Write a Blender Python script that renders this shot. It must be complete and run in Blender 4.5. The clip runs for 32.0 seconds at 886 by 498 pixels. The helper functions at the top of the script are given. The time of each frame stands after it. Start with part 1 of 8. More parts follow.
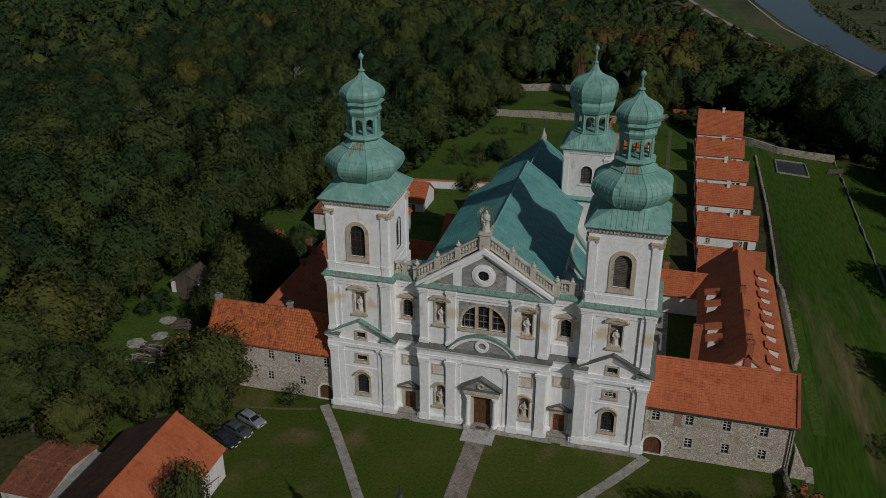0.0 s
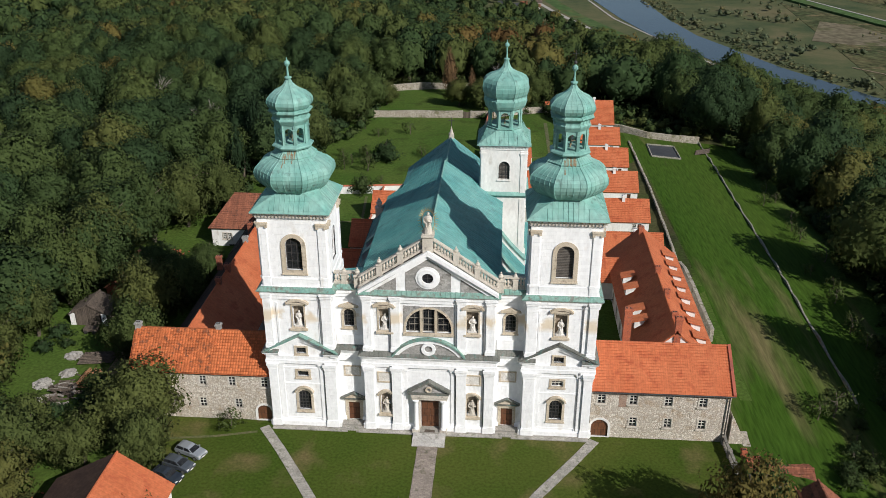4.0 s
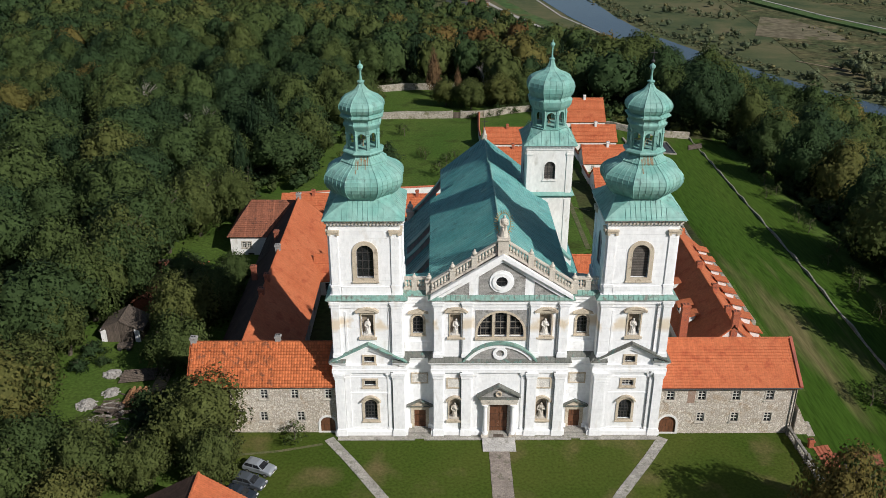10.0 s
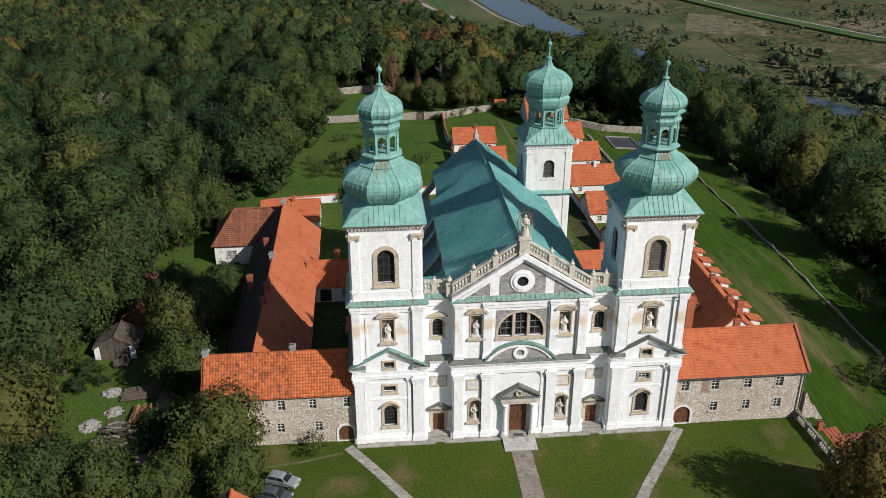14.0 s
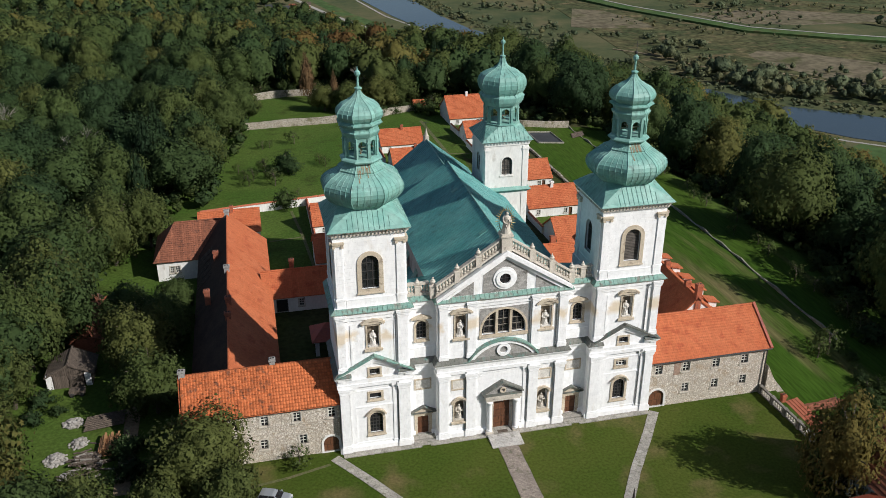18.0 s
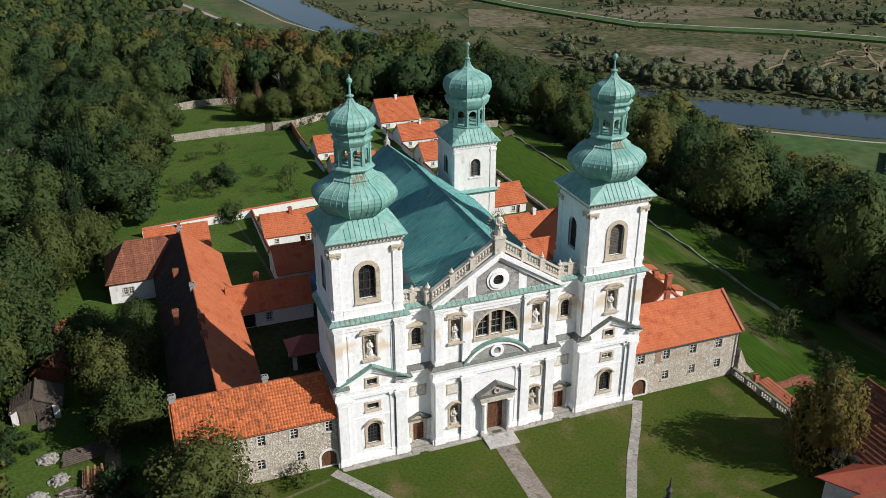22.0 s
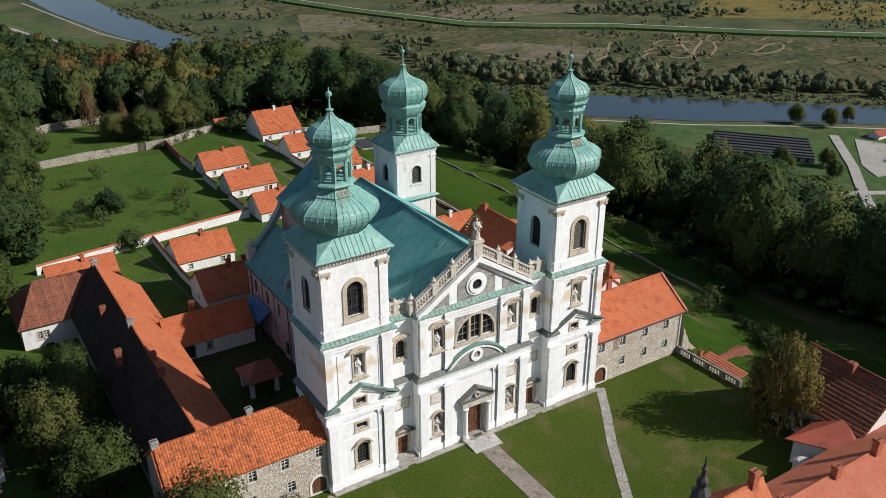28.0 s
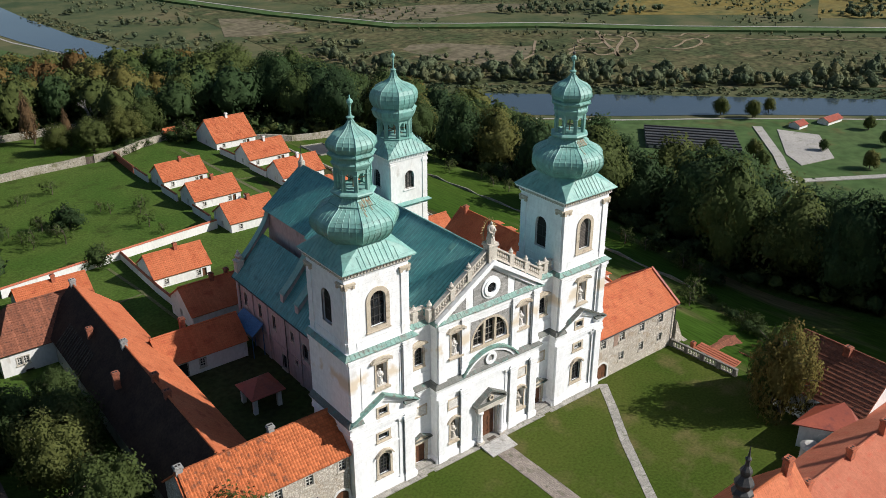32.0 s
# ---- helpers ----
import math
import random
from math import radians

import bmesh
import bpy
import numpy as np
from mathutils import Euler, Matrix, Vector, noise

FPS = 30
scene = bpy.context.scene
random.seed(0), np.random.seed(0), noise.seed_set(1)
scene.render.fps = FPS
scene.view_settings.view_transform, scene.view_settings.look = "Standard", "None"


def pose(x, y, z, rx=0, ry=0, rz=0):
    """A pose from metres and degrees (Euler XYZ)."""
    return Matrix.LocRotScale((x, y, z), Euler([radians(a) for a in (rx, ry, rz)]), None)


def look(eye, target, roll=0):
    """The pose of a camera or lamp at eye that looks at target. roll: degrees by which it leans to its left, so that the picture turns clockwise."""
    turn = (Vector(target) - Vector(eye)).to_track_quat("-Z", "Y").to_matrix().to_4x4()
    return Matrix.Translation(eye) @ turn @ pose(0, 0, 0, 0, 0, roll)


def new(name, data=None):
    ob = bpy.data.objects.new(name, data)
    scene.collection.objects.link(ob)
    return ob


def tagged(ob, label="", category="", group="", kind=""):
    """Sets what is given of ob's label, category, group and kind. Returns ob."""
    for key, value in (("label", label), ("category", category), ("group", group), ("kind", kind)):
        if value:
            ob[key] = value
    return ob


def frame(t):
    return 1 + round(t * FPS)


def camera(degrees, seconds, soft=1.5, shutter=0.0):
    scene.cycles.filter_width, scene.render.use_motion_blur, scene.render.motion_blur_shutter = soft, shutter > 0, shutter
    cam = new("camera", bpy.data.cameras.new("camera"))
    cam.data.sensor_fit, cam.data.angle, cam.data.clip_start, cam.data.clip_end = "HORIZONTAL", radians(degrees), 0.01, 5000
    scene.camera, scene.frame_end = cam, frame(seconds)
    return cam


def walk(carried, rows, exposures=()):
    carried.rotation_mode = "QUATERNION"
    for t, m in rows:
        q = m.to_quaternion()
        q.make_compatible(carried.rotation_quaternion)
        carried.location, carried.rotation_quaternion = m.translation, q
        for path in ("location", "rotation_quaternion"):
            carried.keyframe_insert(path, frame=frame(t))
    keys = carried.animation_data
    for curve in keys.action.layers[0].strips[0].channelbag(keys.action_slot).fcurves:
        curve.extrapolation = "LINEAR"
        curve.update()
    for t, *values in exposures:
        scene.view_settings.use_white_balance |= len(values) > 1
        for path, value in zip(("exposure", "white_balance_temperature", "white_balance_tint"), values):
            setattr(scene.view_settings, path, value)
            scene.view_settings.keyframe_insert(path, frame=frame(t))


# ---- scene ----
cam = camera(54.6, 32.0, 0.8)
METRES, EYE, TURN = 90.0, (19.82, -94.82, 73.23), 14.9
ROWS = [
    (0.0, 0.0, 0.0, 0.0, 0.01, -25.43, -0.02),
    (0.5, -0.0146, 0.002, -0.001, -1.32, -25.43, -0.02),
    (1.0, -0.03, 0.0036, -0.001, -2.68, -25.42, -0.01),
    (1.5, -0.0456, 0.0059, -0.001, -4.0, -25.43, -0.01),
    (2.0, -0.0616, 0.0085, -0.0013, -5.35, -25.42, -0.01),
    (2.5, -0.0768, 0.0116, -0.0012, -6.79, -25.42, 0.0),
    (3.0, -0.0921, 0.0151, -0.001, -8.24, -25.4, 0.0),
    (3.5, -0.1073, 0.0189, -0.0009, -9.64, -25.4, 0.01),
    (5.5, -0.1679, 0.0378, -0.0027, -14.73, -25.39, -0.03),
    (6.0, -0.1826, 0.0427, -0.0031, -15.88, -25.39, -0.04),
    (6.5, -0.1975, 0.0472, -0.0031, -15.84, -25.4, -0.05),
    (7.0, -0.2121, 0.0518, -0.003, -15.68, -25.4, -0.05),
    (7.5, -0.2265, 0.0566, -0.0026, -15.58, -25.41, -0.04),
    (8.0, -0.2404, 0.0612, -0.0025, -15.48, -25.42, -0.04),
    (8.5, -0.2543, 0.0658, -0.0024, -15.38, -25.43, -0.04),
    (9.0, -0.2686, 0.0705, -0.0024, -15.31, -25.43, -0.02),
    (9.5, -0.2829, 0.0751, -0.0024, -15.25, -25.43, -0.02),
    (10.0, -0.2973, 0.0797, -0.0023, -15.19, -25.42, -0.02),
    (10.5, -0.3114, 0.0845, -0.0022, -15.11, -25.41, -0.02),
    (11.0, -0.3255, 0.0893, -0.002, -15.04, -25.4, -0.04),
    (11.5, -0.3392, 0.0938, -0.002, -15.0, -25.42, -0.04),
    (12.0, -0.3527, 0.0985, -0.0019, -15.36, -25.42, -0.02),
    (12.5, -0.3664, 0.104, -0.0017, -16.56, -25.4, -0.0),
    (13.0, -0.3811, 0.1096, -0.0019, -17.91, -25.38, 0.03),
    (13.5, -0.3951, 0.1152, -0.0023, -19.09, -25.36, 0.03),
    (14.0, -0.4088, 0.1207, -0.0028, -20.1, -25.37, 0.04),
    (14.5, -0.423, 0.1264, -0.0031, -21.11, -25.37, 0.04),
    (16.5, -0.4765, 0.1526, -0.0036, -25.07, -25.36, 0.05),
    (17.0, -0.4908, 0.1592, -0.0032, -26.06, -25.36, 0.03),
    (17.5, -0.5048, 0.1663, -0.0032, -27.05, -25.34, 0.04),
    (18.0, -0.5187, 0.1741, -0.003, -27.98, -25.35, 0.03),
    (18.5, -0.5325, 0.182, -0.0027, -28.92, -25.33, 0.02),
    (19.0, -0.5459, 0.1906, -0.0026, -30.01, -25.32, 0.02),
    (19.5, -0.559, 0.1995, -0.002, -31.15, -25.33, 0.03),
    (20.0, -0.5719, 0.2085, -0.0014, -32.29, -25.34, 0.02),
    (20.5, -0.5854, 0.2174, -0.0013, -33.36, -25.33, 0.03),
    (21.0, -0.5987, 0.2269, -0.001, -34.46, -25.31, 0.04),
    (21.5, -0.6112, 0.2357, -0.0006, -35.29, -25.28, 0.05),
    (22.0, -0.6249, 0.2451, -0.0001, -35.35, -25.26, 0.05),
    (22.5, -0.6383, 0.2547, 0.0006, -35.43, -25.24, 0.05),
    (23.0, -0.6516, 0.2647, 0.001, -35.92, -25.21, 0.05),
    (23.5, -0.6644, 0.2756, 0.001, -37.47, -25.18, 0.04),
    (24.0, -0.677, 0.2869, 0.0013, -39.17, -25.17, 0.02),
    (24.5, -0.6891, 0.2983, 0.0018, -40.79, -25.17, 0.02),
    (25.0, -0.701, 0.3101, 0.0019, -42.75, -25.14, 0.01),
    (25.5, -0.7126, 0.3221, 0.0017, -44.5, -25.11, 0.01),
    (27.5, -0.7552, 0.3708, 0.0032, -46.55, -25.09, -0.03),
    (28.0, -0.7646, 0.3829, 0.0033, -47.4, -25.07, -0.03),
    (28.5, -0.7738, 0.3954, 0.0034, -48.5, -25.07, -0.01),
    (29.0, -0.7832, 0.4078, 0.004, -49.35, -25.06, -0.0),
    (29.5, -0.7925, 0.4201, 0.0048, -49.99, -25.04, -0.0),
    (30.0, -0.8017, 0.4327, 0.005, -50.47, -25.04, 0.0),
    (30.5, -0.8109, 0.4454, 0.005, -50.87, -25.03, 0.01),
    (31.0, -0.82, 0.4582, 0.0048, -51.32, -25.03, 0.01),
    (31.5, -0.829, 0.4713, 0.005, -51.89, -25.02, 0.01),
    (32.0, -0.8373, 0.4849, 0.0055, -53.0, -25.02, -0.02),
]
walk(cam, [(t, pose(*EYE, 0, 0, TURN) @ pose(METRES * x, METRES * y, METRES * z, 90 + pitch, roll, yaw)) for t, x, y, z, yaw, pitch, roll in ROWS],
     [(0.0, -1.52), (0.3, -0.5), (0.6, -0.08), (13.0, -0.13), (19.0, -0.08), (24.0, 0.0), (28.0, -0.04), (30.0, -0.02), (32.0, 0.14)])

# ---- light ----
SUN_DIR = Vector((0.734 * 0.819, -0.68 * 0.819, 0.574)).normalized()
world = bpy.data.worlds.new("sky")
scene.world = world
world.use_nodes = True
sky = world.node_tree.nodes.new("ShaderNodeTexSky")
sky.sky_type, sky.sun_disc = "NISHITA", False
sky.sun_elevation = math.asin(SUN_DIR.z)
sky.sun_rotation = math.atan2(SUN_DIR.x, SUN_DIR.y)
sky.altitude = 300
world.node_tree.nodes["Background"].inputs["Strength"].default_value = 0.078
world.node_tree.links.new(sky.outputs[0], world.node_tree.nodes["Background"].inputs["Color"])
sun_data = bpy.data.lights.new("sun", "SUN")
sun_data.energy, sun_data.angle, sun_data.color = 5.05, radians(0.5), (1.0, 0.97, 0.935)
sun = new("sun", sun_data)
sun.matrix_world = look((0, 0, 0), -SUN_DIR)


# ---- materials ----
def surface(name, c1, c2, big=0.25, fine=4.0, rough=0.85, bump=0.02, third=None, stretch=(1, 1, 1), fine_amount=0.35, metal=0.0, third_at=(0.56, 0.68)):
    """Two colours mixed by a broad noise, broken by a fine one that also gives relief; third: a stain colour."""
    m = bpy.data.materials.new(name)
    m.use_nodes = True
    nt = m.node_tree
    n, l = nt.nodes, nt.links
    bsdf = n["Principled BSDF"]
    bsdf.inputs["Roughness"].default_value = rough
    bsdf.inputs["Metallic"].default_value = metal
    tc = n.new("ShaderNodeTexCoord")
    mp = n.new("ShaderNodeMapping")
    mp.inputs["Scale"].default_value = stretch
    l.new(tc.outputs["Object"], mp.inputs["Vector"])
    nb = n.new("ShaderNodeTexNoise")
    nb.inputs["Scale"].default_value, nb.inputs["Detail"].default_value = big, 5
    l.new(mp.outputs[0], nb.inputs["Vector"])
    nf = n.new("ShaderNodeTexNoise")
    nf.inputs["Scale"].default_value, nf.inputs["Detail"].default_value = fine, 4
    l.new(mp.outputs[0], nf.inputs["Vector"])
    ramp = n.new("ShaderNodeMapRange")
    ramp.inputs["From Min"].default_value, ramp.inputs["From Max"].default_value = 0.35, 0.65
    l.new(nb.outputs["Fac"], ramp.inputs["Value"])
    mix = n.new("ShaderNodeMix")
    mix.data_type = "RGBA"
    mix.inputs["A"].default_value, mix.inputs["B"].default_value = (*c1, 1), (*c2, 1)
    l.new(ramp.outputs[0], mix.inputs["Factor"])
    col = mix.outputs["Result"]
    if third:
        n3 = n.new("ShaderNodeTexNoise")
        n3.inputs["Scale"].default_value, n3.inputs["Detail"].default_value = big * 2.3, 6
        off = n.new("ShaderNodeMapping")
        off.inputs["Location"].default_value = (37, 11, 5)
        l.new(mp.outputs[0], off.inputs["Vector"])
        l.new(off.outputs[0], n3.inputs["Vector"])
        r3 = n.new("ShaderNodeMapRange")
        r3.inputs["From Min"].default_value, r3.inputs["From Max"].default_value = third_at
        l.new(n3.outputs["Fac"], r3.inputs["Value"])
        m3 = n.new("ShaderNodeMix")
        m3.data_type = "RGBA"
        m3.inputs["B"].default_value = (*third, 1)
        l.new(r3.outputs[0], m3.inputs["Factor"])
        l.new(col, m3.inputs["A"])
        col = m3.outputs["Result"]
    rf = n.new("ShaderNodeMapRange")
    rf.inputs["From Min"].default_value, rf.inputs["From Max"].default_value = 0.25, 0.75
    rf.inputs["To Min"].default_value, rf.inputs["To Max"].default_value = 1 - fine_amount, 1 + fine_amount * 0.6
    l.new(nf.outputs["Fac"], rf.inputs["Value"])
    mul = n.new("ShaderNodeMix")
    mul.data_type, mul.blend_type = "RGBA", "MULTIPLY"
    mul.inputs["Factor"].default_value = 1
    l.new(col, mul.inputs["A"])
    l.new(rf.outputs[0], mul.inputs["B"])
    l.new(mul.outputs["Result"], bsdf.inputs["Base Color"])
    if bump:
        b = n.new("ShaderNodeBump")
        b.inputs["Distance"].default_value = bump
        b.inputs["Strength"].default_value = 0.8
        l.new(nf.outputs["Fac"], b.inputs["Height"])
        l.new(b.outputs[0], bsdf.inputs["Normal"])
    m["colour"] = 0
    return m


def blocks(m, width, height, depth, swap="xz", tone=0.75, mortar=0.03, vary=0.2, axes_scale=(1, 1, 1)):
    """Adds courses of blocks or tiles, with toned joints and relief, to a material made by surface()."""
    nt = m.node_tree
    n, l = nt.nodes, nt.links
    bsdf = n["Principled BSDF"]
    tc = n.new("ShaderNodeTexCoord")
    sep = n.new("ShaderNodeSeparateXYZ")
    l.new(tc.outputs["Object"], sep.inputs[0])
    comb = n.new("ShaderNodeCombineXYZ")
    if swap == "walls":
        add = n.new("ShaderNodeMath")
        add.operation = "ADD"
        l.new(sep.outputs["X"], add.inputs[0])
        l.new(sep.outputs["Y"], add.inputs[1])
        l.new(add.outputs[0], comb.inputs["X"])
        l.new(sep.outputs["Z"], comb.inputs["Y"])
    else:
        l.new(sep.outputs[swap[0].upper()], comb.inputs["X"])
        l.new(sep.outputs[swap[1].upper()], comb.inputs["Y"])
    br = n.new("ShaderNodeTexBrick")
    br.inputs["Scale"].default_value = 1.0
    br.inputs["Brick Width"].default_value, br.inputs["Row Height"].default_value = width, height
    br.inputs["Mortar Size"].default_value, br.inputs["Mortar Smooth"].default_value = mortar, 0.3
    br.inputs["Color1"].default_value = (1, 1, 1, 1)
    br.inputs["Color2"].default_value = (1 - vary, 1 - vary, 1 - vary, 1)
    br.inputs["Mortar"].default_value = (tone, tone, tone, 1)
    l.new(comb.outputs[0], br.inputs["Vector"])
    old = bsdf.inputs["Base Color"].links[0].from_socket
    mul = n.new("ShaderNodeMix")
    mul.data_type, mul.blend_type = "RGBA", "MULTIPLY"
    mul.inputs["Factor"].default_value = 1
    l.new(old, mul.inputs["A"])
    l.new(br.outputs["Color"], mul.inputs["B"])
    l.new(mul.outputs["Result"], bsdf.inputs["Base Color"])
    bump = n.new("ShaderNodeBump")
    bump.inputs["Distance"].default_value = depth
    bump.invert = True
    l.new(br.outputs["Fac"], bump.inputs["Height"])
    if bsdf.inputs["Normal"].links:
        l.new(bsdf.inputs["Normal"].links[0].from_socket, bump.inputs["Normal"])
    l.new(bump.outputs[0], bsdf.inputs["Normal"])
    return m


def rubble(m, scale, joint, tones):
    """Adds irregular stones between mortar joints to a material made by surface()."""
    nt = m.node_tree
    n, l = nt.nodes, nt.links
    bsdf = n["Principled BSDF"]
    tc = n.new("ShaderNodeTexCoord")
    edge = n.new("ShaderNodeTexVoronoi")
    edge.feature = "DISTANCE_TO_EDGE"
    edge.inputs["Scale"].default_value = scale
    cell = n.new("ShaderNodeTexVoronoi")
    cell.inputs["Scale"].default_value = scale
    l.new(tc.outputs["Object"], edge.inputs["Vector"])
    l.new(tc.outputs["Object"], cell.inputs["Vector"])
    sep = n.new("ShaderNodeSeparateColor")
    l.new(cell.outputs["Color"], sep.inputs[0])
    ramp = n.new("ShaderNodeValToRGB")
    els = ramp.color_ramp.elements
    els[0].color, els[1].color = (*tones[0], 1), (*tones[-1], 1)
    for i, c in enumerate(tones[1:-1]):
        els.new((i + 1) / (len(tones) - 1)).color = (*c, 1)
    l.new(sep.outputs[0], ramp.inputs[0])
    jr = n.new("ShaderNodeMapRange")
    jr.inputs["From Min"].default_value, jr.inputs["From Max"].default_value = joint * 0.4, joint
    l.new(edge.outputs["Distance"], jr.inputs["Value"])
    jm = n.new("ShaderNodeMix")
    jm.data_type = "RGBA"
    jm.inputs["A"].default_value = (0.46, 0.41, 0.35, 1)
    l.new(jr.outputs[0], jm.inputs["Factor"])
    l.new(ramp.outputs[0], jm.inputs["B"])
    old = bsdf.inputs["Base Color"].links[0].from_socket
    mul = n.new("ShaderNodeMix")
    mul.data_type, mul.blend_type = "RGBA", "MULTIPLY"
    mul.inputs["Factor"].default_value = 1
    l.new(old, mul.inputs["A"])
    l.new(jm.outputs["Result"], mul.inputs["B"])
    l.new(mul.outputs["Result"], bsdf.inputs["Base Color"])
    bump = n.new("ShaderNodeBump")
    bump.inputs["Distance"].default_value = 0.06
    l.new(jr.outputs[0], bump.inputs["Height"])
    l.new(bump.outputs[0], bsdf.inputs["Normal"])
    return m


def piece_tint(m, low=0.5, high=1.2):
    """Gives each loose piece its own tone."""
    n, l = m.node_tree.nodes, m.node_tree.links
    bsdf = n["Principled BSDF"]
    inf, geo = n.new("ShaderNodeObjectInfo"), n.new("ShaderNodeNewGeometry")
    add = n.new("ShaderNodeMath")
    l.new(inf.outputs["Random"], add.inputs[0])
    l.new(geo.outputs["Random Per Island"], add.inputs[1])
    fr = n.new("ShaderNodeMath")
    fr.operation = "FRACT"
    l.new(add.outputs[0], fr.inputs[0])
    mr = n.new("ShaderNodeMapRange")
    mr.inputs["To Min"].default_value, mr.inputs["To Max"].default_value = low, high
    l.new(fr.outputs[0], mr.inputs["Value"])
    mul = n.new("ShaderNodeMix")
    mul.data_type, mul.blend_type = "RGBA", "MULTIPLY"
    mul.inputs["Factor"].default_value = 1
    l.new(bsdf.inputs["Base Color"].links[0].from_socket, mul.inputs["A"])
    l.new(mr.outputs[0], mul.inputs["B"])
    l.new(mul.outputs["Result"], bsdf.inputs["Base Color"])
    return m


WHITE = blocks(surface("white_limewash", (0.86, 0.86, 0.85), (0.89, 0.89, 0.885), 0.3, 2.5, 0.9, 0.01, (0.70, 0.66, 0.59), (1, 1, 0.45), 0.10, 0, (0.62, 0.80)), 1.1, 0.48, 0.010, "walls", 0.87, 0.012, 0.05)


def bare_band(m, z0, z1, colour):
    """Uneven course of bare stone where the limewash has gone."""
    n, l = m.node_tree.nodes, m.node_tree.links
    bsdf = n["Principled BSDF"]
    tc, sep = n.new("ShaderNodeTexCoord"), n.new("ShaderNodeSeparateXYZ")
    l.new(tc.outputs["Object"], sep.inputs[0])
    nz = n.new("ShaderNodeTexNoise")
    nz.inputs["Scale"].default_value, nz.inputs["Detail"].default_value = 0.35, 8
    l.new(tc.outputs["Object"], nz.inputs["Vector"])
    fac = None
    for a, b in ((z0 - 0.5, z0 + 0.3), (z1 + 0.5, z1 - 0.3)):
        r = n.new("ShaderNodeMapRange")
        r.inputs["From Min"].default_value, r.inputs["From Max"].default_value = a, b
        l.new(sep.outputs["Z"], r.inputs["Value"])
        if fac:
            k = n.new("ShaderNodeMath")
            k.operation = "MULTIPLY"
            l.new(fac, k.inputs[0])
            l.new(r.outputs[0], k.inputs[1])
            fac = k.outputs[0]
        else:
            fac = r.outputs[0]
    r = n.new("ShaderNodeMapRange")
    r.inputs["From Min"].default_value, r.inputs["From Max"].default_value = 0.46, 0.56
    l.new(nz.outputs["Fac"], r.inputs["Value"])
    k = n.new("ShaderNodeMath")
    k.operation = "MULTIPLY"
    l.new(fac, k.inputs[0])
    l.new(r.outputs[0], k.inputs[1])
    mix = n.new("ShaderNodeMix")
    mix.data_type = "RGBA"
    mix.inputs["B"].default_value = (*colour, 1)
    l.new(k.outputs[0], mix.inputs["Factor"])
    l.new(bsdf.inputs["Base Color"].links[0].from_socket, mix.inputs["A"])
    l.new(mix.outputs["Result"], bsdf.inputs["Base Color"])


bare_band(WHITE, 16.6, 18.2, (0.70, 0.60, 0.46))
PLASTER = surface("white_plaster", (0.78, 0.77, 0.74), (0.72, 0.70, 0.66), 0.35, 3, 0.9, 0.01, (0.5, 0.46, 0.4), (1, 1, 0.5), 0.12, 0, (0.62, 0.75))
GREY_PLASTER = surface("grey_plaster", (0.56, 0.54, 0.5), (0.48, 0.45, 0.41), 0.3, 3, 0.9, 0.01, (0.36, 0.32, 0.27), (1, 1, 0.4), 0.2)
PINK_PLASTER = surface("old_pink_plaster", (0.46, 0.37, 0.35), (0.42, 0.36, 0.345), 0.3, 3, 0.9, 0.01, (0.32, 0.27, 0.25), (1, 1, 0.4), 0.2)
TRIM = surface("limestone_trim", (0.50, 0.42, 0.31), (0.58, 0.50, 0.39), 0.8, 8, 0.85, 0.01, (0.34, 0.28, 0.21), (1, 1, 1), 0.25)
STATUE = surface("white_statue_stone", (0.74, 0.71, 0.66), (0.62, 0.58, 0.52), 1.5, 9, 0.85, 0.01)
PALE_STONE = surface("pale_stone", (0.60, 0.55, 0.47), (0.50, 0.45, 0.38), 0.8, 8, 0.85, 0.015, (0.30, 0.27, 0.23), (1, 1, 0.6), 0.25)
GREY_STONE = blocks(surface("grey_stone", (0.36, 0.35, 0.33), (0.45, 0.43, 0.40), 0.7, 7, 0.85, 0.015, (0.2, 0.19, 0.17), (1, 1, 1), 0.3), 0.7, 0.35, 0.02, "walls", 0.7, 0.02, 0.3)
COPPER = surface("copper_patina", (0.17, 0.385, 0.33), (0.25, 0.45, 0.39), 0.45, 1.6, 0.55, 0.012, (0.13, 0.24, 0.21), (1, 1, 0.35), 0.22, 0, (0.6, 0.74))
blocks(COPPER, 1.24, 0.95, 0.008, "walls", 0.80, 0.02, 0.13)
COPPER_WORN = surface("worn_copper_cover", (0.155, 0.31, 0.26), (0.22, 0.34, 0.285), 0.7, 3, 0.6, 0.012, (0.17, 0.18, 0.15), (1, 1, 1), 0.3, 0, (0.52, 0.66))
# stone darkened to paint the shadow within the niches
NICHE_SHADE = surface("niche_shade_stone", (0.20, 0.16, 0.115), (0.26, 0.21, 0.155), 1.2, 8, 0.9, 0.01)
COPPER_ROOF = surface("copper_roof_patina", (0.085, 0.315, 0.30), (0.15, 0.39, 0.365), 0.3, 1.4, 0.5, 0.012, (0.07, 0.22, 0.21), (1, 1, 0.5), 0.22, 0, (0.6, 0.72))
blocks(COPPER_ROOF, 0.6, 60, 0.02, "yz", 0.66, 0.05, 0.14)
SLATE = blocks(surface("weathered_cover", (0.13, 0.135, 0.115), (0.19, 0.19, 0.165), 0.6, 5, 0.7, 0.01, (0.12, 0.21, 0.18), (1, 1, 1), 0.3), 0.6, 9.0, 0.02, "xz", 0.6, 0.03, 0.25)
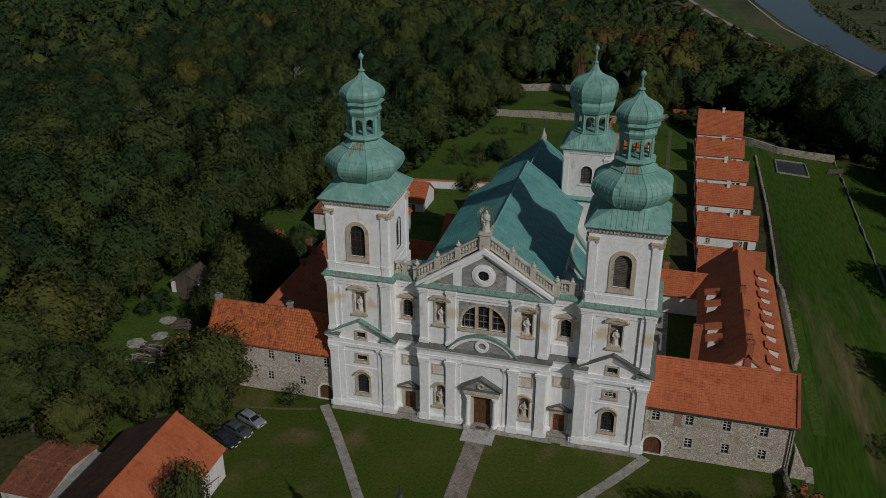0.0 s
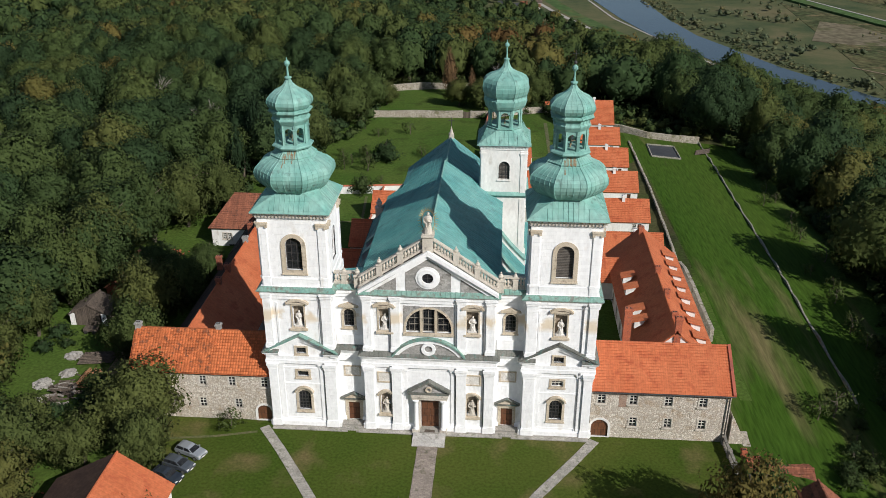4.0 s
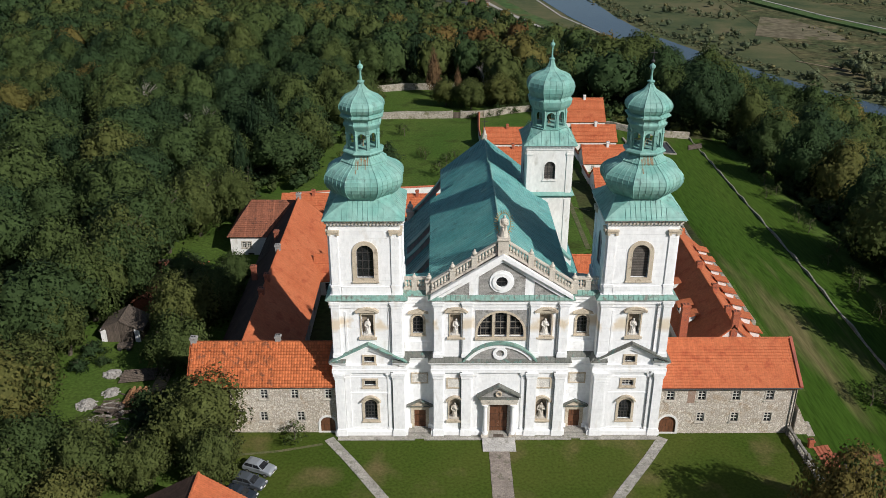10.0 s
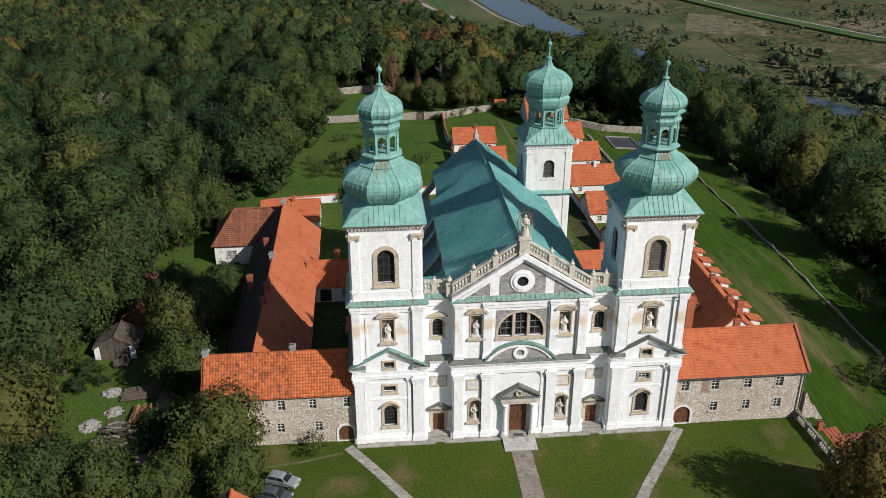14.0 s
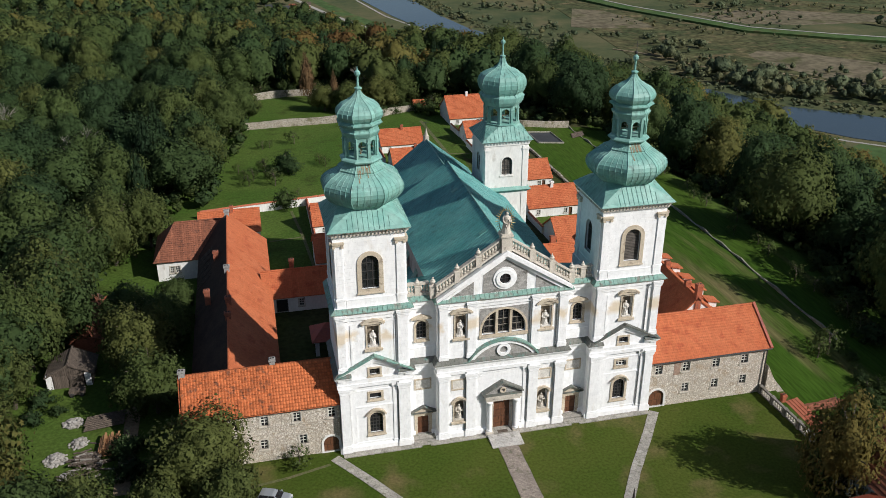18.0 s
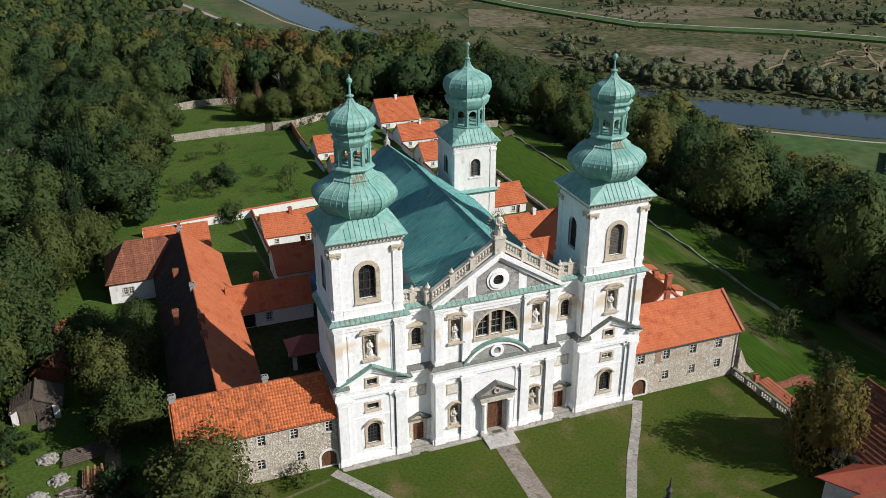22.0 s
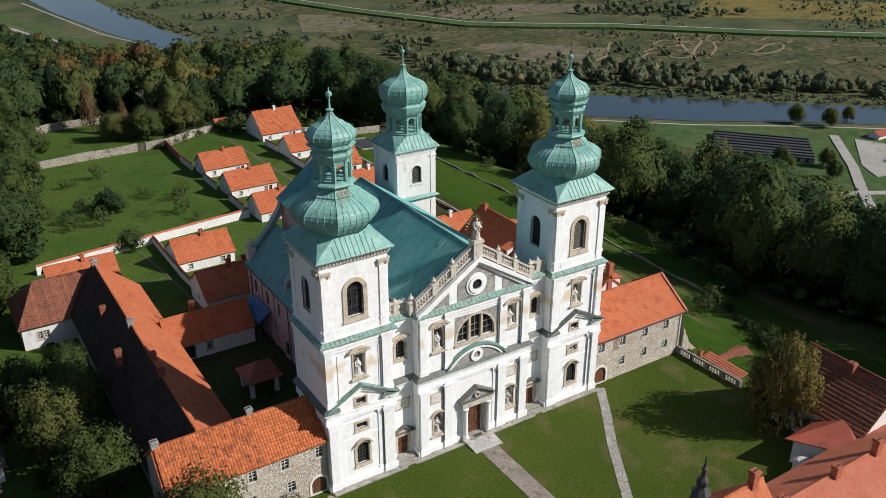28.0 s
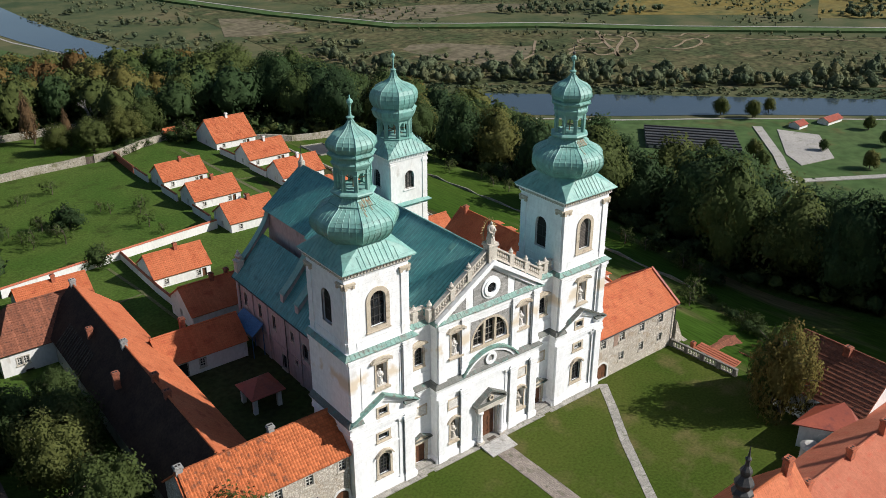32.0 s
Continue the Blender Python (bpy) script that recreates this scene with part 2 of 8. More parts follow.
STONE_WALL = rubble(surface("rubble_limestone", (1.0, 0.97, 0.92), (0.9, 0.86, 0.8), 0.3, 6, 0.9, 0, (0.80, 0.70, 0.58), (1, 1, 1), 0.2), 3.4, 0.11, [(0.76, 0.72, 0.66), (0.54, 0.49, 0.43), (0.84, 0.81, 0.76), (0.60, 0.53, 0.45)])
DRY_STONE = rubble(surface("dry_stone", (1.0, 0.97, 0.92), (0.85, 0.82, 0.76), 0.3, 6, 0.9, 0, (0.5, 0.5, 0.36), (1, 1, 1), 0.25), 2.6, 0.12, [(0.42, 0.40, 0.36), (0.26, 0.24, 0.2), (0.55, 0.52, 0.47), (0.34, 0.31, 0.27)])
OLD_STONE = surface("mossy_stone", (0.26, 0.25, 0.20), (0.17, 0.17, 0.12), 0.9, 5, 0.95, 0.03, (0.40, 0.38, 0.34))
DARK_STONE = surface("blackened_stone", (0.17, 0.155, 0.13), (0.26, 0.24, 0.205), 1.1, 6, 0.9, 0.02, (0.09, 0.085, 0.07), (1, 1, 0.6), 0.35)
TILE_X = blocks(surface("orange_tiles_x", (0.52, 0.145, 0.060), (0.57, 0.175, 0.076), 0.3, 3, 0.7, 0.01, (0.45, 0.115, 0.05), (1, 1, 1), 0.2), 0.3, 50, 0.03, "xz", 0.8, 0.02, 0.10)
TILE_Y = blocks(surface("orange_tiles_y", (0.52, 0.145, 0.060), (0.57, 0.175, 0.076), 0.3, 3, 0.7, 0.01, (0.45, 0.115, 0.05), (1, 1, 1), 0.2), 0.3, 50, 0.03, "yz", 0.8, 0.02, 0.10)
OLD_TILE = blocks(surface("old_tiles", (0.58, 0.17, 0.06), (0.50, 0.13, 0.05), 0.9, 3, 0.75, 0.015, (0.30, 0.10, 0.05), (1, 1, 1), 0.35, 0, (0.52, 0.7)), 0.62, 0.42, 0.03, "xz", 0.6, 0.03, 0.4)
TILE_PIECE = piece_tint(surface("single_old_tile", (0.56, 0.165, 0.060), (0.50, 0.14, 0.05), 0.8, 5, 0.75, 0.01, (0.22, 0.085, 0.045), (1, 1, 1), 0.35, 0, (0.53, 0.68)), 0.68, 1.08)
BROWN_TILE = blocks(surface("brown_tiles", (0.34, 0.13, 0.075), (0.26, 0.10, 0.06), 0.8, 3, 0.8, 0.015, (0.15, 0.07, 0.05), (1, 1, 1), 0.3), 0.4, 50, 0.02, "xz", 0.7, 0.03, 0.3)
# near-black colour for brown tiles on slopes turned from the sun, shade included
SHADE_ROOF = surface("shade_dark_tiles", (0.050, 0.030, 0.022), (0.075, 0.045, 0.030), 0.5, 3, 0.9, 0.01)
RED_METAL = surface("red_sheet_roof", (0.36, 0.085, 0.045), (0.30, 0.07, 0.04), 0.3, 3, 0.5, 0.004, (0.24, 0.06, 0.04), (1, 1, 1), 0.15)
PINK_TILE = blocks(surface("pink_tiles", (0.52, 0.18, 0.105), (0.47, 0.15, 0.085), 0.4, 3, 0.75, 0.01, (0.5, 0.14, 0.08), (1, 1, 1), 0.15), 0.3, 50, 0.02, "xz", 0.85, 0.02, 0.08)
BRICK = blocks(surface("chimney_brick", (0.42, 0.13, 0.07), (0.34, 0.11, 0.06), 2, 10, 0.85, 0.01), 0.27, 0.09, 0.01, "walls", 0.7, 0.012, 0.3)
BRICK_CAP = surface("brick_coping", (0.46, 0.13, 0.06), (0.36, 0.10, 0.05), 1.5, 8, 0.85, 0.01, (0.2, 0.1, 0.07))
OLD_BRICK = blocks(surface("faded_brick", (0.46, 0.31, 0.23), (0.40, 0.26, 0.19), 1.5, 8, 0.9, 0.01, (0.5, 0.42, 0.34)), 0.27, 0.09, 0.01, "walls", 0.8, 0.012, 0.2)
RUST = surface("rusty_stain", (0.26, 0.15, 0.07), (0.20, 0.26, 0.2), 2, 9, 0.7, 0.01)
GLASS = surface("dark_glass", (0.012, 0.013, 0.015), (0.03, 0.032, 0.034), 1.5, 6, 0.12, 0)
LOUVRE = blocks(surface("grey_louvres", (0.11, 0.095, 0.08), (0.16, 0.14, 0.12), 1.5, 8, 0.85, 0.01), 30, 0.22, 0.03, "walls", 0.45, 0.05, 0.2)
IRON = surface("dark_iron", (0.03, 0.03, 0.032), (0.05, 0.045, 0.04), 3, 12, 0.6, 0.002)
DARK = surface("unlit_interior", (0.02, 0.018, 0.016), (0.03, 0.026, 0.022), 1, 5, 0.95, 0)
PIPE_GREY = surface("grey_sheet_pipe", (0.16, 0.17, 0.175), (0.22, 0.23, 0.23), 1, 6, 0.6, 0)
OAK = blocks(surface("brown_door_wood", (0.13, 0.05, 0.022), (0.18, 0.075, 0.035), 1.5, 9, 0.6, 0.004, None, (1, 1, 0.2)), 0.8, 1.1, 0.03, "walls", 0.45, 0.04, 0.2)
WINDOW_WOOD = surface("pale_window_wood", (0.68, 0.66, 0.60), (0.58, 0.55, 0.50), 2, 9, 0.6, 0.002)
SASH = surface("weathered_sash", (0.30, 0.27, 0.23), (0.22, 0.20, 0.17), 2, 9, 0.7, 0.002)
OLD_WOOD = blocks(surface("weathered_boards", (0.17, 0.13, 0.10), (0.11, 0.085, 0.065), 1.2, 7, 0.9, 0.01, None, (3, 3, 0.4)), 0.22, 60, 0.02, "walls", 0.5, 0.025, 0.35)
GILT = surface("dull_gilding", (0.42, 0.31, 0.13), (0.33, 0.25, 0.12), 3, 12, 0.45, 0.002, None, (1, 1, 1), 0.2, 0.6)
LAWN = surface("mown_lawn", (0.047, 0.078, 0.011), (0.072, 0.092, 0.017), 0.07, 2.6, 0.95, 0.04, (0.135, 0.112, 0.046), (1, 1, 1), 0.34, 0, (0.54, 0.74))
MEADOW = surface("garden_meadow", (0.036, 0.082, 0.009), (0.054, 0.092, 0.013), 0.05, 2.2, 0.95, 0.08, (0.150, 0.125, 0.058), (1, 0.12, 1), 0.4, 0, (0.55, 0.70))
ORCHARD = surface("orchard_grass", (0.056, 0.105, 0.018), (0.078, 0.118, 0.024), 0.08, 2.0, 0.95, 0.08, (0.05, 0.075, 0.016), (1, 1, 1), 0.4)
LAWN_WORN = surface("worn_lawn", (0.13, 0.12, 0.055), (0.075, 0.092, 0.022), 0.8, 3, 0.95, 0.03, (0.055, 0.083, 0.014), (1, 1, 1), 0.4)
PAVING = blocks(surface("path_bricks", (0.30, 0.25, 0.21), (0.38, 0.32, 0.27), 0.5, 6, 0.9, 0.01, (0.2, 0.18, 0.13)), 0.5, 0.25, 0.02, "xy", 0.65, 0.03, 0.25)
FLAGS = blocks(surface("flagstones", (0.36, 0.34, 0.30), (0.44, 0.41, 0.36), 0.6, 6, 0.9, 0.01, (0.22, 0.22, 0.16)), 0.9, 0.6, 0.02, "xy", 0.7, 0.03, 0.25)
PALE_FLAGS = blocks(surface("pale_flagstones", (0.50, 0.48, 0.45), (0.58, 0.55, 0.51), 0.6, 6, 0.9, 0.01, (0.38, 0.36, 0.32)), 0.9, 0.6, 0.02, "xy", 0.75, 0.03, 0.2)
DIRT = surface("bare_dirt", (0.30, 0.23, 0.16), (0.22, 0.17, 0.11), 0.3, 3, 0.95, 0.03, (0.10, 0.1, 0.05))
CONCRETE = surface("pale_concrete", (0.40, 0.37, 0.33), (0.33, 0.31, 0.28), 0.1, 1.5, 0.9, 0.01, (0.26, 0.25, 0.2))
WATER = surface("river_water", (0.030, 0.048, 0.062), (0.040, 0.058, 0.070), 0.01, 0.25, 0.10, 0.03, None, (1, 1, 1), 0.1)
FIELD_A = surface("dry_meadow", (0.112, 0.102, 0.050), (0.062, 0.076, 0.034), 0.022, 0.2, 0.95, 0, (0.165, 0.132, 0.072), (1, 1, 1), 0.7)
FIELD_B = surface("bare_field", (0.178, 0.148, 0.100), (0.140, 0.124, 0.078), 0.02, 0.15, 0.95, 0, (0.090, 0.094, 0.042), (1, 1, 1), 0.5)
FIELD_C = surface("green_bank", (0.060, 0.108, 0.036), (0.08, 0.118, 0.045), 0.02, 0.15, 0.95, 0, (0.1, 0.1, 0.04))
FIELD_D = surface("yellow_field", (0.20, 0.15, 0.045), (0.15, 0.13, 0.05), 0.02, 0.15, 0.95, 0, (0.09, 0.1, 0.035))
SHED_GREY = surface("grey_sheet", (0.035, 0.038, 0.042), (0.055, 0.058, 0.062), 0.1, 1, 0.7, 0)
BARK = surface("bark", (0.10, 0.08, 0.06), (0.15, 0.12, 0.09), 1, 6, 0.95, 0.03)
PALE_BARK = surface("pale_bark", (0.32, 0.29, 0.25), (0.22, 0.2, 0.17), 1, 6, 0.95, 0.02)
TYRE = surface("tyre_rubber", (0.02, 0.02, 0.02), (0.03, 0.03, 0.03), 3, 10, 0.9, 0)
ALLOY = surface("alloy_rim", (0.5, 0.5, 0.5), (0.42, 0.42, 0.43), 3, 10, 0.3, 0, None, (1, 1, 1), 0.1, 0.8)
SILVER = surface("silver_paint", (0.40, 0.43, 0.46), (0.43, 0.46, 0.49), 0.5, 3, 0.28, 0, None, (1, 1, 1), 0.05, 0.5)
DARK_BLUE = surface("dark_blue_paint", (0.035, 0.045, 0.06), (0.045, 0.055, 0.07), 0.5, 3, 0.25, 0, None, (1, 1, 1), 0.05, 0.4)
STEEL_BLUE = surface("steel_blue_paint", (0.10, 0.115, 0.135), (0.12, 0.135, 0.15), 0.5, 3, 0.25, 0, None, (1, 1, 1), 0.05, 0.4)
LAMP_GLASS = surface("lamp_glass", (0.6, 0.6, 0.6), (0.7, 0.7, 0.7), 1, 5, 0.15, 0)
SPRUCE = surface("russet_conifer", (0.10, 0.055, 0.022), (0.13, 0.075, 0.03), 0.5, 3, 0.95, 0)
BLUE_TARP = surface("blue_sheet", (0.03, 0.12, 0.28), (0.05, 0.16, 0.33), 0.5, 4, 0.5, 0.01)


def leaf_material(name, ramp_points):
    """Foliage: colour by the tree's own tint and by each leaf clump's chance."""
    m = bpy.data.materials.new(name)
    m.use_nodes = True
    n, l = m.node_tree.nodes, m.node_tree.links
    bsdf = n["Principled BSDF"]
    bsdf.inputs["Roughness"].default_value = 0.75
    bsdf.inputs["Specular IOR Level"].default_value = 0.08
    at = n.new("ShaderNodeAttribute")
    at.attribute_name = "tint"
    geo = n.new("ShaderNodeNewGeometry")
    inf = n.new("ShaderNodeObjectInfo")
    add = n.new("ShaderNodeMath")
    add.operation = "MULTIPLY_ADD"
    add.inputs[1].default_value = 0.22
    l.new(inf.outputs["Random"], add.inputs[0])
    l.new(at.outputs["Fac"], add.inputs[2])
    add2 = n.new("ShaderNodeMath")
    add2.operation = "MULTIPLY_ADD"
    add2.inputs[1].default_value = 0.05
    l.new(geo.outputs["Random Per Island"], add2.inputs[0])
    l.new(add.outputs[0], add2.inputs[2])
    ramp = n.new("ShaderNodeValToRGB")
    els = ramp.color_ramp.elements
    els[0].position, els[0].color = ramp_points[0][0], (*ramp_points[0][1], 1)
    els[1].position, els[1].color = ramp_points[-1][0], (*ramp_points[-1][1], 1)
    for p, c in ramp_points[1:-1]:
        els.new(p).color = (*c, 1)
    l.new(add2.outputs[0], ramp.inputs[0])
    val = n.new("ShaderNodeMapRange")
    val.inputs["To Min"].default_value, val.inputs["To Max"].default_value = 0.88, 1.12
    l.new(geo.outputs["Random Per Island"], val.inputs["Value"])
    mul = n.new("ShaderNodeMix")
    mul.data_type, mul.blend_type = "RGBA", "MULTIPLY"
    mul.inputs["Factor"].default_value = 1
    l.new(ramp.outputs[0], mul.inputs["A"])
    l.new(val.outputs[0], mul.inputs["B"])
    puff = n.new("ShaderNodeAttribute")
    puff.attribute_name = "puff"
    turn_n = n.new("ShaderNodeVectorTransform")
    turn_n.vector_type, turn_n.convert_from, turn_n.convert_to = "NORMAL", "OBJECT", "WORLD"
    l.new(puff.outputs["Vector"], turn_n.inputs[0])
    blend = n.new("ShaderNodeMix")
    blend.data_type = "VECTOR"
    blend.inputs["Factor"].default_value = 0.88
    l.new(geo.outputs["Normal"], blend.inputs["A"])
    l.new(turn_n.outputs[0], blend.inputs["B"])
    nn = n.new("ShaderNodeVectorMath")
    nn.operation = "NORMALIZE"
    l.new(blend.outputs["Result"], nn.inputs[0])
    spk = n.new("ShaderNodeTexNoise")
    spk.inputs["Scale"].default_value, spk.inputs["Detail"].default_value, spk.inputs["Roughness"].default_value = 0.6, 4, 0.65
    l.new(geo.outputs["Position"], spk.inputs["Vector"])
    sr = n.new("ShaderNodeMapRange")
    sr.inputs["From Min"].default_value, sr.inputs["From Max"].default_value = 0.36, 0.66
    sr.inputs["To Min"].default_value, sr.inputs["To Max"].default_value = 0.78, 1.22
    l.new(spk.outputs["Fac"], sr.inputs["Value"])
    mul2 = n.new("ShaderNodeMix")
    mul2.data_type, mul2.blend_type = "RGBA", "MULTIPLY"
    mul2.inputs["Factor"].default_value = 1
    l.new(mul.outputs["Result"], mul2.inputs["A"])
    l.new(sr.outputs[0], mul2.inputs["B"])
    l.new(mul2.outputs["Result"], bsdf.inputs["Base Color"])
    mul = mul2
    bmp = n.new("ShaderNodeBump")
    bmp.inputs["Distance"].default_value = 0.25
    l.new(spk.outputs["Fac"], bmp.inputs["Height"])
    l.new(nn.outputs[0], bmp.inputs["Normal"])
    l.new(bmp.outputs[0], bsdf.inputs["Normal"])
    tr = n.new("ShaderNodeBsdfTranslucent")
    l.new(mul.outputs["Result"], tr.inputs["Color"])
    ms = n.new("ShaderNodeMixShader")
    ms.inputs[0].default_value = 0.3
    l.new(bsdf.outputs[0], ms.inputs[1])
    l.new(tr.outputs[0], ms.inputs[2])
    l.new(ms.outputs[0], n["Material Output"].inputs["Surface"])
    return m


LEAF = leaf_material("autumn_foliage", [(0.0, (0.023, 0.044, 0.021)), (0.3, (0.039, 0.067, 0.025)), (0.52, (0.065, 0.091, 0.028)), (0.72, (0.099, 0.110, 0.033)), (0.88, (0.144, 0.112, 0.033)), (1.0, (0.130, 0.078, 0.029))])

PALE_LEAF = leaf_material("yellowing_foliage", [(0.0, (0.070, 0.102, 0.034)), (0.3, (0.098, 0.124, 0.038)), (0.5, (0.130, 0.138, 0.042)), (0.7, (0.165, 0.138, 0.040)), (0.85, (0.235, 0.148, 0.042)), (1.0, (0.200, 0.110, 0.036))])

# willow grey-green, with distance haze mixed into the colours
WILLOW = leaf_material("hazy_grey_willow", [(0.0, (0.060, 0.082, 0.046)), (0.3, (0.088, 0.114, 0.064)), (0.5, (0.120, 0.144, 0.080)), (0.75, (0.158, 0.168, 0.086)), (1.0, (0.190, 0.168, 0.078))])


def ground_material():
    """Forest floor and rough grass; drier meadow down on the flood plain."""
    m = surface("rough_ground", (0.050, 0.070, 0.020), (0.070, 0.065, 0.030), 0.06, 1.2, 0.95, 0.08, (0.04, 0.045, 0.02), (1, 1, 1), 0.4)
    n, l = m.node_tree.nodes, m.node_tree.links
    bsdf = n["Principled BSDF"]
    old = bsdf.inputs["Base Color"].links[0].from_socket
    tc = n.new("ShaderNodeTexCoord")
    sep = n.new("ShaderNodeSeparateXYZ")
    l.new(tc.outputs["Object"], sep.inputs[0])
    low = n.new("ShaderNodeMapRange")
    low.inputs["From Min"].default_value, low.inputs["From Max"].default_value = -90, -97
    l.new(sep.outputs["Z"], low.inputs["Value"])
    nz = n.new("ShaderNodeTexNoise")
    nz.inputs["Scale"].default_value, nz.inputs["Detail"].default_value, nz.inputs["Roughness"].default_value = 0.014, 12, 0.68
    l.new(tc.outputs["Object"], nz.inputs["Vector"])
    ramp = n.new("ShaderNodeValToRGB")
    els = ramp.color_ramp.elements
    els[0].position, els[0].color = 0.38, (0.046, 0.066, 0.032, 1)
    els[1].position, els[1].color = 0.64, (0.132, 0.116, 0.062, 1)
    els.new(0.5).color = (0.082, 0.092, 0.044, 1)
    l.new(nz.outputs["Fac"], ramp.inputs[0])
    mix = n.new("ShaderNodeMix")
    mix.data_type = "RGBA"
    l.new(low.outputs[0], mix.inputs["Factor"])
    l.new(old, mix.inputs["A"])
    l.new(ramp.outputs[0], mix.inputs["B"])
    l.new(mix.outputs["Result"], bsdf.inputs["Base Color"])
    return m


GROUND = ground_material()
for m in (GROUND, LAWN, MEADOW, ORCHARD, FIELD_A, FIELD_B, FIELD_C, FIELD_D, DIRT):
    m.node_tree.nodes["Principled BSDF"].inputs["Specular IOR Level"].default_value = 0.06
for m in (TILE_X, TILE_Y, OLD_TILE, TILE_PIECE, BROWN_TILE, SHADE_ROOF, PINK_TILE, STONE_WALL, DRY_STONE):
    m.node_tree.nodes["Principled BSDF"].inputs["Specular IOR Level"].default_value = 0.2


# ---- mesh helpers ----
class Solid:
    """Collects faces in metres for one mesh."""

    def __init__(self):
        self.v, self.f = [], []

    def add(self, verts, faces):
        k = len(self.v)
        self.v += [tuple(p) for p in verts]
        self.f += [tuple(i + k for i in f) for f in faces]
        return self

    def box(self, x0, x1, y0, y1, z0, z1):
        return self.add([(x0, y0, z0), (x1, y0, z0), (x1, y1, z0), (x0, y1, z0), (x0, y0, z1), (x1, y0, z1), (x1, y1, z1), (x0, y1, z1)],
                        [(0, 3, 2, 1), (4, 5, 6, 7), (0, 1, 5, 4), (1, 2, 6, 5), (2, 3, 7, 6), (3, 0, 4, 7)])

    def prism(self, pts, off):
        n = len(pts)
        off = Vector(off)
        return self.add(list(pts) + [Vector(p) + off for p in pts],
                        [tuple(range(n))[::-1], tuple(range(n, 2 * n))] + [(i, (i + 1) % n, n + (i + 1) % n, n + i) for i in range(n)])

    def lathe(self, profile, cx=0, cy=0, n=12, phase=0.0, cz=0.0):
        k = 1 / math.cos(math.pi / n) if n <= 8 else 1
        verts, faces = [], []
        for r, z in profile:
            for i in range(n):
                a = 2 * math.pi * (i + 0.5) / n + phase
                verts.append((cx + r * k * math.cos(a), cy + r * k * math.sin(a), cz + z))
        m = len(profile)
        for j in range(m - 1):
            for i in range(n):
                b = (i + 1) % n
                faces.append((j * n + i, j * n + b, (j + 1) * n + b, (j + 1) * n + i))
        faces += [tuple(range(n))[::-1], tuple(range((m - 1) * n, m * n))]
        return self.add(verts, faces)

    def tube(self, a, b, r, n=6, r2=None):
        a, b = Vector(a), Vector(b)
        q = (b - a).to_track_quat("Z", "Y")
        verts = []
        for p, rr in ((a, r), (b, r if r2 is None else r2)):
            verts += [p + q @ Vector((rr * math.cos(2 * math.pi * i / n), rr * math.sin(2 * math.pi * i / n), 0)) for i in range(n)]
        return self.add(verts, [tuple(range(n))[::-1], tuple(range(n, 2 * n))] + [(i, (i + 1) % n, n + (i + 1) % n, n + i) for i in range(n)])

    def ball(self, c, r, squash=1.0, n=10, m=7):
        return self.lathe([(max(r * math.sin(math.pi * j / m), 0.004), -r * squash * math.cos(math.pi * j / m)) for j in range(m + 1)], c[0], c[1], n, 0, c[2])

    def mesh(self, name, bevel=0.0, smooth=False):
        me = bpy.data.meshes.new(name)
        me.from_pydata(self.v, [], self.f)
        bm = bmesh.new()
        bm.from_mesh(me)
        bmesh.ops.remove_doubles(bm, verts=bm.verts, dist=0.0004)
        bmesh.ops.recalc_face_normals(bm, faces=bm.faces)
        if bevel:
            bmesh.ops.bevel(bm, geom=bm.edges[:], offset=bevel, segments=1, affect="EDGES", clamp_overlap=True)
        bm.to_mesh(me)
        bm.free()
        if smooth:
            me.polygons.foreach_set("use_smooth", [True] * len(me.polygons))
        return me


def part(name, solid, mat, parent=None, label="", bevel=0.0, smooth=False):
    """One mesh object, under a thing or a part if given."""
    me = solid.mesh(name, bevel, smooth) if isinstance(solid, Solid) else solid
    if mat and not me.materials:
        me.materials.append(mat)
    ob = new(name, me)
    if parent:
        ob.parent = parent
        ob.matrix_parent_inverse = parent.matrix_basis.inverted() if parent.type == "EMPTY" else Matrix.Identity(4)
    return tagged(ob, label)


def thing(name, at, label, category, group="", kind=""):
    ob = new(name)
    ob.location = at
    ob.empty_display_size = 0.3
    return tagged(ob, label, category, group, kind)


class Face:
    """A wall plane: u along it, v up, w inwards."""

    def __init__(self, o, u, w):
        self.o, self.u, self.w = Vector(o), Vector(u), Vector(w)

    def at(self, u, v, w=0.0):
        return self.o + self.u * u + Vector((0, 0, v)) + self.w * w

    def prism(self, s, pts, w0, w1):
        return s.prism([self.at(u, v, w0) for u, v in pts], self.w * (w1 - w0))

    def block(self, s, u0, u1, v0, v1, w0, w1):
        return self.prism(s, [(u0, v0), (u1, v0), (u1, v1), (u0, v1)], w0, w1)


def arc(cu, cv, r, a0, a1, n, flat=1.0):
    return [(cu + r * math.cos(radians(a0 + (a1 - a0) * i / n)), cv + flat * r * math.sin(radians(a0 + (a1 - a0) * i / n))) for i in range(n + 1)]


def opening_outline(u, v, w, h, arched, grow=0.0, n=10):
    """Outline of an opening of width w and height h over the sill's middle (u, v)."""
    a = w / 2 + grow
    if not arched:
        return [(u - a, v - grow), (u + a, v - grow), (u + a, v + h + grow), (u - a, v + h + grow)]
    return [(u - a, v - grow), (u + a, v - grow)] + arc(u, v + h - w / 2, a, 0, 180, n)


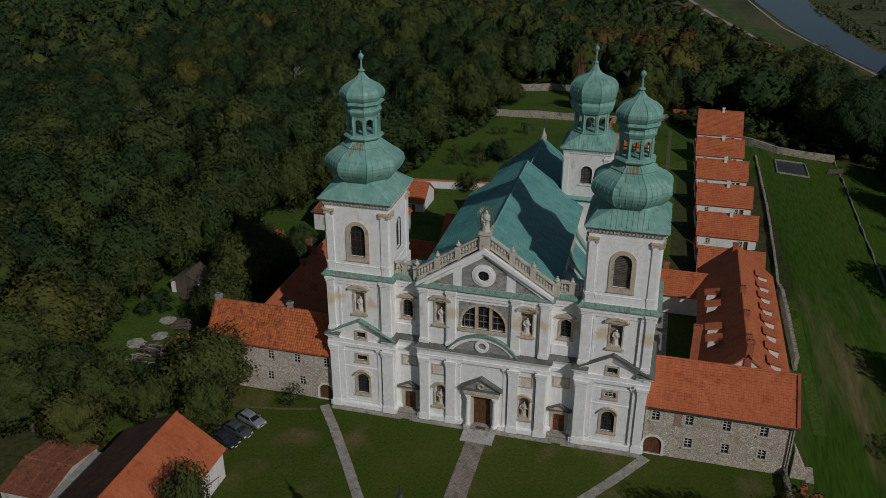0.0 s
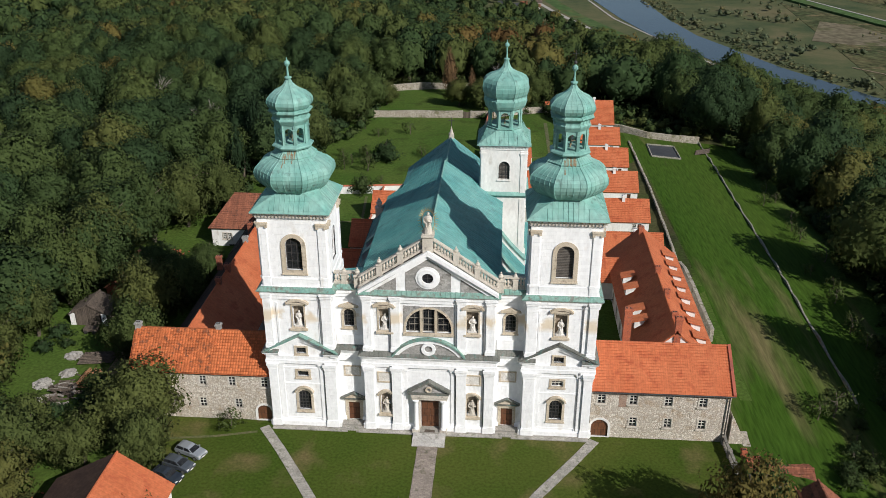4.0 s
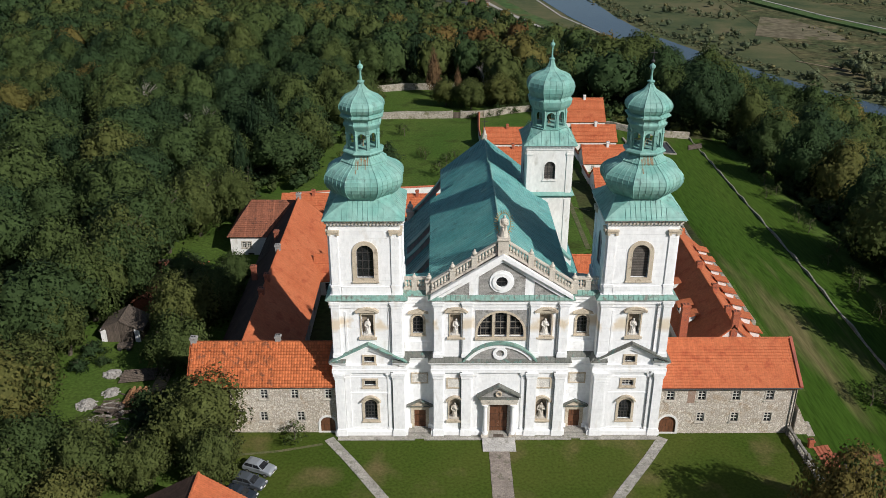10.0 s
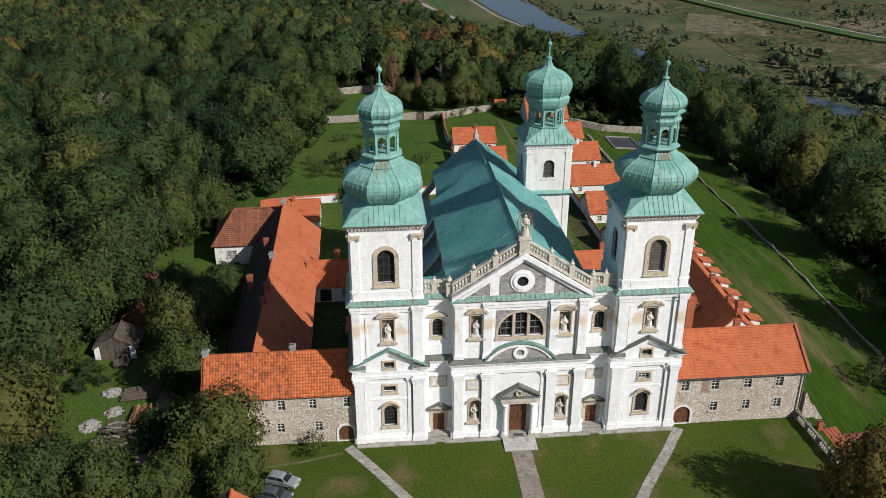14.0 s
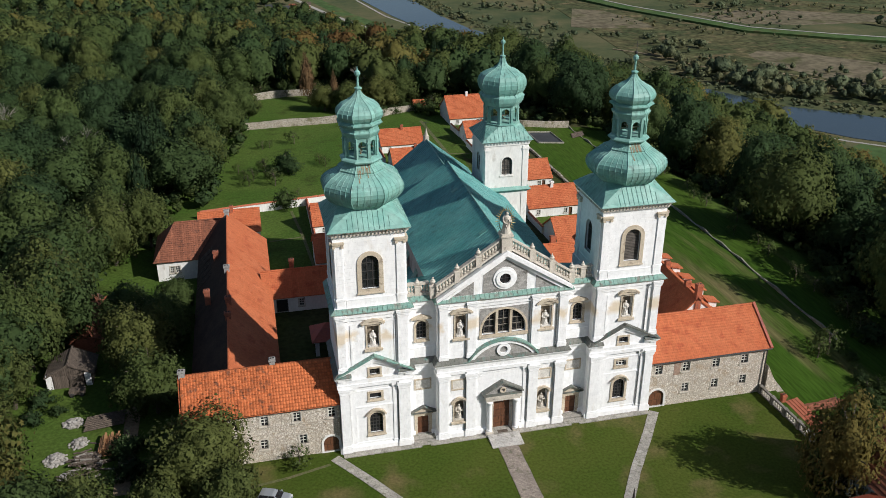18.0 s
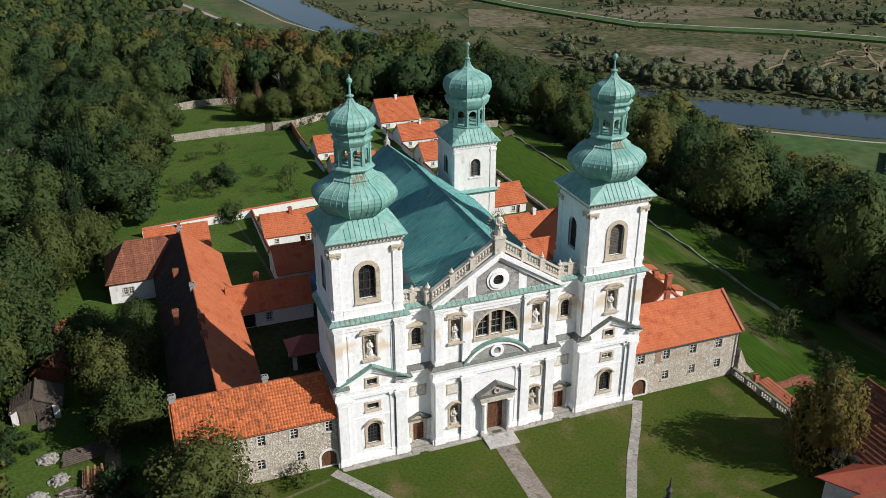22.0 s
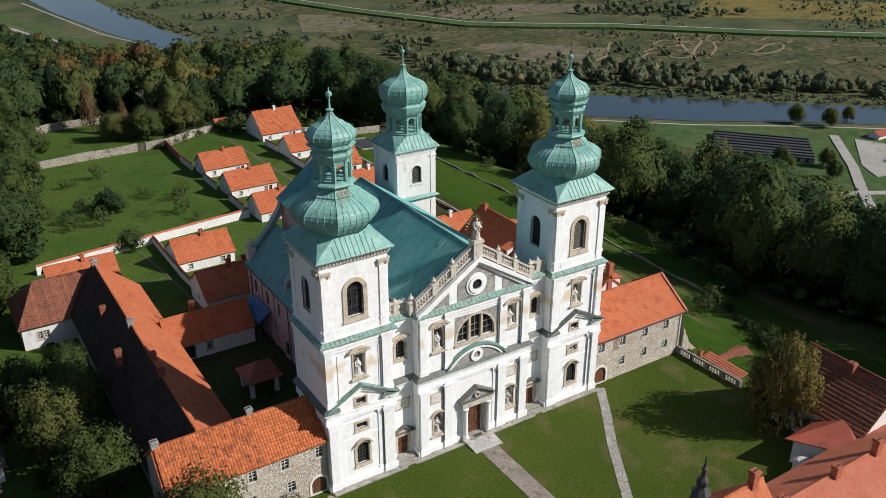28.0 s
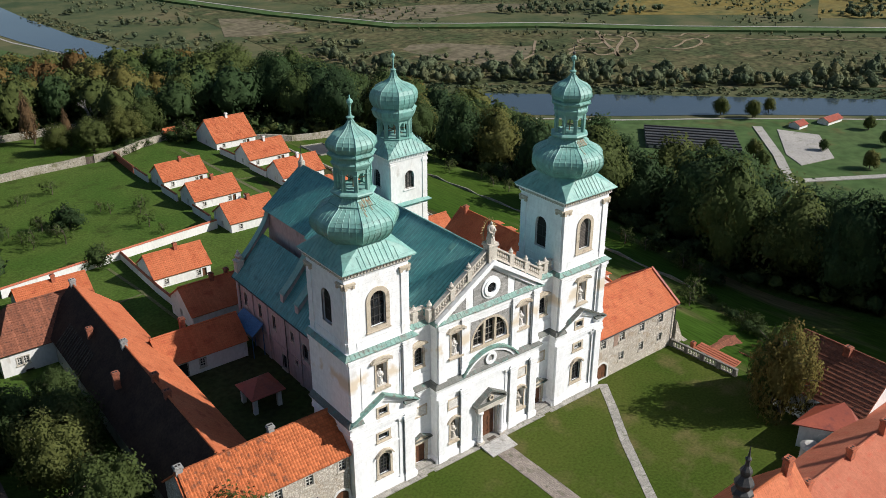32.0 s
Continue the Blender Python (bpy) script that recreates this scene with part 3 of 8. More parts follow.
def wall(s, fa, u0, u1, v0, v1, t, holes=()):
    """A wall with real openings: holes of (middle, sill, width, height, arched)."""
    us, vs = {u0, u1}, {v0, v1}
    for u, v, w, h, ar in holes:
        us |= {u - w / 2, u + w / 2}
        vs |= {v, v + h}
    us, vs = sorted(us), sorted(vs)

    def full(i, j):
        if not (0 <= i < len(us) - 1 and 0 <= j < len(vs) - 1):
            return False
        mu, mv = (us[i] + us[i + 1]) / 2, (vs[j] + vs[j + 1]) / 2
        return not any(abs(mu - u) < w / 2 and v < mv < v + h for u, v, w, h, ar in holes)

    for i in range(len(us) - 1):
        for j in range(len(vs) - 1):
            if not full(i, j):
                continue
            a, b, c, d = us[i], us[i + 1], vs[j], vs[j + 1]
            p = [fa.at(a, c), fa.at(b, c), fa.at(b, d), fa.at(a, d)]
            q = [fa.at(a, c, t), fa.at(b, c, t), fa.at(b, d, t), fa.at(a, d, t)]
            faces = [(0, 1, 2, 3), (7, 6, 5, 4)]
            for (di, dj), e in (((0, -1), (1, 0, 4, 5)), ((1, 0), (2, 1, 5, 6)), ((0, 1), (3, 2, 6, 7)), ((-1, 0), (0, 3, 7, 4))):
                if not full(i + di, j + dj):
                    faces.append(e)
            s.add(p + q, faces)
    for u, v, w, h, ar in holes:
        if ar:
            top = arc(u, v + h - w / 2, w / 2, 0, 90, 5)
            fa.prism(s, top + [(u + w / 2, v + h)], 0.002, t)
            fa.prism(s, [(2 * u - a, b) for a, b in top] + [(u - w / 2, v + h)], 0.002, t)
    return s


def ring(s, fa, inner, outer, w0, w1):
    """A surround between two outlines with the same count of points."""
    n = len(inner)
    verts = [fa.at(u, v, w) for w in (w0, w1) for loop in (inner, outer) for u, v in loop]
    faces = []
    for i in range(n):
        k = (i + 1) % n
        faces += [(i, k, n + k, n + i), (2 * n + i, 3 * n + i, 3 * n + k, 2 * n + k), (n + i, n + k, 3 * n + k, 3 * n + i), (i, 2 * n + i, 2 * n + k, k)]
    return s.add(verts, faces)


def sweep(s, path, profile, closed=False):
    """A moulding: profile of (out, z) run along a plan line, with out to its right-hand side."""
    n = len(path)
    rows = []
    for i in range(n):
        p = Vector(path[i])
        a = Vector(path[i - 1]) if (closed or i) else None
        b = Vector(path[(i + 1) % n]) if (closed or i < n - 1) else None
        d1 = (p - a).normalized() if a is not None else (b - p).normalized()
        d2 = (b - p).normalized() if b is not None else d1
        n1, n2 = Vector((d1.y, -d1.x)), Vector((d2.y, -d2.x))
        m = (n1 + n2).normalized()
        m = m / max(m.dot(n1), 0.3)
        rows.append([(p.x + m.x * o, p.y + m.y * o, z) for o, z in profile])
    k = len(profile)
    verts = [q for r in rows for q in r]
    faces = []
    for i in range(n if closed else n - 1):
        j = (i + 1) % n
        faces += [(i * k + c, i * k + (c + 1) % k, j * k + (c + 1) % k, j * k + c) for c in range(k)]
    if not closed:
        faces += [tuple(range(k)), tuple(range((n - 1) * k, n * k))[::-1]]
    return s.add(verts, faces)


def window(parent, fa, u, v, w, h, arched=False, trim=0.22, proud=0.07, mat=TRIM, fill=GLASS, bars=(1, 2), bar_mat=WINDOW_WOOD, depth=0.3, hood=False, label=""):
    """Stone surround, sill, set-back pane and glazing bars of one opening."""
    s = Solid()
    if trim:
        ring(s, fa, opening_outline(u, v, w, h, arched), opening_outline(u, v, w, h, arched, trim), -proud, 0.12)
        fa.block(s, u - w / 2 - trim - 0.08, u + w / 2 + trim + 0.08, v - trim - 0.1, v - trim + 0.06, -proud - 0.1, 0.1)
    else:
        ring(s, fa, opening_outline(u, v, w, h, arched), opening_outline(u, v, w, h, arched, 0.05), 0.05, 0.2)
    if hood:
        r = w / 2 + trim
        fa.prism(s, arc(u, v + h - w / 2 + 0.1, r + 0.25, 160, 20, 8) + arc(u, v + h - w / 2 + 0.1, r + 0.06, 20, 160, 8), -proud - 0.3, 0.02)
    win = part("window", s, mat, parent, label)
    s = Solid()
    fa.prism(s, opening_outline(u, v, w, h, arched, 0.04), depth, depth + 0.04)
    part("pane", s, fill, win)
    if bars:
        s = Solid()
        for i in range(1, bars[0] + 1):
            x = u - w / 2 + w * i / (bars[0] + 1)
            fa.block(s, x - 0.045, x + 0.045, v, v + h - (0.02 if not arched else w * 0.1), depth - 0.06, depth - 0.002)
        for i in range(1, bars[1] + 1):
            z = v + h * i / (bars[1] + 1)
            fa.block(s, u - w / 2, u + w / 2, z - 0.045, z + 0.045, depth - 0.05, depth - 0.004)
        fa.block(s, u - w / 2, u - w / 2 + 0.11, v, v + h - (0 if not arched else w / 2), depth - 0.06, depth - 0.002)
        fa.block(s, u + w / 2 - 0.11, u + w / 2, v, v + h - (0 if not arched else w / 2), depth - 0.06, depth - 0.002)
        part("glazing_grid", s, bar_mat, win)
    return win


# ---- the land ----
def ease(a):
    a = np.clip(a, 0, 1)
    return a * a * (3 - 2 * a)


def ground_z(x, y):
    """Height of the land: a level hilltop that sinks to the garden's end, and falls to the river plain."""
    x, y = np.asarray(x, float), np.asarray(y, float)
    base = -0.042 * np.clip(y - 45, 0, 165) - 0.12 * np.clip(x - 46, 0, 29) * ease((y + 25) / 30)
    base -= 1.9 * ease((y - 48) / 7) * ease((x - 23) / 4) * ease((45 - x) / 3) * np.clip((134 - y) / 75, 0, 1)
    right = np.clip((x - 77) / 224, 0, 1)
    back = ease((y - 207) / (235 + 420 * ease((150 - x) / 260))) * ease((x + 330) / 330)
    left = 0.36 * ease((-x - 70) / 300)
    front = 0.7 * ease((-y - 75) / 300)
    drop = 1 - (1 - right) * (1 - back) * (1 - left) * (1 - front)
    swell = np.sin(x * 0.021 + 1.3) * np.sin(y * 0.017 + 0.4) * 7 * np.clip(drop * (1 - drop) * 4, 0, 1)
    return base * (1 - drop) - 98 * drop + swell


def sheet(name, xs, ys, mat, lift=0.0, keep=None, kind="structure", label="", category=""):
    """A draped sheet over a grid of the land; keep(x, y) picks its cells."""
    xs, ys = np.asarray(xs, float), np.asarray(ys, float)
    gx, gy = np.meshgrid(xs, ys)
    gz = ground_z(gx, gy) + lift
    verts = np.stack([gx, gy, gz], -1).reshape(-1, 3)
    w = len(xs)
    faces = []
    for j in range(len(ys) - 1):
        for i in range(w - 1):
            if keep is None or keep((xs[i] + xs[i + 1]) / 2, (ys[j] + ys[j + 1]) / 2):
                faces.append((j * w + i, j * w + i + 1, (j + 1) * w + i + 1, (j + 1) * w + i))
    me = bpy.data.meshes.new(name)
    me.from_pydata(verts.tolist(), [], faces)
    me.materials.append(mat)
    me.polygons.foreach_set("use_smooth", [True] * len(me.polygons))
    me.update()
    return tagged(new(name, me), label, category, "", kind)


def strip(name, line, width, mat, lift=0.05, z=None, parent=None, label="", category="path", step=4.0):
    """A path of even width draped along a plan line."""
    pts = []
    for a, b in zip(line, line[1:]):
        d = math.dist(a, b)
        k = max(1, int(d / step))
        pts += [(a[0] + (b[0] - a[0]) * i / k, a[1] + (b[1] - a[1]) * i / k) for i in range(k)]
    pts.append(line[-1])
    verts, faces = [], []
    for i, p in enumerate(pts):
        a, b = pts[max(i - 1, 0)], pts[min(i + 1, len(pts) - 1)]
        d = Vector((b[0] - a[0], b[1] - a[1])).normalized()
        wob = width / 2 * (1 + 0.02 * math.sin(i * 2.1))
        for sgn in (-1, 1):
            x, y = p[0] - d.y * sgn * wob, p[1] + d.x * sgn * wob
            h = float(ground_z(x, y)) if z is None else z
            verts += [(x, y, h + lift), (x, y, h - 0.2)]
    for i in range(len(pts) - 1):
        k, m = i * 4, i * 4 + 4
        faces += [(k, k + 2, m + 2, m), (k + 1, k, m, m + 1), (k + 2, k + 3, m + 3, m + 2)]
    me = bpy.data.meshes.new(name)
    me.from_pydata(verts, [], faces)
    me.materials.append(mat)
    me.update()
    return tagged(new(name, me), label, category, "", "structure")


def plot(name, pts, mat, z, label, category="field"):
    """A flat patch of the plain."""
    s = Solid().prism([(x, y, z - 0.6) for x, y in pts], (0, 0, 0.6))
    return tagged(part(name, s, mat), label, category, "", "structure")


GX = np.concatenate([np.linspace(-4000, -700, 10), np.linspace(-600, -110, 20), np.linspace(-100, 130, 47), np.linspace(140, 420, 29), np.linspace(460, 1300, 15), np.linspace(1600, 4000, 6)])
GY = np.concatenate([np.linspace(-3000, -300, 8), np.linspace(-250, -70, 10), np.linspace(-60, 240, 61), np.linspace(250, 760, 35), np.linspace(800, 1500, 12), np.linspace(1800, 4200, 7)])
sheet("ground", GX, GY, GROUND, -0.03, None, "structure", "wooded hill falling away to a dry river plain", "ground")
sheet("lawn", np.linspace(-46, 41, 30), np.linspace(-52, 2, 19), LAWN, 0.0, None, "structure", "short green mown lawn with dry worn patches", "lawn")
sheet("garden_meadow", np.linspace(40.5, 75, 13), np.linspace(-40, 150, 39), MEADOW, 0.03, lambda x, y: x < 74 and (x > 43 or y < 28 or y > 52), "structure", "long walled meadow with dry mown strips", "meadow")
# west court is cut out; the darker ground below imitates its deep shadow
sheet("orchard_grass", np.linspace(-52, 46, 25), np.linspace(10, 214, 52), ORCHARD, 0.02, lambda x, y: not (x < -40 and y < 48) and not (-30 < x < -12 and y < 41), "structure", "sunlit green orchard and courtyard grass", "grass")
sheet("slope_grass", np.linspace(74, 96, 9), np.linspace(-40, 176, 50), ORCHARD, 0.05, None, "structure", "rough grass slope below the garden wall", "grass")

sheet("yard_grass", np.linspace(-80, -41, 14), np.linspace(-16, 100, 40), ORCHARD, 0.01, None, "structure", "sunlit rough grass round the barn", "grass")

# river and plain
NEAR_BANK = [(96, 1160), (108, 1000), (132, 850), (150, 770), (205, 610), (281, 452), (345, 361), (399, 314), (466, 267), (543, 203), (660, 110), (900, -60)]
FAR_BANK = [(960, -20), (710, 140), (587, 224), (490, 311), (433, 363), (345, 436), (282, 551), (241, 636), (196, 765), (182, 850), (170, 1000), (164, 1160)]
plot("river", NEAR_BANK + FAR_BANK, WATER, -97.70, "wide grey-blue river, smooth and slow", "river")
strip("river_bank_path", [(88, 1100), (125, 850), (196, 615), (272, 450), (337, 357), (392, 308), (460, 260), (537, 196), (640, 112)], 2.2, CONCRETE, 0.3, -98.10, None, "pale track along the river bank", "path")
plot("far_meadow", [(300, 560), (375, 445), (520, 320), (690, 190), (830, 330), (470, 680), (330, 960)], FIELD_A, -97.80, "dry yellow-brown meadow beyond the river")
plot("bare_field", [(405, 568), (407, 590), (425, 603), (455, 588), (490, 548), (513, 524), (480, 497), (449, 483), (424, 497), (413, 529)], FIELD_B, -97.70, "bare pale field beyond the river")
DIKE = [(318, 1160), (345, 1000), (400, 830), (465, 688), (525, 640), (590, 596), (690, 492), (850, 356), (1000, 240)]
strip("dike", DIKE, 20, FIELD_C, 2.2, -98, None, "long grassy flood dike", "dike", 25)
strip("dike_track", [(x + 6, y + 7) for x, y in DIKE], 3, CONCRETE, 2.5, -98, None, "pale track on the dike", "track", 25)
plot("far_field", [(380, 1080), (480, 830), (600, 690), (700, 620), (760, 700), (560, 900), (470, 1100)], FIELD_A, -97.90, "dry grass far field beyond the dike")
plot("pale_field", [(456, 787), (506, 799), (564, 784), (639, 741), (681, 709), (658, 691), (607, 700), (537, 702), (482, 723), (467, 755)], FIELD_B, -97.80, "pale mown field beyond the dike")
plot("scrub_field", [(339, 847), (369, 823), (381, 775), (383, 724), (329, 732), (300, 747)], FIELD_B, -97.70, "bare brown-grey scrubland before the dike")
plot("yellow_field", [(700, 600), (860, 470), (1000, 520), (820, 680)], FIELD_D, -97.90, "yellow far field beyond the dike")
plot("brown_field", [(500, 1100), (620, 880), (780, 760), (850, 830), (700, 1050)], FIELD_B, -97.90, "brown ploughed far field")
plot("straw_field", [(870, 440), (1010, 320), (1150, 400), (1010, 520)], FIELD_D, -97.90, "straw-coloured far field")
plot("strip_field", [(620, 860), (760, 735), (830, 690), (900, 760), (790, 850), (690, 960)], FIELD_A, -97.85, "dry grass far field")
plot("sports_ground", [(300, 330), (345, 352), (400, 306), (470, 255), (545, 190), (520, 120), (430, 60), (330, 60), (300, 150)], FIELD_C, -97.95, "flat green sports ground by the river", "grass")
strip("lane", [(452, 240), (408, 196), (373, 166), (352, 146)], 6, CONCRETE, 0.5, -97.90, None, "pale concrete lane", "road")
strip("cross_lane", [(350, 178), (372, 168), (425, 138), (490, 100)], 5, CONCRETE, 0.45, -97.90, None, "pale concrete lane", "road")
plot("gravel_yard", [(457, 228), (468, 204), (432, 173), (404, 178), (415, 195)], CONCRETE, -97.55, "pale gravel yard", "yard")


def winding(pts, n=6):
    """A smooth line through plan points."""
    p = [Vector(a) for a in pts]
    p = [p[0] * 2 - p[1]] + p + [p[-1] * 2 - p[-2]]
    out = []
    for a, b, c, d in zip(p, p[1:], p[2:], p[3:]):
        for i in range(n):
            f = i / n
            out.append(0.5 * (2 * b + (c - a) * f + (2 * a - 5 * b + 4 * c - d) * f * f + (3 * b - 3 * c + d - a) * f ** 3))
    return [tuple(q) for q in out] + [tuple(pts[-1])]


for tr, w in (([(511, 477), (531, 486), (540, 474), (534, 460), (549, 457), (562, 470), (557, 485), (545, 497), (528, 492)], 2.2), ([(618, 540), (605, 524), (582, 496), (563, 469), (545, 446)], 3.6), ([(545, 446), (572, 471), (600, 490), (615, 503), (612, 520), (596, 512), (592, 490)], 2.8),
              ([(640, 512), (623, 504), (616, 488), (600, 470), (587, 460), (557, 443)], 2.4), ([(601, 450), (605, 437), (618, 428), (640, 430), (660, 440), (666, 452), (650, 452), (632, 444), (616, 440)], 2.2), ([(430, 470), (444, 479), (467, 489), (490, 500), (510, 520), (533, 542)], 2.6),
              ([(570, 520), (560, 508), (572, 495), (588, 505), (580, 520), (566, 515)], 2.0), ([(650, 480), (664, 470), (680, 474), (690, 455), (676, 448)], 2.0), ([(300, 640), (330, 600), (345, 560), (390, 530), (420, 490)], 2.0), ([(700, 430), (720, 400), (760, 380), (780, 345)], 2.2)):
    strip("dirt_track", winding(tr), w, DIRT, 0.35, -97.80, None, "winding pale dirt track", "track", 6)
strip("village_road", [(30, 1010), (62, 890), (110, 745), (150, 650)], 5, CONCRETE, 0.4, -98.10, None, "pale road along the foot of the wood", "road")
strip("upper_bank", [(45, 1040), (84, 870), (128, 740), (170, 640)], 16, FIELD_C, 0.2, -98.20, None, "grassy bank beside the road", "bank", 15)

# paths on the lawn
strip("main_path", [(0.05, -3.2), (0.0, -20), (-0.1, -50)], 2.7, PAVING, 0.05, None, None, "straight brick path to the church door", "path", 1.5)
strip("side_path", [(-22.8, -0.9), (-19.5, -5.5), (-15.2, -12), (-9.5, -21), (-1.5, -33)], 1.35, FLAGS, 0.06, None, None, "narrow stone path across the lawn", "path", 1.5)
strip("side_path", [(22.4, -0.9), (19.3, -5.5), (14.6, -12), (8.9, -21), (1.5, -33)], 1.35, FLAGS, 0.06, None, None, "narrow stone path across the lawn", "path", 1.5)
strip("cart_track", [(-44, -4.8), (-36, -4.4), (-29, -3.4), (-23.5, -2)], 0.45, LAWN_WORN, 0.012, None, None, "faint worn track in the grass", "track", 2)
strip("alley", [(22, 60), (22, 100), (22, 160)], 1.0, LAWN_WORN, 0.06, None, None, "pale path between the hermits' houses", "path", 6)
for yy in (84, 103, 123):
    strip("garden_path", [(17, yy), (22, yy + 0.5), (28, yy)], 0.6, LAWN_WORN, 0.07, None, None, "thin worn garden path", "path", 3)
strip("garden_path", [(-22.3, 89), (-21, 74), (-20, 56)], 0.6, LAWN_WORN, 0.07, None, None, "thin worn garden path", "path", 4)
strip("garden_path", [(-28, 72), (-21, 73)], 0.55, LAWN_WORN, 0.07, None, None, "thin worn garden path", "path", 4)


# ---- the church ----
church = thing("church", (0, 0, 0), "white twin-towered baroque church with green copper roofs", "church")
FRONT = Face((0, 0, 0), (1, 0, 0), (0, 1, 0))
RECESS = Face((0, 1.3, 0), (1, 0, 0), (0, 1, 0))
HALF, REC_OUT, REC_IN, TOWER_D = 21.6, 12.4, 8.7, 8.7
T1, C1, T2, C2 = 10.15, 12.3, 20.75, 21.6

NICHE_UP, NICHE_LOW = (15.75, 1.5, 3.1), (2.7, 1.45, 3.2)
for sg in (-1, 1):
    # tower walls: front, outer side, inner side above the aisle, back
    cx = sg * 17.0
    fr = [(cx, 2.6, 1.7, 3.2, True), (cx, 8.0, 1.5, 0.85, False), (cx, 11.65, 1.3, 0.9, False), (cx, NICHE_UP[0], NICHE_UP[1], NICHE_UP[2], False)]
    s = Solid()
    a, b = sorted((sg * REC_OUT, sg * HALF))
    wall(s, FRONT, a, b, 0, C2, 0.8, fr)
    s.box(a, b, 0.8, TOWER_D, 0, C2)
    part("tower_wall", s, WHITE, church, "white limewashed lower tower")
    bx0, bx1 = cx - 4.35, cx + 4.35
    bell = [(0, 23.9, 2.1, 4.5, True)]
    s = Solid()
    sides = [Face((cx, 0.25, 0), (1, 0, 0), (0, 1, 0)), Face((bx0, 4.35, 0), (0, -1, 0), (1, 0, 0)), Face((bx1, 4.35, 0), (0, 1, 0), (-1, 0, 0)), Face((cx, 8.45, 0), (-1, 0, 0), (0, -1, 0))]
    for i, fa in enumerate(sides):
        hw = 4.35 if i in (0, 3) else 4.1
        wall(s, fa, -hw + (0 if i in (0, 3) else 0.6), hw - (0 if i in (0, 3) else 0.6), C2 - 0.2, 31.1, 0.6, bell)
    s.box(bx0 + 0.6, bx1 - 0.6, 0.9, 7.8, 21.2, 22.2)
    part("belfry_wall", s, WHITE, church, "white belfry storey")
    for i, fa in enumerate(sides):
        hw = 4.35 if i in (0, 3) else 4.1
        if i == 0:
            window(church, fa, 0, 23.9, 2.1, 4.5, True, 0.55, 0.12, TRIM, LOUVRE if sg > 0 else GLASS, (2, 3) if sg < 0 else None, IRON, 0.35, False, "arched belfry opening in a stone surround")
        else:
            window(church, fa, 0, 23.9, 2.1, 4.5, True, 0, 0, WHITE, DARK, (1, 2), IRON, 0.45, False, "deep arched belfry opening")
        for e in (-1, 1):
            u = e * (hw - 0.62)
            s = Solid()
            fa.block(s, u - 0.5, u + 0.5, 21.3, 30.0, -0.14, 0.05)
            fa.block(s, u - 0.6, u + 0.6, 22.6, 22.95, -0.2, 0.05)
            part("belfry_pilaster", s, WHITE, church)
            s = Solid()
            fa.block(s, u - 0.62, u + 0.62, 29.95, 30.2, -0.24, 0.05)
            fa.block(s, u - 0.72, u + 0.72, 30.2, 30.45, -0.34, 0.05)
            for k in (-1, 1):
                fa.block(s, u + k * 0.5 - 0.17, u + k * 0.5 + 0.17, 29.75, 30.1, -0.3, 0.0)
            part("belfry_capital", s, TRIM, church)
        s = Solid()
        fa.block(s, -hw + 1.3, hw - 1.3, 21.35, 22.7, -0.08, 0.05)
        part("belfry_plinth", s, WHITE, church)
        # dentils under the eaves
        k = int(hw * 2 / 0.42)
        for j in range(k + 1):
            u = -hw + j * 2 * hw / k
            part("dentil", fa.block(Solid(), u - 0.11, u + 0.11, 31.25, 31.62, -0.42, 0.0), PALE_STONE, church)
    square = [(bx0, 0.25), (bx1, 0.25), (bx1, 8.45), (bx0, 8.45)]
    s = Solid()
    sweep(s, square, [(-0.4, 31.0), (0.12, 31.0), (0.2, 31.25), (0.2, 31.62), (0.55, 31.7), (0.66, 31.95), (-0.4, 31.95)], True)
    part("eaves_cornice", s, WHITE, church)
    # copper base roof, square to octagon
    s = Solid()
    rows = []
    for z, k, o in ((31.96, 5.0, 0.0), (32.04, 4.98, 0.0), (32.5, 4.55, 0.08), (33.2, 3.95, 0.3), (33.9, 3.35, 0.72), (34.4, 3.15, 1.0)):
        c = k * (1 - o * (1 - math.tan(math.pi / 8)))
        rows.append([(cx + p[0], 4.35 + p[1], z) for p in ((k, -c), (k, c), (c, k), (-c, k), (-k, c), (-k, -c), (-c, -k), (c, -k))])
    verts = [q for r in rows for q in r]
    s.add(verts, [(j * 8 + i, j * 8 + (i + 1) % 8, (j + 1) * 8 + (i + 1) % 8, (j + 1) * 8 + i) for j in range(len(rows) - 1) for i in range(8)] + [tuple(range(8))[::-1]])
    tower_roof = part("tower_roof", s, COPPER, church, "pale green copper tower roof")
    for side in range(4):
        rot = Matrix.Rotation(side * math.pi / 2, 4, "Z")
        for j in range(-7, 8):
            x = j * 0.62
            top = min(34.2, 34.4 - max(0, abs(x) - 1.3) * 1.28)
            prev = None
            s = Solid()
            for z, k in ((32.04, 4.98), (32.5, 4.55), (33.2, 3.95), (33.9, 3.35), (34.4, 3.15)):
                if z > top + 0.35:
                    break
                p = rot @ Vector((x, -k - 0.02, z + 0.02))
                p = Vector((cx + p.x, 4.35 + p.y, p.z))
                if prev is not None:
                    s.tube(prev, p, 0.035, 4)
                prev = p
            if s.f:
                part("standing_seam", s, COPPER, tower_roof)


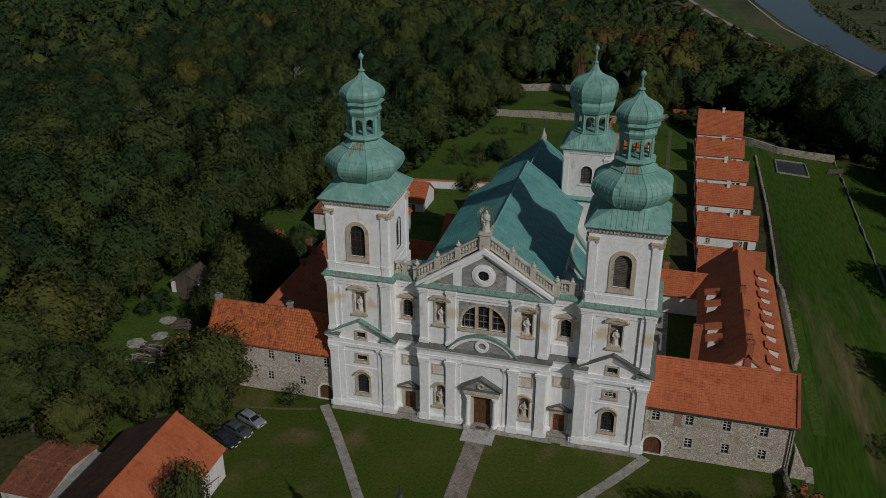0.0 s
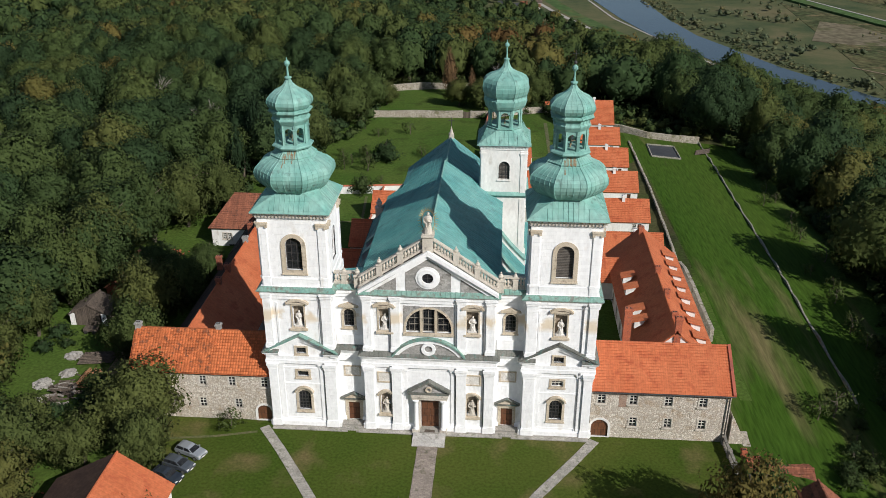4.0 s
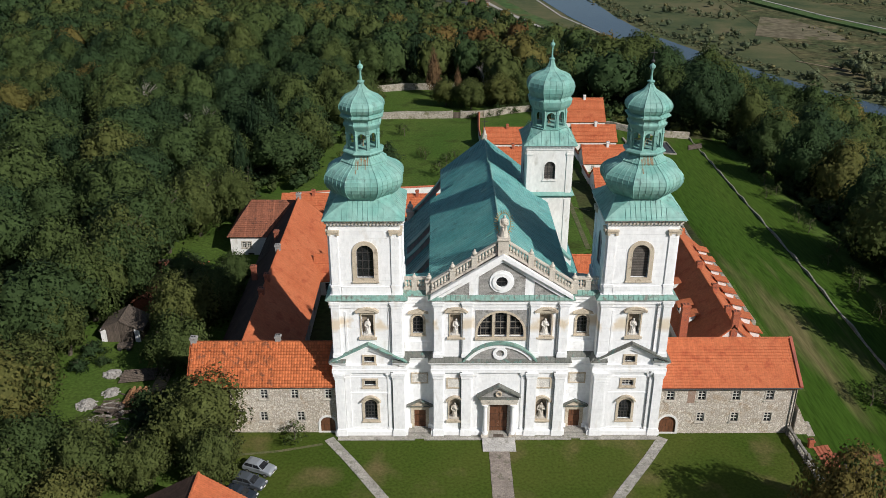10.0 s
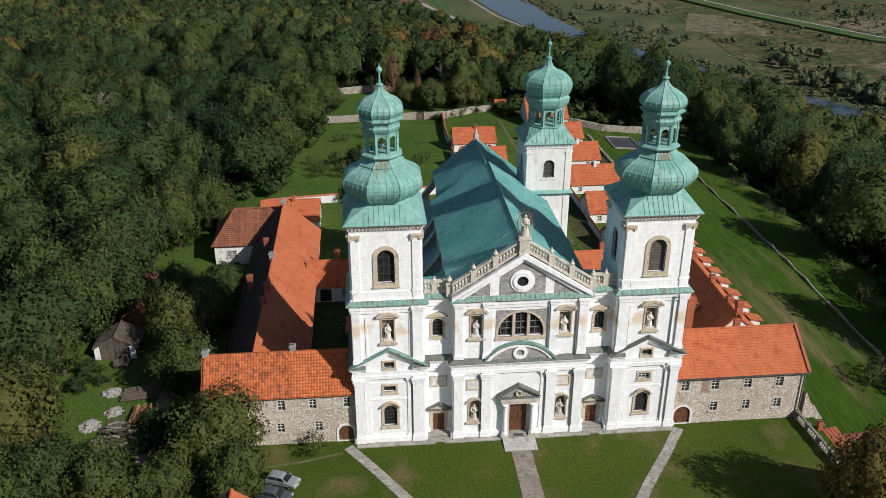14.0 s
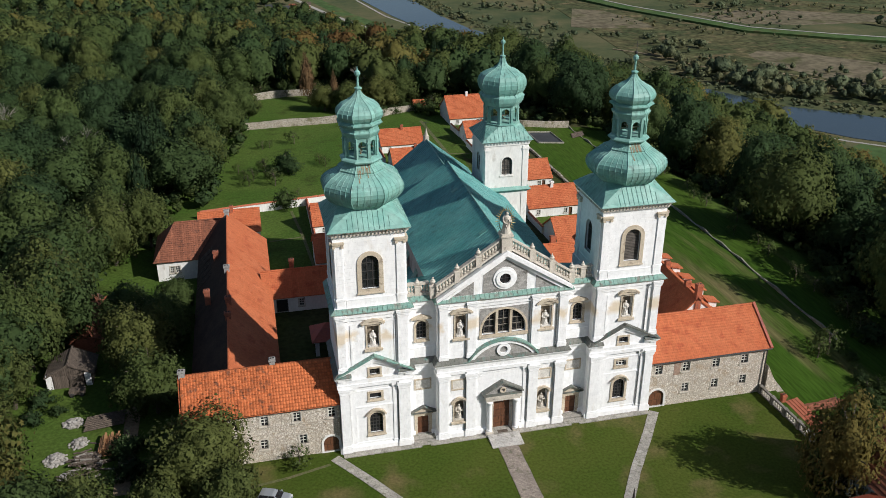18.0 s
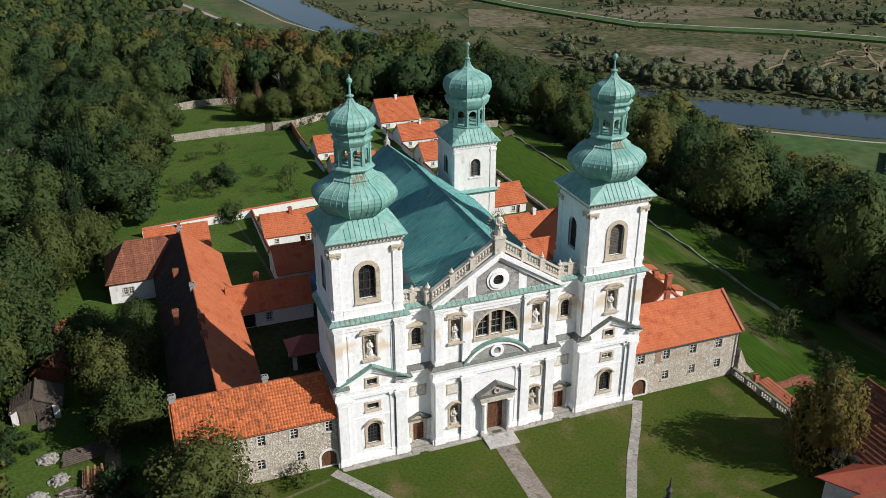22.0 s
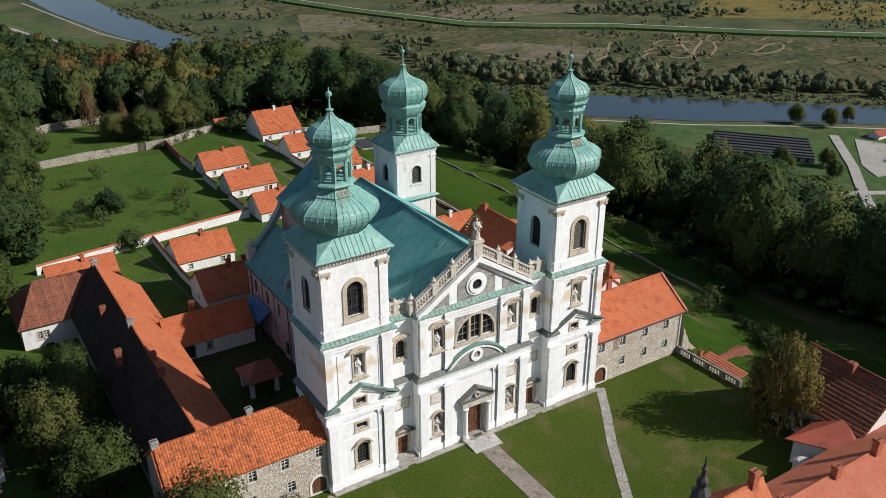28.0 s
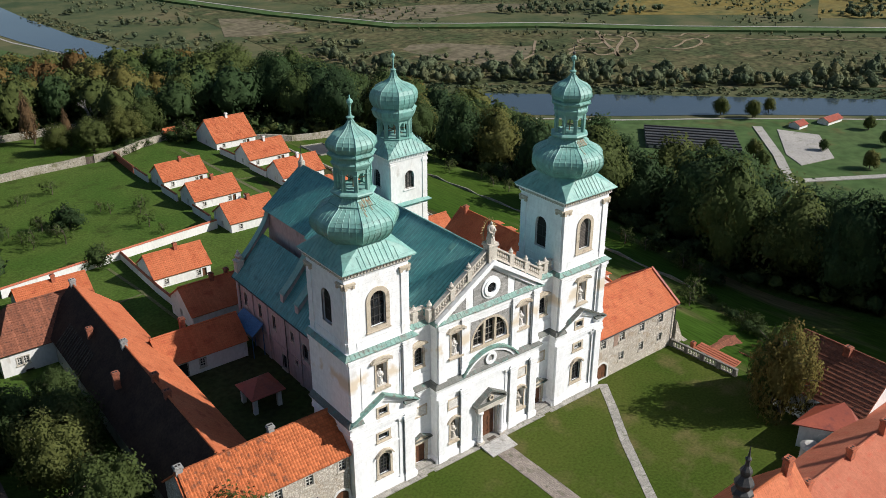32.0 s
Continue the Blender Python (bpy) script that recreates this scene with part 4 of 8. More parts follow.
def helmet(cx, cy, dome, drum, top, tip, arch_h, band):
    """A copper onion helmet: bulb, open lantern, small bulb and finial."""
    oct_phase = 0.0
    main = part("onion_dome", Solid().lathe(dome, cx, cy, 8, oct_phase), COPPER, church, "ribbed green copper onion dome")
    for prof, owner in ((dome, main),):
        for i in range(8):
            a0, a1 = 2 * math.pi * (i + 0.5) / 8, 2 * math.pi * (i + 1.5) / 8
            for q in range(5):
                f = q / 5
                prev = None
                s = Solid()
                for r, z in prof[1:-1]:
                    k = r / math.cos(math.pi / 8)
                    p0, p1 = Vector((math.cos(a0), math.sin(a0))) * k, Vector((math.cos(a1), math.sin(a1))) * k
                    p = p0.lerp(p1, f) * 1.004
                    p = Vector((cx + p.x, cy + p.y, z))
                    if prev is not None:
                        s.tube(prev, p, 0.055 if q == 0 else 0.03, 4)
                    prev = p
                part("standing_seam", s, COPPER, owner)
    zb, zt, r = drum
    s = Solid()
    side = 2 * r * math.tan(math.pi / 8)
    for i in range(8):
        a = 2 * math.pi * i / 8
        fa = Face((cx + r * math.cos(a), cy + r * math.sin(a), 0), (-math.sin(a), math.cos(a), 0), (-math.cos(a), -math.sin(a), 0))
        wall(s, fa, -side / 2, side / 2, zb, zt, 0.22, [(0, zb + 0.15, side * 0.62, arch_h, True)])
        fa.block(s, side / 2 - 0.16, side / 2 + 0.16, zb, zt, -0.12, 0.1)
        fa.block(s, side / 2 - 0.22, side / 2 + 0.22, zb + 0.75 * (zt - zb), zb + 0.8 * (zt - zb), -0.18, 0.1)
    lantern = part("lantern", s, COPPER, church, "open copper lantern with arches")
    part("ledge", Solid().lathe(band, cx, cy, 8), COPPER, lantern)
    s = Solid()
    s.tube((cx - r * 0.8, cy, zb + 0.9), (cx + r * 0.8, cy, zb + 0.9), 0.09, 5).tube((cx, cy - r * 0.8, zb + 0.9), (cx, cy + r * 0.8, zb + 0.9), 0.09, 5)
    s.tube((cx - r * 0.5, cy - r * 0.5, zb + 1.6), (cx + r * 0.5, cy + r * 0.5, zb + 1.6), 0.08, 5).tube((cx, cy, zb - 0.3), (cx, cy, zt), 0.1, 5)
    part("timber_frame", s, RUST, lantern, "rusty frame inside the lantern")
    small = part("cap_dome", Solid().lathe(top, cx, cy, 8), COPPER, church, "small ribbed copper dome")
    for i in range(8):
        a0, a1 = 2 * math.pi * (i + 0.5) / 8, 2 * math.pi * (i + 1.5) / 8
        for q in range(3):
            prev = None
            s = Solid()
            for rr, z in top[3:]:
                k = rr / math.cos(math.pi / 8)
                p = (Vector((math.cos(a0), math.sin(a0))) * k).lerp(Vector((math.cos(a1), math.sin(a1))) * k, q / 3) * 1.005
                p = Vector((cx + p.x, cy + p.y, z))
                if prev is not None:
                    s.tube(prev, p, 0.05 if q == 0 else 0.026, 4)
                prev = p
            part("standing_seam", s, COPPER, small)
    z0, z1 = tip
    s = Solid().lathe([(0.26, z0), (0.2, z0 + 0.15), (0.42, z0 + 0.3), (0.42, z0 + 0.42), (0.16, z0 + 0.55), (0.1, z0 + 1.2), (0.12, z1 - 1.15), (0.34, z1 - 0.8), (0.3, z1 - 0.55), (0.08, z1 - 0.35), (0.05, z1)], cx, cy, 8)
    return part("finial", s, COPPER, church, "copper finial with a ball"), small


DOME = [(2.9, 33.6), (3.2, 34.0), (3.55, 34.25), (4.05, 34.7), (4.45, 35.25), (4.66, 35.75), (4.7, 36.25), (4.58, 36.7), (4.25, 37.1), (3.75, 37.5), (3.1, 37.85), (2.62, 38.15), (2.66, 38.3), (2.1, 38.75), (1.85, 39.1), (1.8, 39.3)]
BAND = [(1.7, 39.1), (2.3, 39.25), (2.42, 39.45), (2.3, 39.6), (1.95, 39.75), (1.7, 39.75)]
CAP = [(1.7, 42.1), (1.95, 42.25), (2.2, 42.7), (2.22, 42.85), (2.0, 43.05), (2.02, 43.4), (2.5, 43.75), (2.48, 43.9), (2.12, 44.05), (2.4, 44.3), (2.6, 44.7), (2.58, 45.1), (2.35, 45.5), (1.9, 45.95), (1.25, 46.3), (0.75, 46.65), (0.42, 47.05), (0.26, 47.4)]
for sg in (-1, 1):
    fin, cap = helmet(sg * 17.0, 4.3, DOME, (39.7, 42.2, 1.84), CAP, (47.3, 50.1), 1.95, BAND)
    if sg > 0:
        s = Solid().tube((17, 4.3, 49.8), (17, 4.3, 51.4), 0.035, 5).tube((16.6, 4.3, 51.0), (17.4, 4.3, 51.0), 0.03, 5).ball((17, 4.3, 50.0), 0.22)
        part("cross", s, IRON, church, "thin iron cross")
    run_q = random.Random(5 + sg)
    for i in range(7):
        u, top_i = sg * 17 - 0.7 + 0.22 * i + run_q.uniform(-0.05, 0.05), run_q.choice((13, 14, 14))
        low_i = top_i - run_q.choice((2, 3, 3, 4))
        s = Solid()
        for (ra, za), (rb, zb) in zip(DOME[low_i:top_i], DOME[low_i + 1:top_i + 1]):
            w = run_q.uniform(0.04, 0.1)
            s.add([(u - w, 4.26 - ra, za), (u + w, 4.26 - ra, za), (u + w, 4.26 - rb, zb), (u - w, 4.26 - rb, zb), (u - w, 4.34 - ra, za), (u + w, 4.34 - ra, za), (u + w, 4.34 - rb, zb), (u - w, 4.34 - rb, zb)],
                  [(0, 1, 2, 3), (7, 6, 5, 4), (0, 4, 5, 1), (1, 5, 6, 2), (2, 6, 7, 3), (3, 7, 4, 0)])
        part("rust_run", s, RUST, church, "rusty run on the copper")

# ---- centre and recesses of the front ----
s = Solid()
holes = [(0.1, 0.4, 2.4, 4.8, False), (-5.8, *NICHE_LOW[:1], *NICHE_LOW[1:], True), (5.8, *NICHE_LOW[:1], *NICHE_LOW[1:], True),
         (-5.7, NICHE_UP[0], NICHE_UP[1], NICHE_UP[2], False), (5.7, NICHE_UP[0], NICHE_UP[1], NICHE_UP[2], False),
         (0, 15.5, 5.9, 2.95 + 0.6, True)]
wall(s, FRONT, -REC_IN, REC_IN, 0, C2, 0.8, holes)
s.box(-REC_IN, REC_IN, 1.4, 2.2, 0, C2)
for sg in (-1, 1):
    s.box(*sorted((sg * REC_IN, sg * (REC_IN - 0.5))), 0.8, 1.4, 0, C2)
part("nave_front_wall", s, WHITE, church, "white central front wall")
for sg in (-1, 1):
    s = Solid()
    a, b = sorted((sg * REC_IN, sg * REC_OUT))
    wall(s, RECESS, a, b, 0, C2, 0.7, [(sg * 10.5, 0.3, 1.55, 2.95, False), (sg * 10.6, 15.3, 1.35, 2.65, True)])
    part("recessed_wall", s, WHITE, church)
# back linings of niches, coloured dark brown for the shadow inside them
for u in (-5.8, 5.8):
    part("niche_lining", FRONT.block(Solid(), u - 0.9, u + 0.9, 2.4, 6.2, 0.75, 0.95), NICHE_SHADE, church)
for u in (-5.7, 5.7, -17, 17):
    part("niche_lining", FRONT.block(Solid(), u - 0.85, u + 0.85, 15.6, 19.0, 0.72, 0.95), NICHE_SHADE, church)

# plinth, pilasters
PLAN = [(-HALF, TOWER_D), (-HALF, 0), (-REC_OUT, 0), (-REC_OUT, 1.3), (-REC_IN, 1.3), (-REC_IN, 0), (REC_IN, 0), (REC_IN, 1.3), (REC_OUT, 1.3), (REC_OUT, 0), (HALF, 0), (HALF, TOWER_D)]


def band(name, profile, mat, path=PLAN, label=""):
    return part(name, sweep(Solid(), path, profile), mat, church, label)


GAPS = [[(-HALF, TOWER_D), (-HALF, 0), (-REC_OUT, 0), (-REC_OUT, 1.3), (-11.6, 1.3)], [(-9.4, 1.3), (-REC_IN, 1.3), (-REC_IN, 0), (-1.6, 0)], [(1.8, 0), (REC_IN, 0), (REC_IN, 1.3), (9.4, 1.3)], [(11.6, 1.3), (REC_OUT, 1.3), (REC_OUT, 0), (HALF, 0), (HALF, TOWER_D)]]
for g in GAPS:
    band("plinth", [(0.0, 0.0), (0.32, 0.0), (0.32, 0.75), (0.2, 0.9), (0.0, 0.95)], WHITE, g)


def pilaster(fa, u, w, v0, v1, proud, foot, cap):
    s = Solid()
    fa.block(s, u - w / 2, u + w / 2, v0, v1 - cap, -proud, 0.03)
    fa.block(s, u - w / 2 - 0.12, u + w / 2 + 0.12, v0, v0 + foot, -proud - 0.12, 0.03)
    fa.block(s, u - w / 2 - 0.07, u + w / 2 + 0.07, v0 + foot, v0 + foot + 0.2, -proud - 0.07, 0.03)
    fa.block(s, u - w / 2 - 0.06, u + w / 2 + 0.06, v1 - cap - 0.22, v1 - cap - 0.1, -proud - 0.06, 0.03)
    fa.block(s, u - w / 2 - 0.1, u + w / 2 + 0.1, v1 - cap, v1 - cap / 2, -proud - 0.1, 0.03)
    fa.block(s, u - w / 2 - 0.2, u + w / 2 + 0.2, v1 - cap / 2, v1, -proud - 0.2, 0.03)
    return part("pilaster", s, WHITE, church)


for sg in (-1, 1):
    for u, w in ((21.0, 1.15), (13.25, 1.5), (8.0, 1.25), (4.3, 1.3)):
        pilaster(FRONT, sg * u, w, 0.0, T1, 0.35, 0.95, 0.7)
        pilaster(FRONT, sg * u, w * 0.88, C1 + 0.25, T2, 0.26, 0.5, 0.6)
    for u in (19.95, 14.35, 3.3):
        pilaster(FRONT, sg * u, 0.7, 0.0, T1, 0.1, 0.97, 0.6)
    # downpipes with hopper heads beside the pilasters
    for u in ((14.1, 5.05) if sg < 0 else (3.5, 7.2, 19.75)):
        for z0, z1 in ((0.5, 10.0), (12.5, 20.1)):
            pipe = part("downpipe", Solid().tube((sg * u, -0.13, z0), (sg * u, -0.13, z1), 0.085, 6), PIPE_GREY, church, "dark grey downpipe")
            part("hopper", Solid().box(sg * u - 0.17, sg * u + 0.17, -0.32, 0, z1, z1 + 0.35), PIPE_GREY, pipe)
    # panels
    for fa, u, v, w, h in ((FRONT, sg * 5.8, 7.75, 1.9, 1.3), (RECESS, sg * 10.5, 7.7, 1.9, 1.3)):
        s = Solid()
        ring(s, fa, opening_outline(u, v, w, h, False), opening_outline(u, v, w, h, False, 0.2), -0.1, 0.02)
        pl = part("panel_frame", s, TRIM, church, "stone frame round a blank panel")
        part("panel", fa.block(Solid(), u - w / 2, u + w / 2, v, v + h, -0.02, 0.02), STATUE, pl)
    # blank field frames on the towers
    s = Solid()
    ring(s, FRONT, opening_outline(sg * 17.1, 1.3, 4.9, 8.0, False), opening_outline(sg * 17.1, 1.3, 4.9, 8.0, False, 0.14), -0.06, 0.02)
    FRONT.block(s, sg * 17.1 - 2.45, sg * 17.1 + 2.45, 6.75, 6.95, -0.08, 0.02)
    part("wall_field", s, WHITE, church)
    for k in (-1, 1):
        part("wall_strip", FRONT.block(Solid(), sg * 17 + k * 2.75 - 0.13, sg * 17 + k * 2.75 + 0.13, 12.5, 19.3, -0.08, 0.02), WHITE, church)

band("entablature", [(0.0, T1), (0.3, T1), (0.3, 10.65), (0.22, 10.7), (0.22, 11.3), (0.0, 11.3)], WHITE, PLAN, "white moulded entablature")
CORNICE = [PLAN[:2] + [(-20.0, 0)], [(-14.0, 0)] + PLAN[2:10] + [(14.0, 0)], [(20.0, 0)] + PLAN[10:]]
for g in CORNICE:
    band("cornice", [(0.0, 11.3), (0.22, 11.3), (0.34, 11.4), (0.42, 11.6), (0.56, 11.7), (0.6, 11.92), (0.0, 11.92)], WHITE, g)
for g in CORNICE:
    band("cornice_cover", [(0.0, 11.92), (0.66, 11.92), (0.66, 11.99), (0.0, 12.5)], SLATE, g, "weathered grey cornice cover")
band("upper_entablature", [(0.0, T2 - 0.9), (0.16, T2 - 0.9), (0.16, T2 - 0.5), (0.24, T2 - 0.4), (0.24, T2), (0.36, T2 + 0.1), (0.5, T2 + 0.3), (0.0, T2 + 0.3)], WHITE, PLAN)
band("copper_cornice_cover", [(0.0, T2 + 0.3), (0.57, T2 + 0.3), (0.57, T2 + 0.37), (0.0, T2 + 0.83)], COPPER_WORN, PLAN, "green copper cornice cover")
s = Solid()
for i in range(int(2 * HALF / 0.62)):
    u = -HALF + 0.3 + i * 0.62
    y0 = 1.3 if REC_IN < abs(u) < REC_OUT else 0.0
    part("standing_seam", Solid().tube((u, y0 - 0.575, T2 + 0.385), (u, y0 - 0.01, T2 + 0.845), 0.04, 4), COPPER_WORN, church)

# tower gablets
for sg in (-1, 1):
    cx = sg * 17.0
    s = Solid()
    for k in (-1, 1):
        FRONT.prism(s, [(cx + k * 4.7, 11.9), (cx + k * 4.7, 12.1), (cx, 14.55), (cx, 14.0)], -0.42, 0.05)
        FRONT.prism(s, [(cx + k * 4.1, 11.85), (cx + k * 4.1, 12.05), (cx, 14.02), (cx, 13.6)], -0.24, 0.05)
        FRONT.block(s, *sorted((cx + k * 3.9, cx + k * 4.75)), 11.3, 11.95, -0.42, 0.05)
    part("gablet_moulding", s, WHITE, church)
    s = Solid()
    for k in (-1, 1):
        FRONT.prism(s, [(cx + k * 4.98, 11.96), (cx + k * 4.98, 12.12), (cx, 14.8), (cx, 14.58)], -0.72, -0.0)
        for j in range(9):
            f = (j + 0.5) / 9
            u, v = cx + k * 4.98 * (1 - f), 12.13 + 2.67 * f
            s.tube((u, -0.74, v), (u, 0, v), 0.035, 4)
    part("gablet_cover", s, COPPER_WORN if sg < 0 else SLATE, church, "copper-covered gablet" if sg < 0 else "weathered gablet cover")
    window(church, FRONT, cx, 11.65, 1.3, 0.9, False, 0.26, 0.1, TRIM, GLASS, (3, 1), IRON, 0.3)
    window(church, FRONT, cx, 8.0, 1.5, 0.85, False, 0.3, 0.08, TRIM, GLASS, (2, 1) if sg > 0 else None, WINDOW_WOOD, 0.3)
    window(church, FRONT, cx, 2.6, 1.7, 3.2, True, 0.34, 0.1, TRIM, GLASS, (3, 5), IRON, 0.3, True)

# side doors and recess windows
for sg in (-1, 1):
    u = sg * 10.5
    s = Solid()
    ring(s, RECESS, opening_outline(u, 0.3, 1.55, 2.95, False), opening_outline(u, 0.3, 1.55, 2.95, False, 0.42), -0.12, 0.1)
    RECESS.block(s, u - 1.35, u + 1.35, 3.62, 3.85, -0.25, 0.05)
    RECESS.prism(s, [(u - 1.4, 3.9), (u + 1.4, 3.9), (u, 4.7)], -0.2, 0.05)
    side_door = part("side_door", s, TRIM, church, "brown wooden side door in a stone frame")
    s = Solid()
    for k in (-1, 1):
        RECESS.prism(s, [(u + k * 1.75, 3.98), (u + k * 1.75, 4.1), (u, 5.0), (u, 4.84)], -0.5, 0.05)
    RECESS.block(s, u - 1.65, u + 1.65, 3.86, 3.98, -0.42, 0.05)
    part("door_pediment", s, SLATE, side_door)
    for k in (-0.5, 0.5):
        s = Solid()
        RECESS.block(s, u + k * 0.8 - 0.39, u + k * 0.8 + 0.39, 0.3, 3.25, 0.2, 0.28)
        for v in (0.5, 1.4, 2.35):
            RECESS.block(s, u + k * 0.8 - 0.27, u + k * 0.8 + 0.27, v, v + 0.7, 0.15, 0.22)
        part("door_leaf", s, OAK, side_door)
    s = Solid()
    for i in range(2):
        s.box(sg * (REC_IN + REC_OUT) / 2 - (REC_OUT - REC_IN) / 2 + 0.35, sg * (REC_IN + REC_OUT) / 2 + (REC_OUT - REC_IN) / 2 - 0.35, -0.9 + 0.9 * i, 1.3, 0.0, 0.2 * (i + 1))
    part("door_step", s, FLAGS, church)
    window(church, RECESS, sg * 10.6, 15.3, 1.35, 2.65, True, 0.3, 0.12, TRIM, GLASS, (2, 4), IRON, 0.3)
    s = Solid()
    RECESS.prism(s, [(sg * 10.6 - 1.35, 18.3), (sg * 10.6 + 1.35, 18.3), (sg * 10.6 + 1.25, 18.5), (sg * 10.6, 18.95), (sg * 10.6 - 1.25, 18.5)], -0.4, 0.05)
    part("window_head", s, TRIM, church)
    part("window_apron", RECESS.block(Solid(), sg * 10.6 - 1.7, sg * 10.6 + 1.7, 12.6, 14.1, -0.15, 0.02), WHITE, church)

# niches with figures
NICHES = [(sg * 17.0, True) for sg in (-1, 1)] + [(sg * 5.7, True) for sg in (-1, 1)] + [(sg * 5.8, False) for sg in (-1, 1)]
for u, upper in NICHES:
    v, w, h = NICHE_UP if upper else NICHE_LOW
    s = Solid()
    ring(s, FRONT, opening_outline(u, v, w, h, not upper), opening_outline(u, v, w, h, not upper, 0.19), -0.1, 0.1)
    FRONT.block(s, u - w / 2 - 0.4, u + w / 2 + 0.4, v - 0.5, v - 0.22, -0.3, 0.05)
    if upper:
        FRONT.prism(s, arc(u, v + h + 0.1, 1.65, 155, 25, 8, 0.62) + arc(u, v + h - 0.1, 1.45, 25, 155, 8, 0.62), -0.45, 0.05)
        FRONT.block(s, u - 1.5, u + 1.5, v + h + 0.35, v + h + 0.6, -0.35, 0.05)
    else:
        FRONT.prism(s, arc(u, v + h - w / 2, w / 2 + 0.55, 165, 15, 8) + arc(u, v + h - w / 2, w / 2 + 0.3, 15, 165, 8), -0.3, 0.05)
    part("niche", s, TRIM, church, "stone-framed statue niche")

# lunette
s = Solid()
ring(s, FRONT, opening_outline(0, 15.5, 5.9, 3.55, True, 0, 14), [(u, min(v, 19.3)) for u, v in opening_outline(0, 15.5, 5.9, 3.55, True, 0.3, 14)], -0.08, 0.12)
FRONT.block(s, -3.3, 3.3, 15.05, 15.45, -0.2, 0.05)
lun = part("lunette", s, TRIM, church, "large three-light half-round window")
s = Solid()
for k in (-1, 1):
    FRONT.prism(s, [(k * 3.25, 16.0), (k * 3.25, 19.45)] + [(k * a, b) for a, b in arc(0, 16.1, 3.25, 90, 5, 8)], -0.05, 0.03)
part("spandrel", s, GREY_STONE, lun)
s = Solid()
for k in (-0.95, 0.95):
    FRONT.block(s, k - 0.17, k + 0.17, 15.5, 18.75, 0.0, 0.4)
part("mullion", s, TRIM, lun)
FRONT.prism(s2 := Solid(), opening_outline(0, 15.5, 5.9, 3.55, True, 0.03, 14), 0.42, 0.46)
part("pane", s2, GLASS, lun)
s = Solid()
for x in np.arange(-2.6, 2.7, 0.43):
    FRONT.block(s, x - 0.02, x + 0.02, 15.5, 16.1 + math.sqrt(max(2.9 ** 2 - x * x, 0.01)), 0.37, 0.41)
for z in np.arange(15.9, 18.8, 0.5):
    hw = 2.9 if z < 16.1 else math.sqrt(max(2.9 ** 2 - (z - 16.1) ** 2, 0.01))
    FRONT.block(s, -hw, hw, z - 0.02, z + 0.02, 0.37, 0.41)
part("glazing_grid", s, IRON, lun)
s = Solid()
for x0, x1 in ((-2.55, -1.2), (-0.7, 0.7), (1.2, 2.55)):
    for x in (x0, (x0 + x1) / 2, x1):
        FRONT.block(s, x - 0.03, x + 0.03, 15.55, 15.95 + math.sqrt(max(2.75 ** 2 - x * x, 0.2)), 0.3, 0.38)
    for z in (15.6, 16.6, 17.5):
        FRONT.block(s, x0, x1, z - 0.04, z + 0.04, 0.3, 0.38)
part("sash", s, SASH, lun, "weathered wooden sash bars")

# segmental pediment over the middle
s = Solid()
oa, ia = arc(0, 9.15, 5.45, 32, 148, 18), arc(0, 9.15, 4.95, 148, 32, 18)
FRONT.prism(s, oa + ia, -0.42, 0.05)
part("segmental_moulding", s, WHITE, church)
s = Solid()
FRONT.prism(s, arc(0, 9.15, 5.7, 31, 149, 18) + arc(0, 9.15, 5.47, 149, 31, 18), -0.62, 0.0)
part("segmental_cover", s, COPPER_WORN, church, "curved copper cover")
s = Solid()
FRONT.prism(s, arc(0, 9.15, 4.94, 36, 144, 16), -0.25, 0.05)
part("segmental_field", s, GREY_STONE, church)
s = Solid()
ring(s, FRONT, arc(0, 13.2, 0.52, 0, 360, 16)[:-1], arc(0, 13.2, 0.95, 0, 360, 16)[:-1], -0.45, -0.2)
part("roundel", s, WHITE, church)

# main portal
s = Solid()
ring(s, FRONT, opening_outline(0.1, 0.4, 2.4, 4.8, False), opening_outline(0.1, 0.4, 2.4, 4.8, False, 0.3), -0.15, 0.1)
FRONT.block(s, -2.4, 2.6, 5.75, 6.2, -0.8, 0.05)
FRONT.block(s, -2.25, 2.45, 5.3, 5.75, -0.6, 0.05)
portal = part("portal", s, PALE_STONE, church, "columned stone portal with a dark pediment")
for u in (-1.75, 1.95):
    s = Solid().lathe([(0.42, 0.6), (0.42, 0.85), (0.33, 0.95), (0.31, 2.8), (0.27, 4.9), (0.36, 5.0), (0.42, 5.2), (0.42, 5.3)], u, -0.55, 14)
    part("column", s, WHITE, portal, "white round column")
    s = Solid().box(u - 0.5, u + 0.5, -1.05, 0, 0.0, 0.62)
    part("pedestal", s, PALE_STONE, portal)
    s = Solid()
    FRONT.block(s, u - 0.3, u + 0.3, 0.6, 5.3, -0.22, 0.02)
    part("half_pilaster", s, WHITE, portal)
s = Solid()
for k in (-1, 1):
    FRONT.prism(s, [(0.0 + k * 2.9, 6.5), (0.0 + k * 2.9, 6.68), (0.0, 8.4), (0.0, 8.12)], -0.85, 0.05)
FRONT.block(s, -2.7, 2.7, 6.2, 6.5, -0.75, 0.05)
part("portal_pediment", s, SLATE, portal, "dark weathered pediment cover")
s = Solid()
FRONT.prism(s, [(-2.3, 6.5), (2.3, 6.5), (0.0, 7.95)], -0.5, 0.05)
part("portal_tympanum", s, GREY_STONE, portal)
s = Solid()
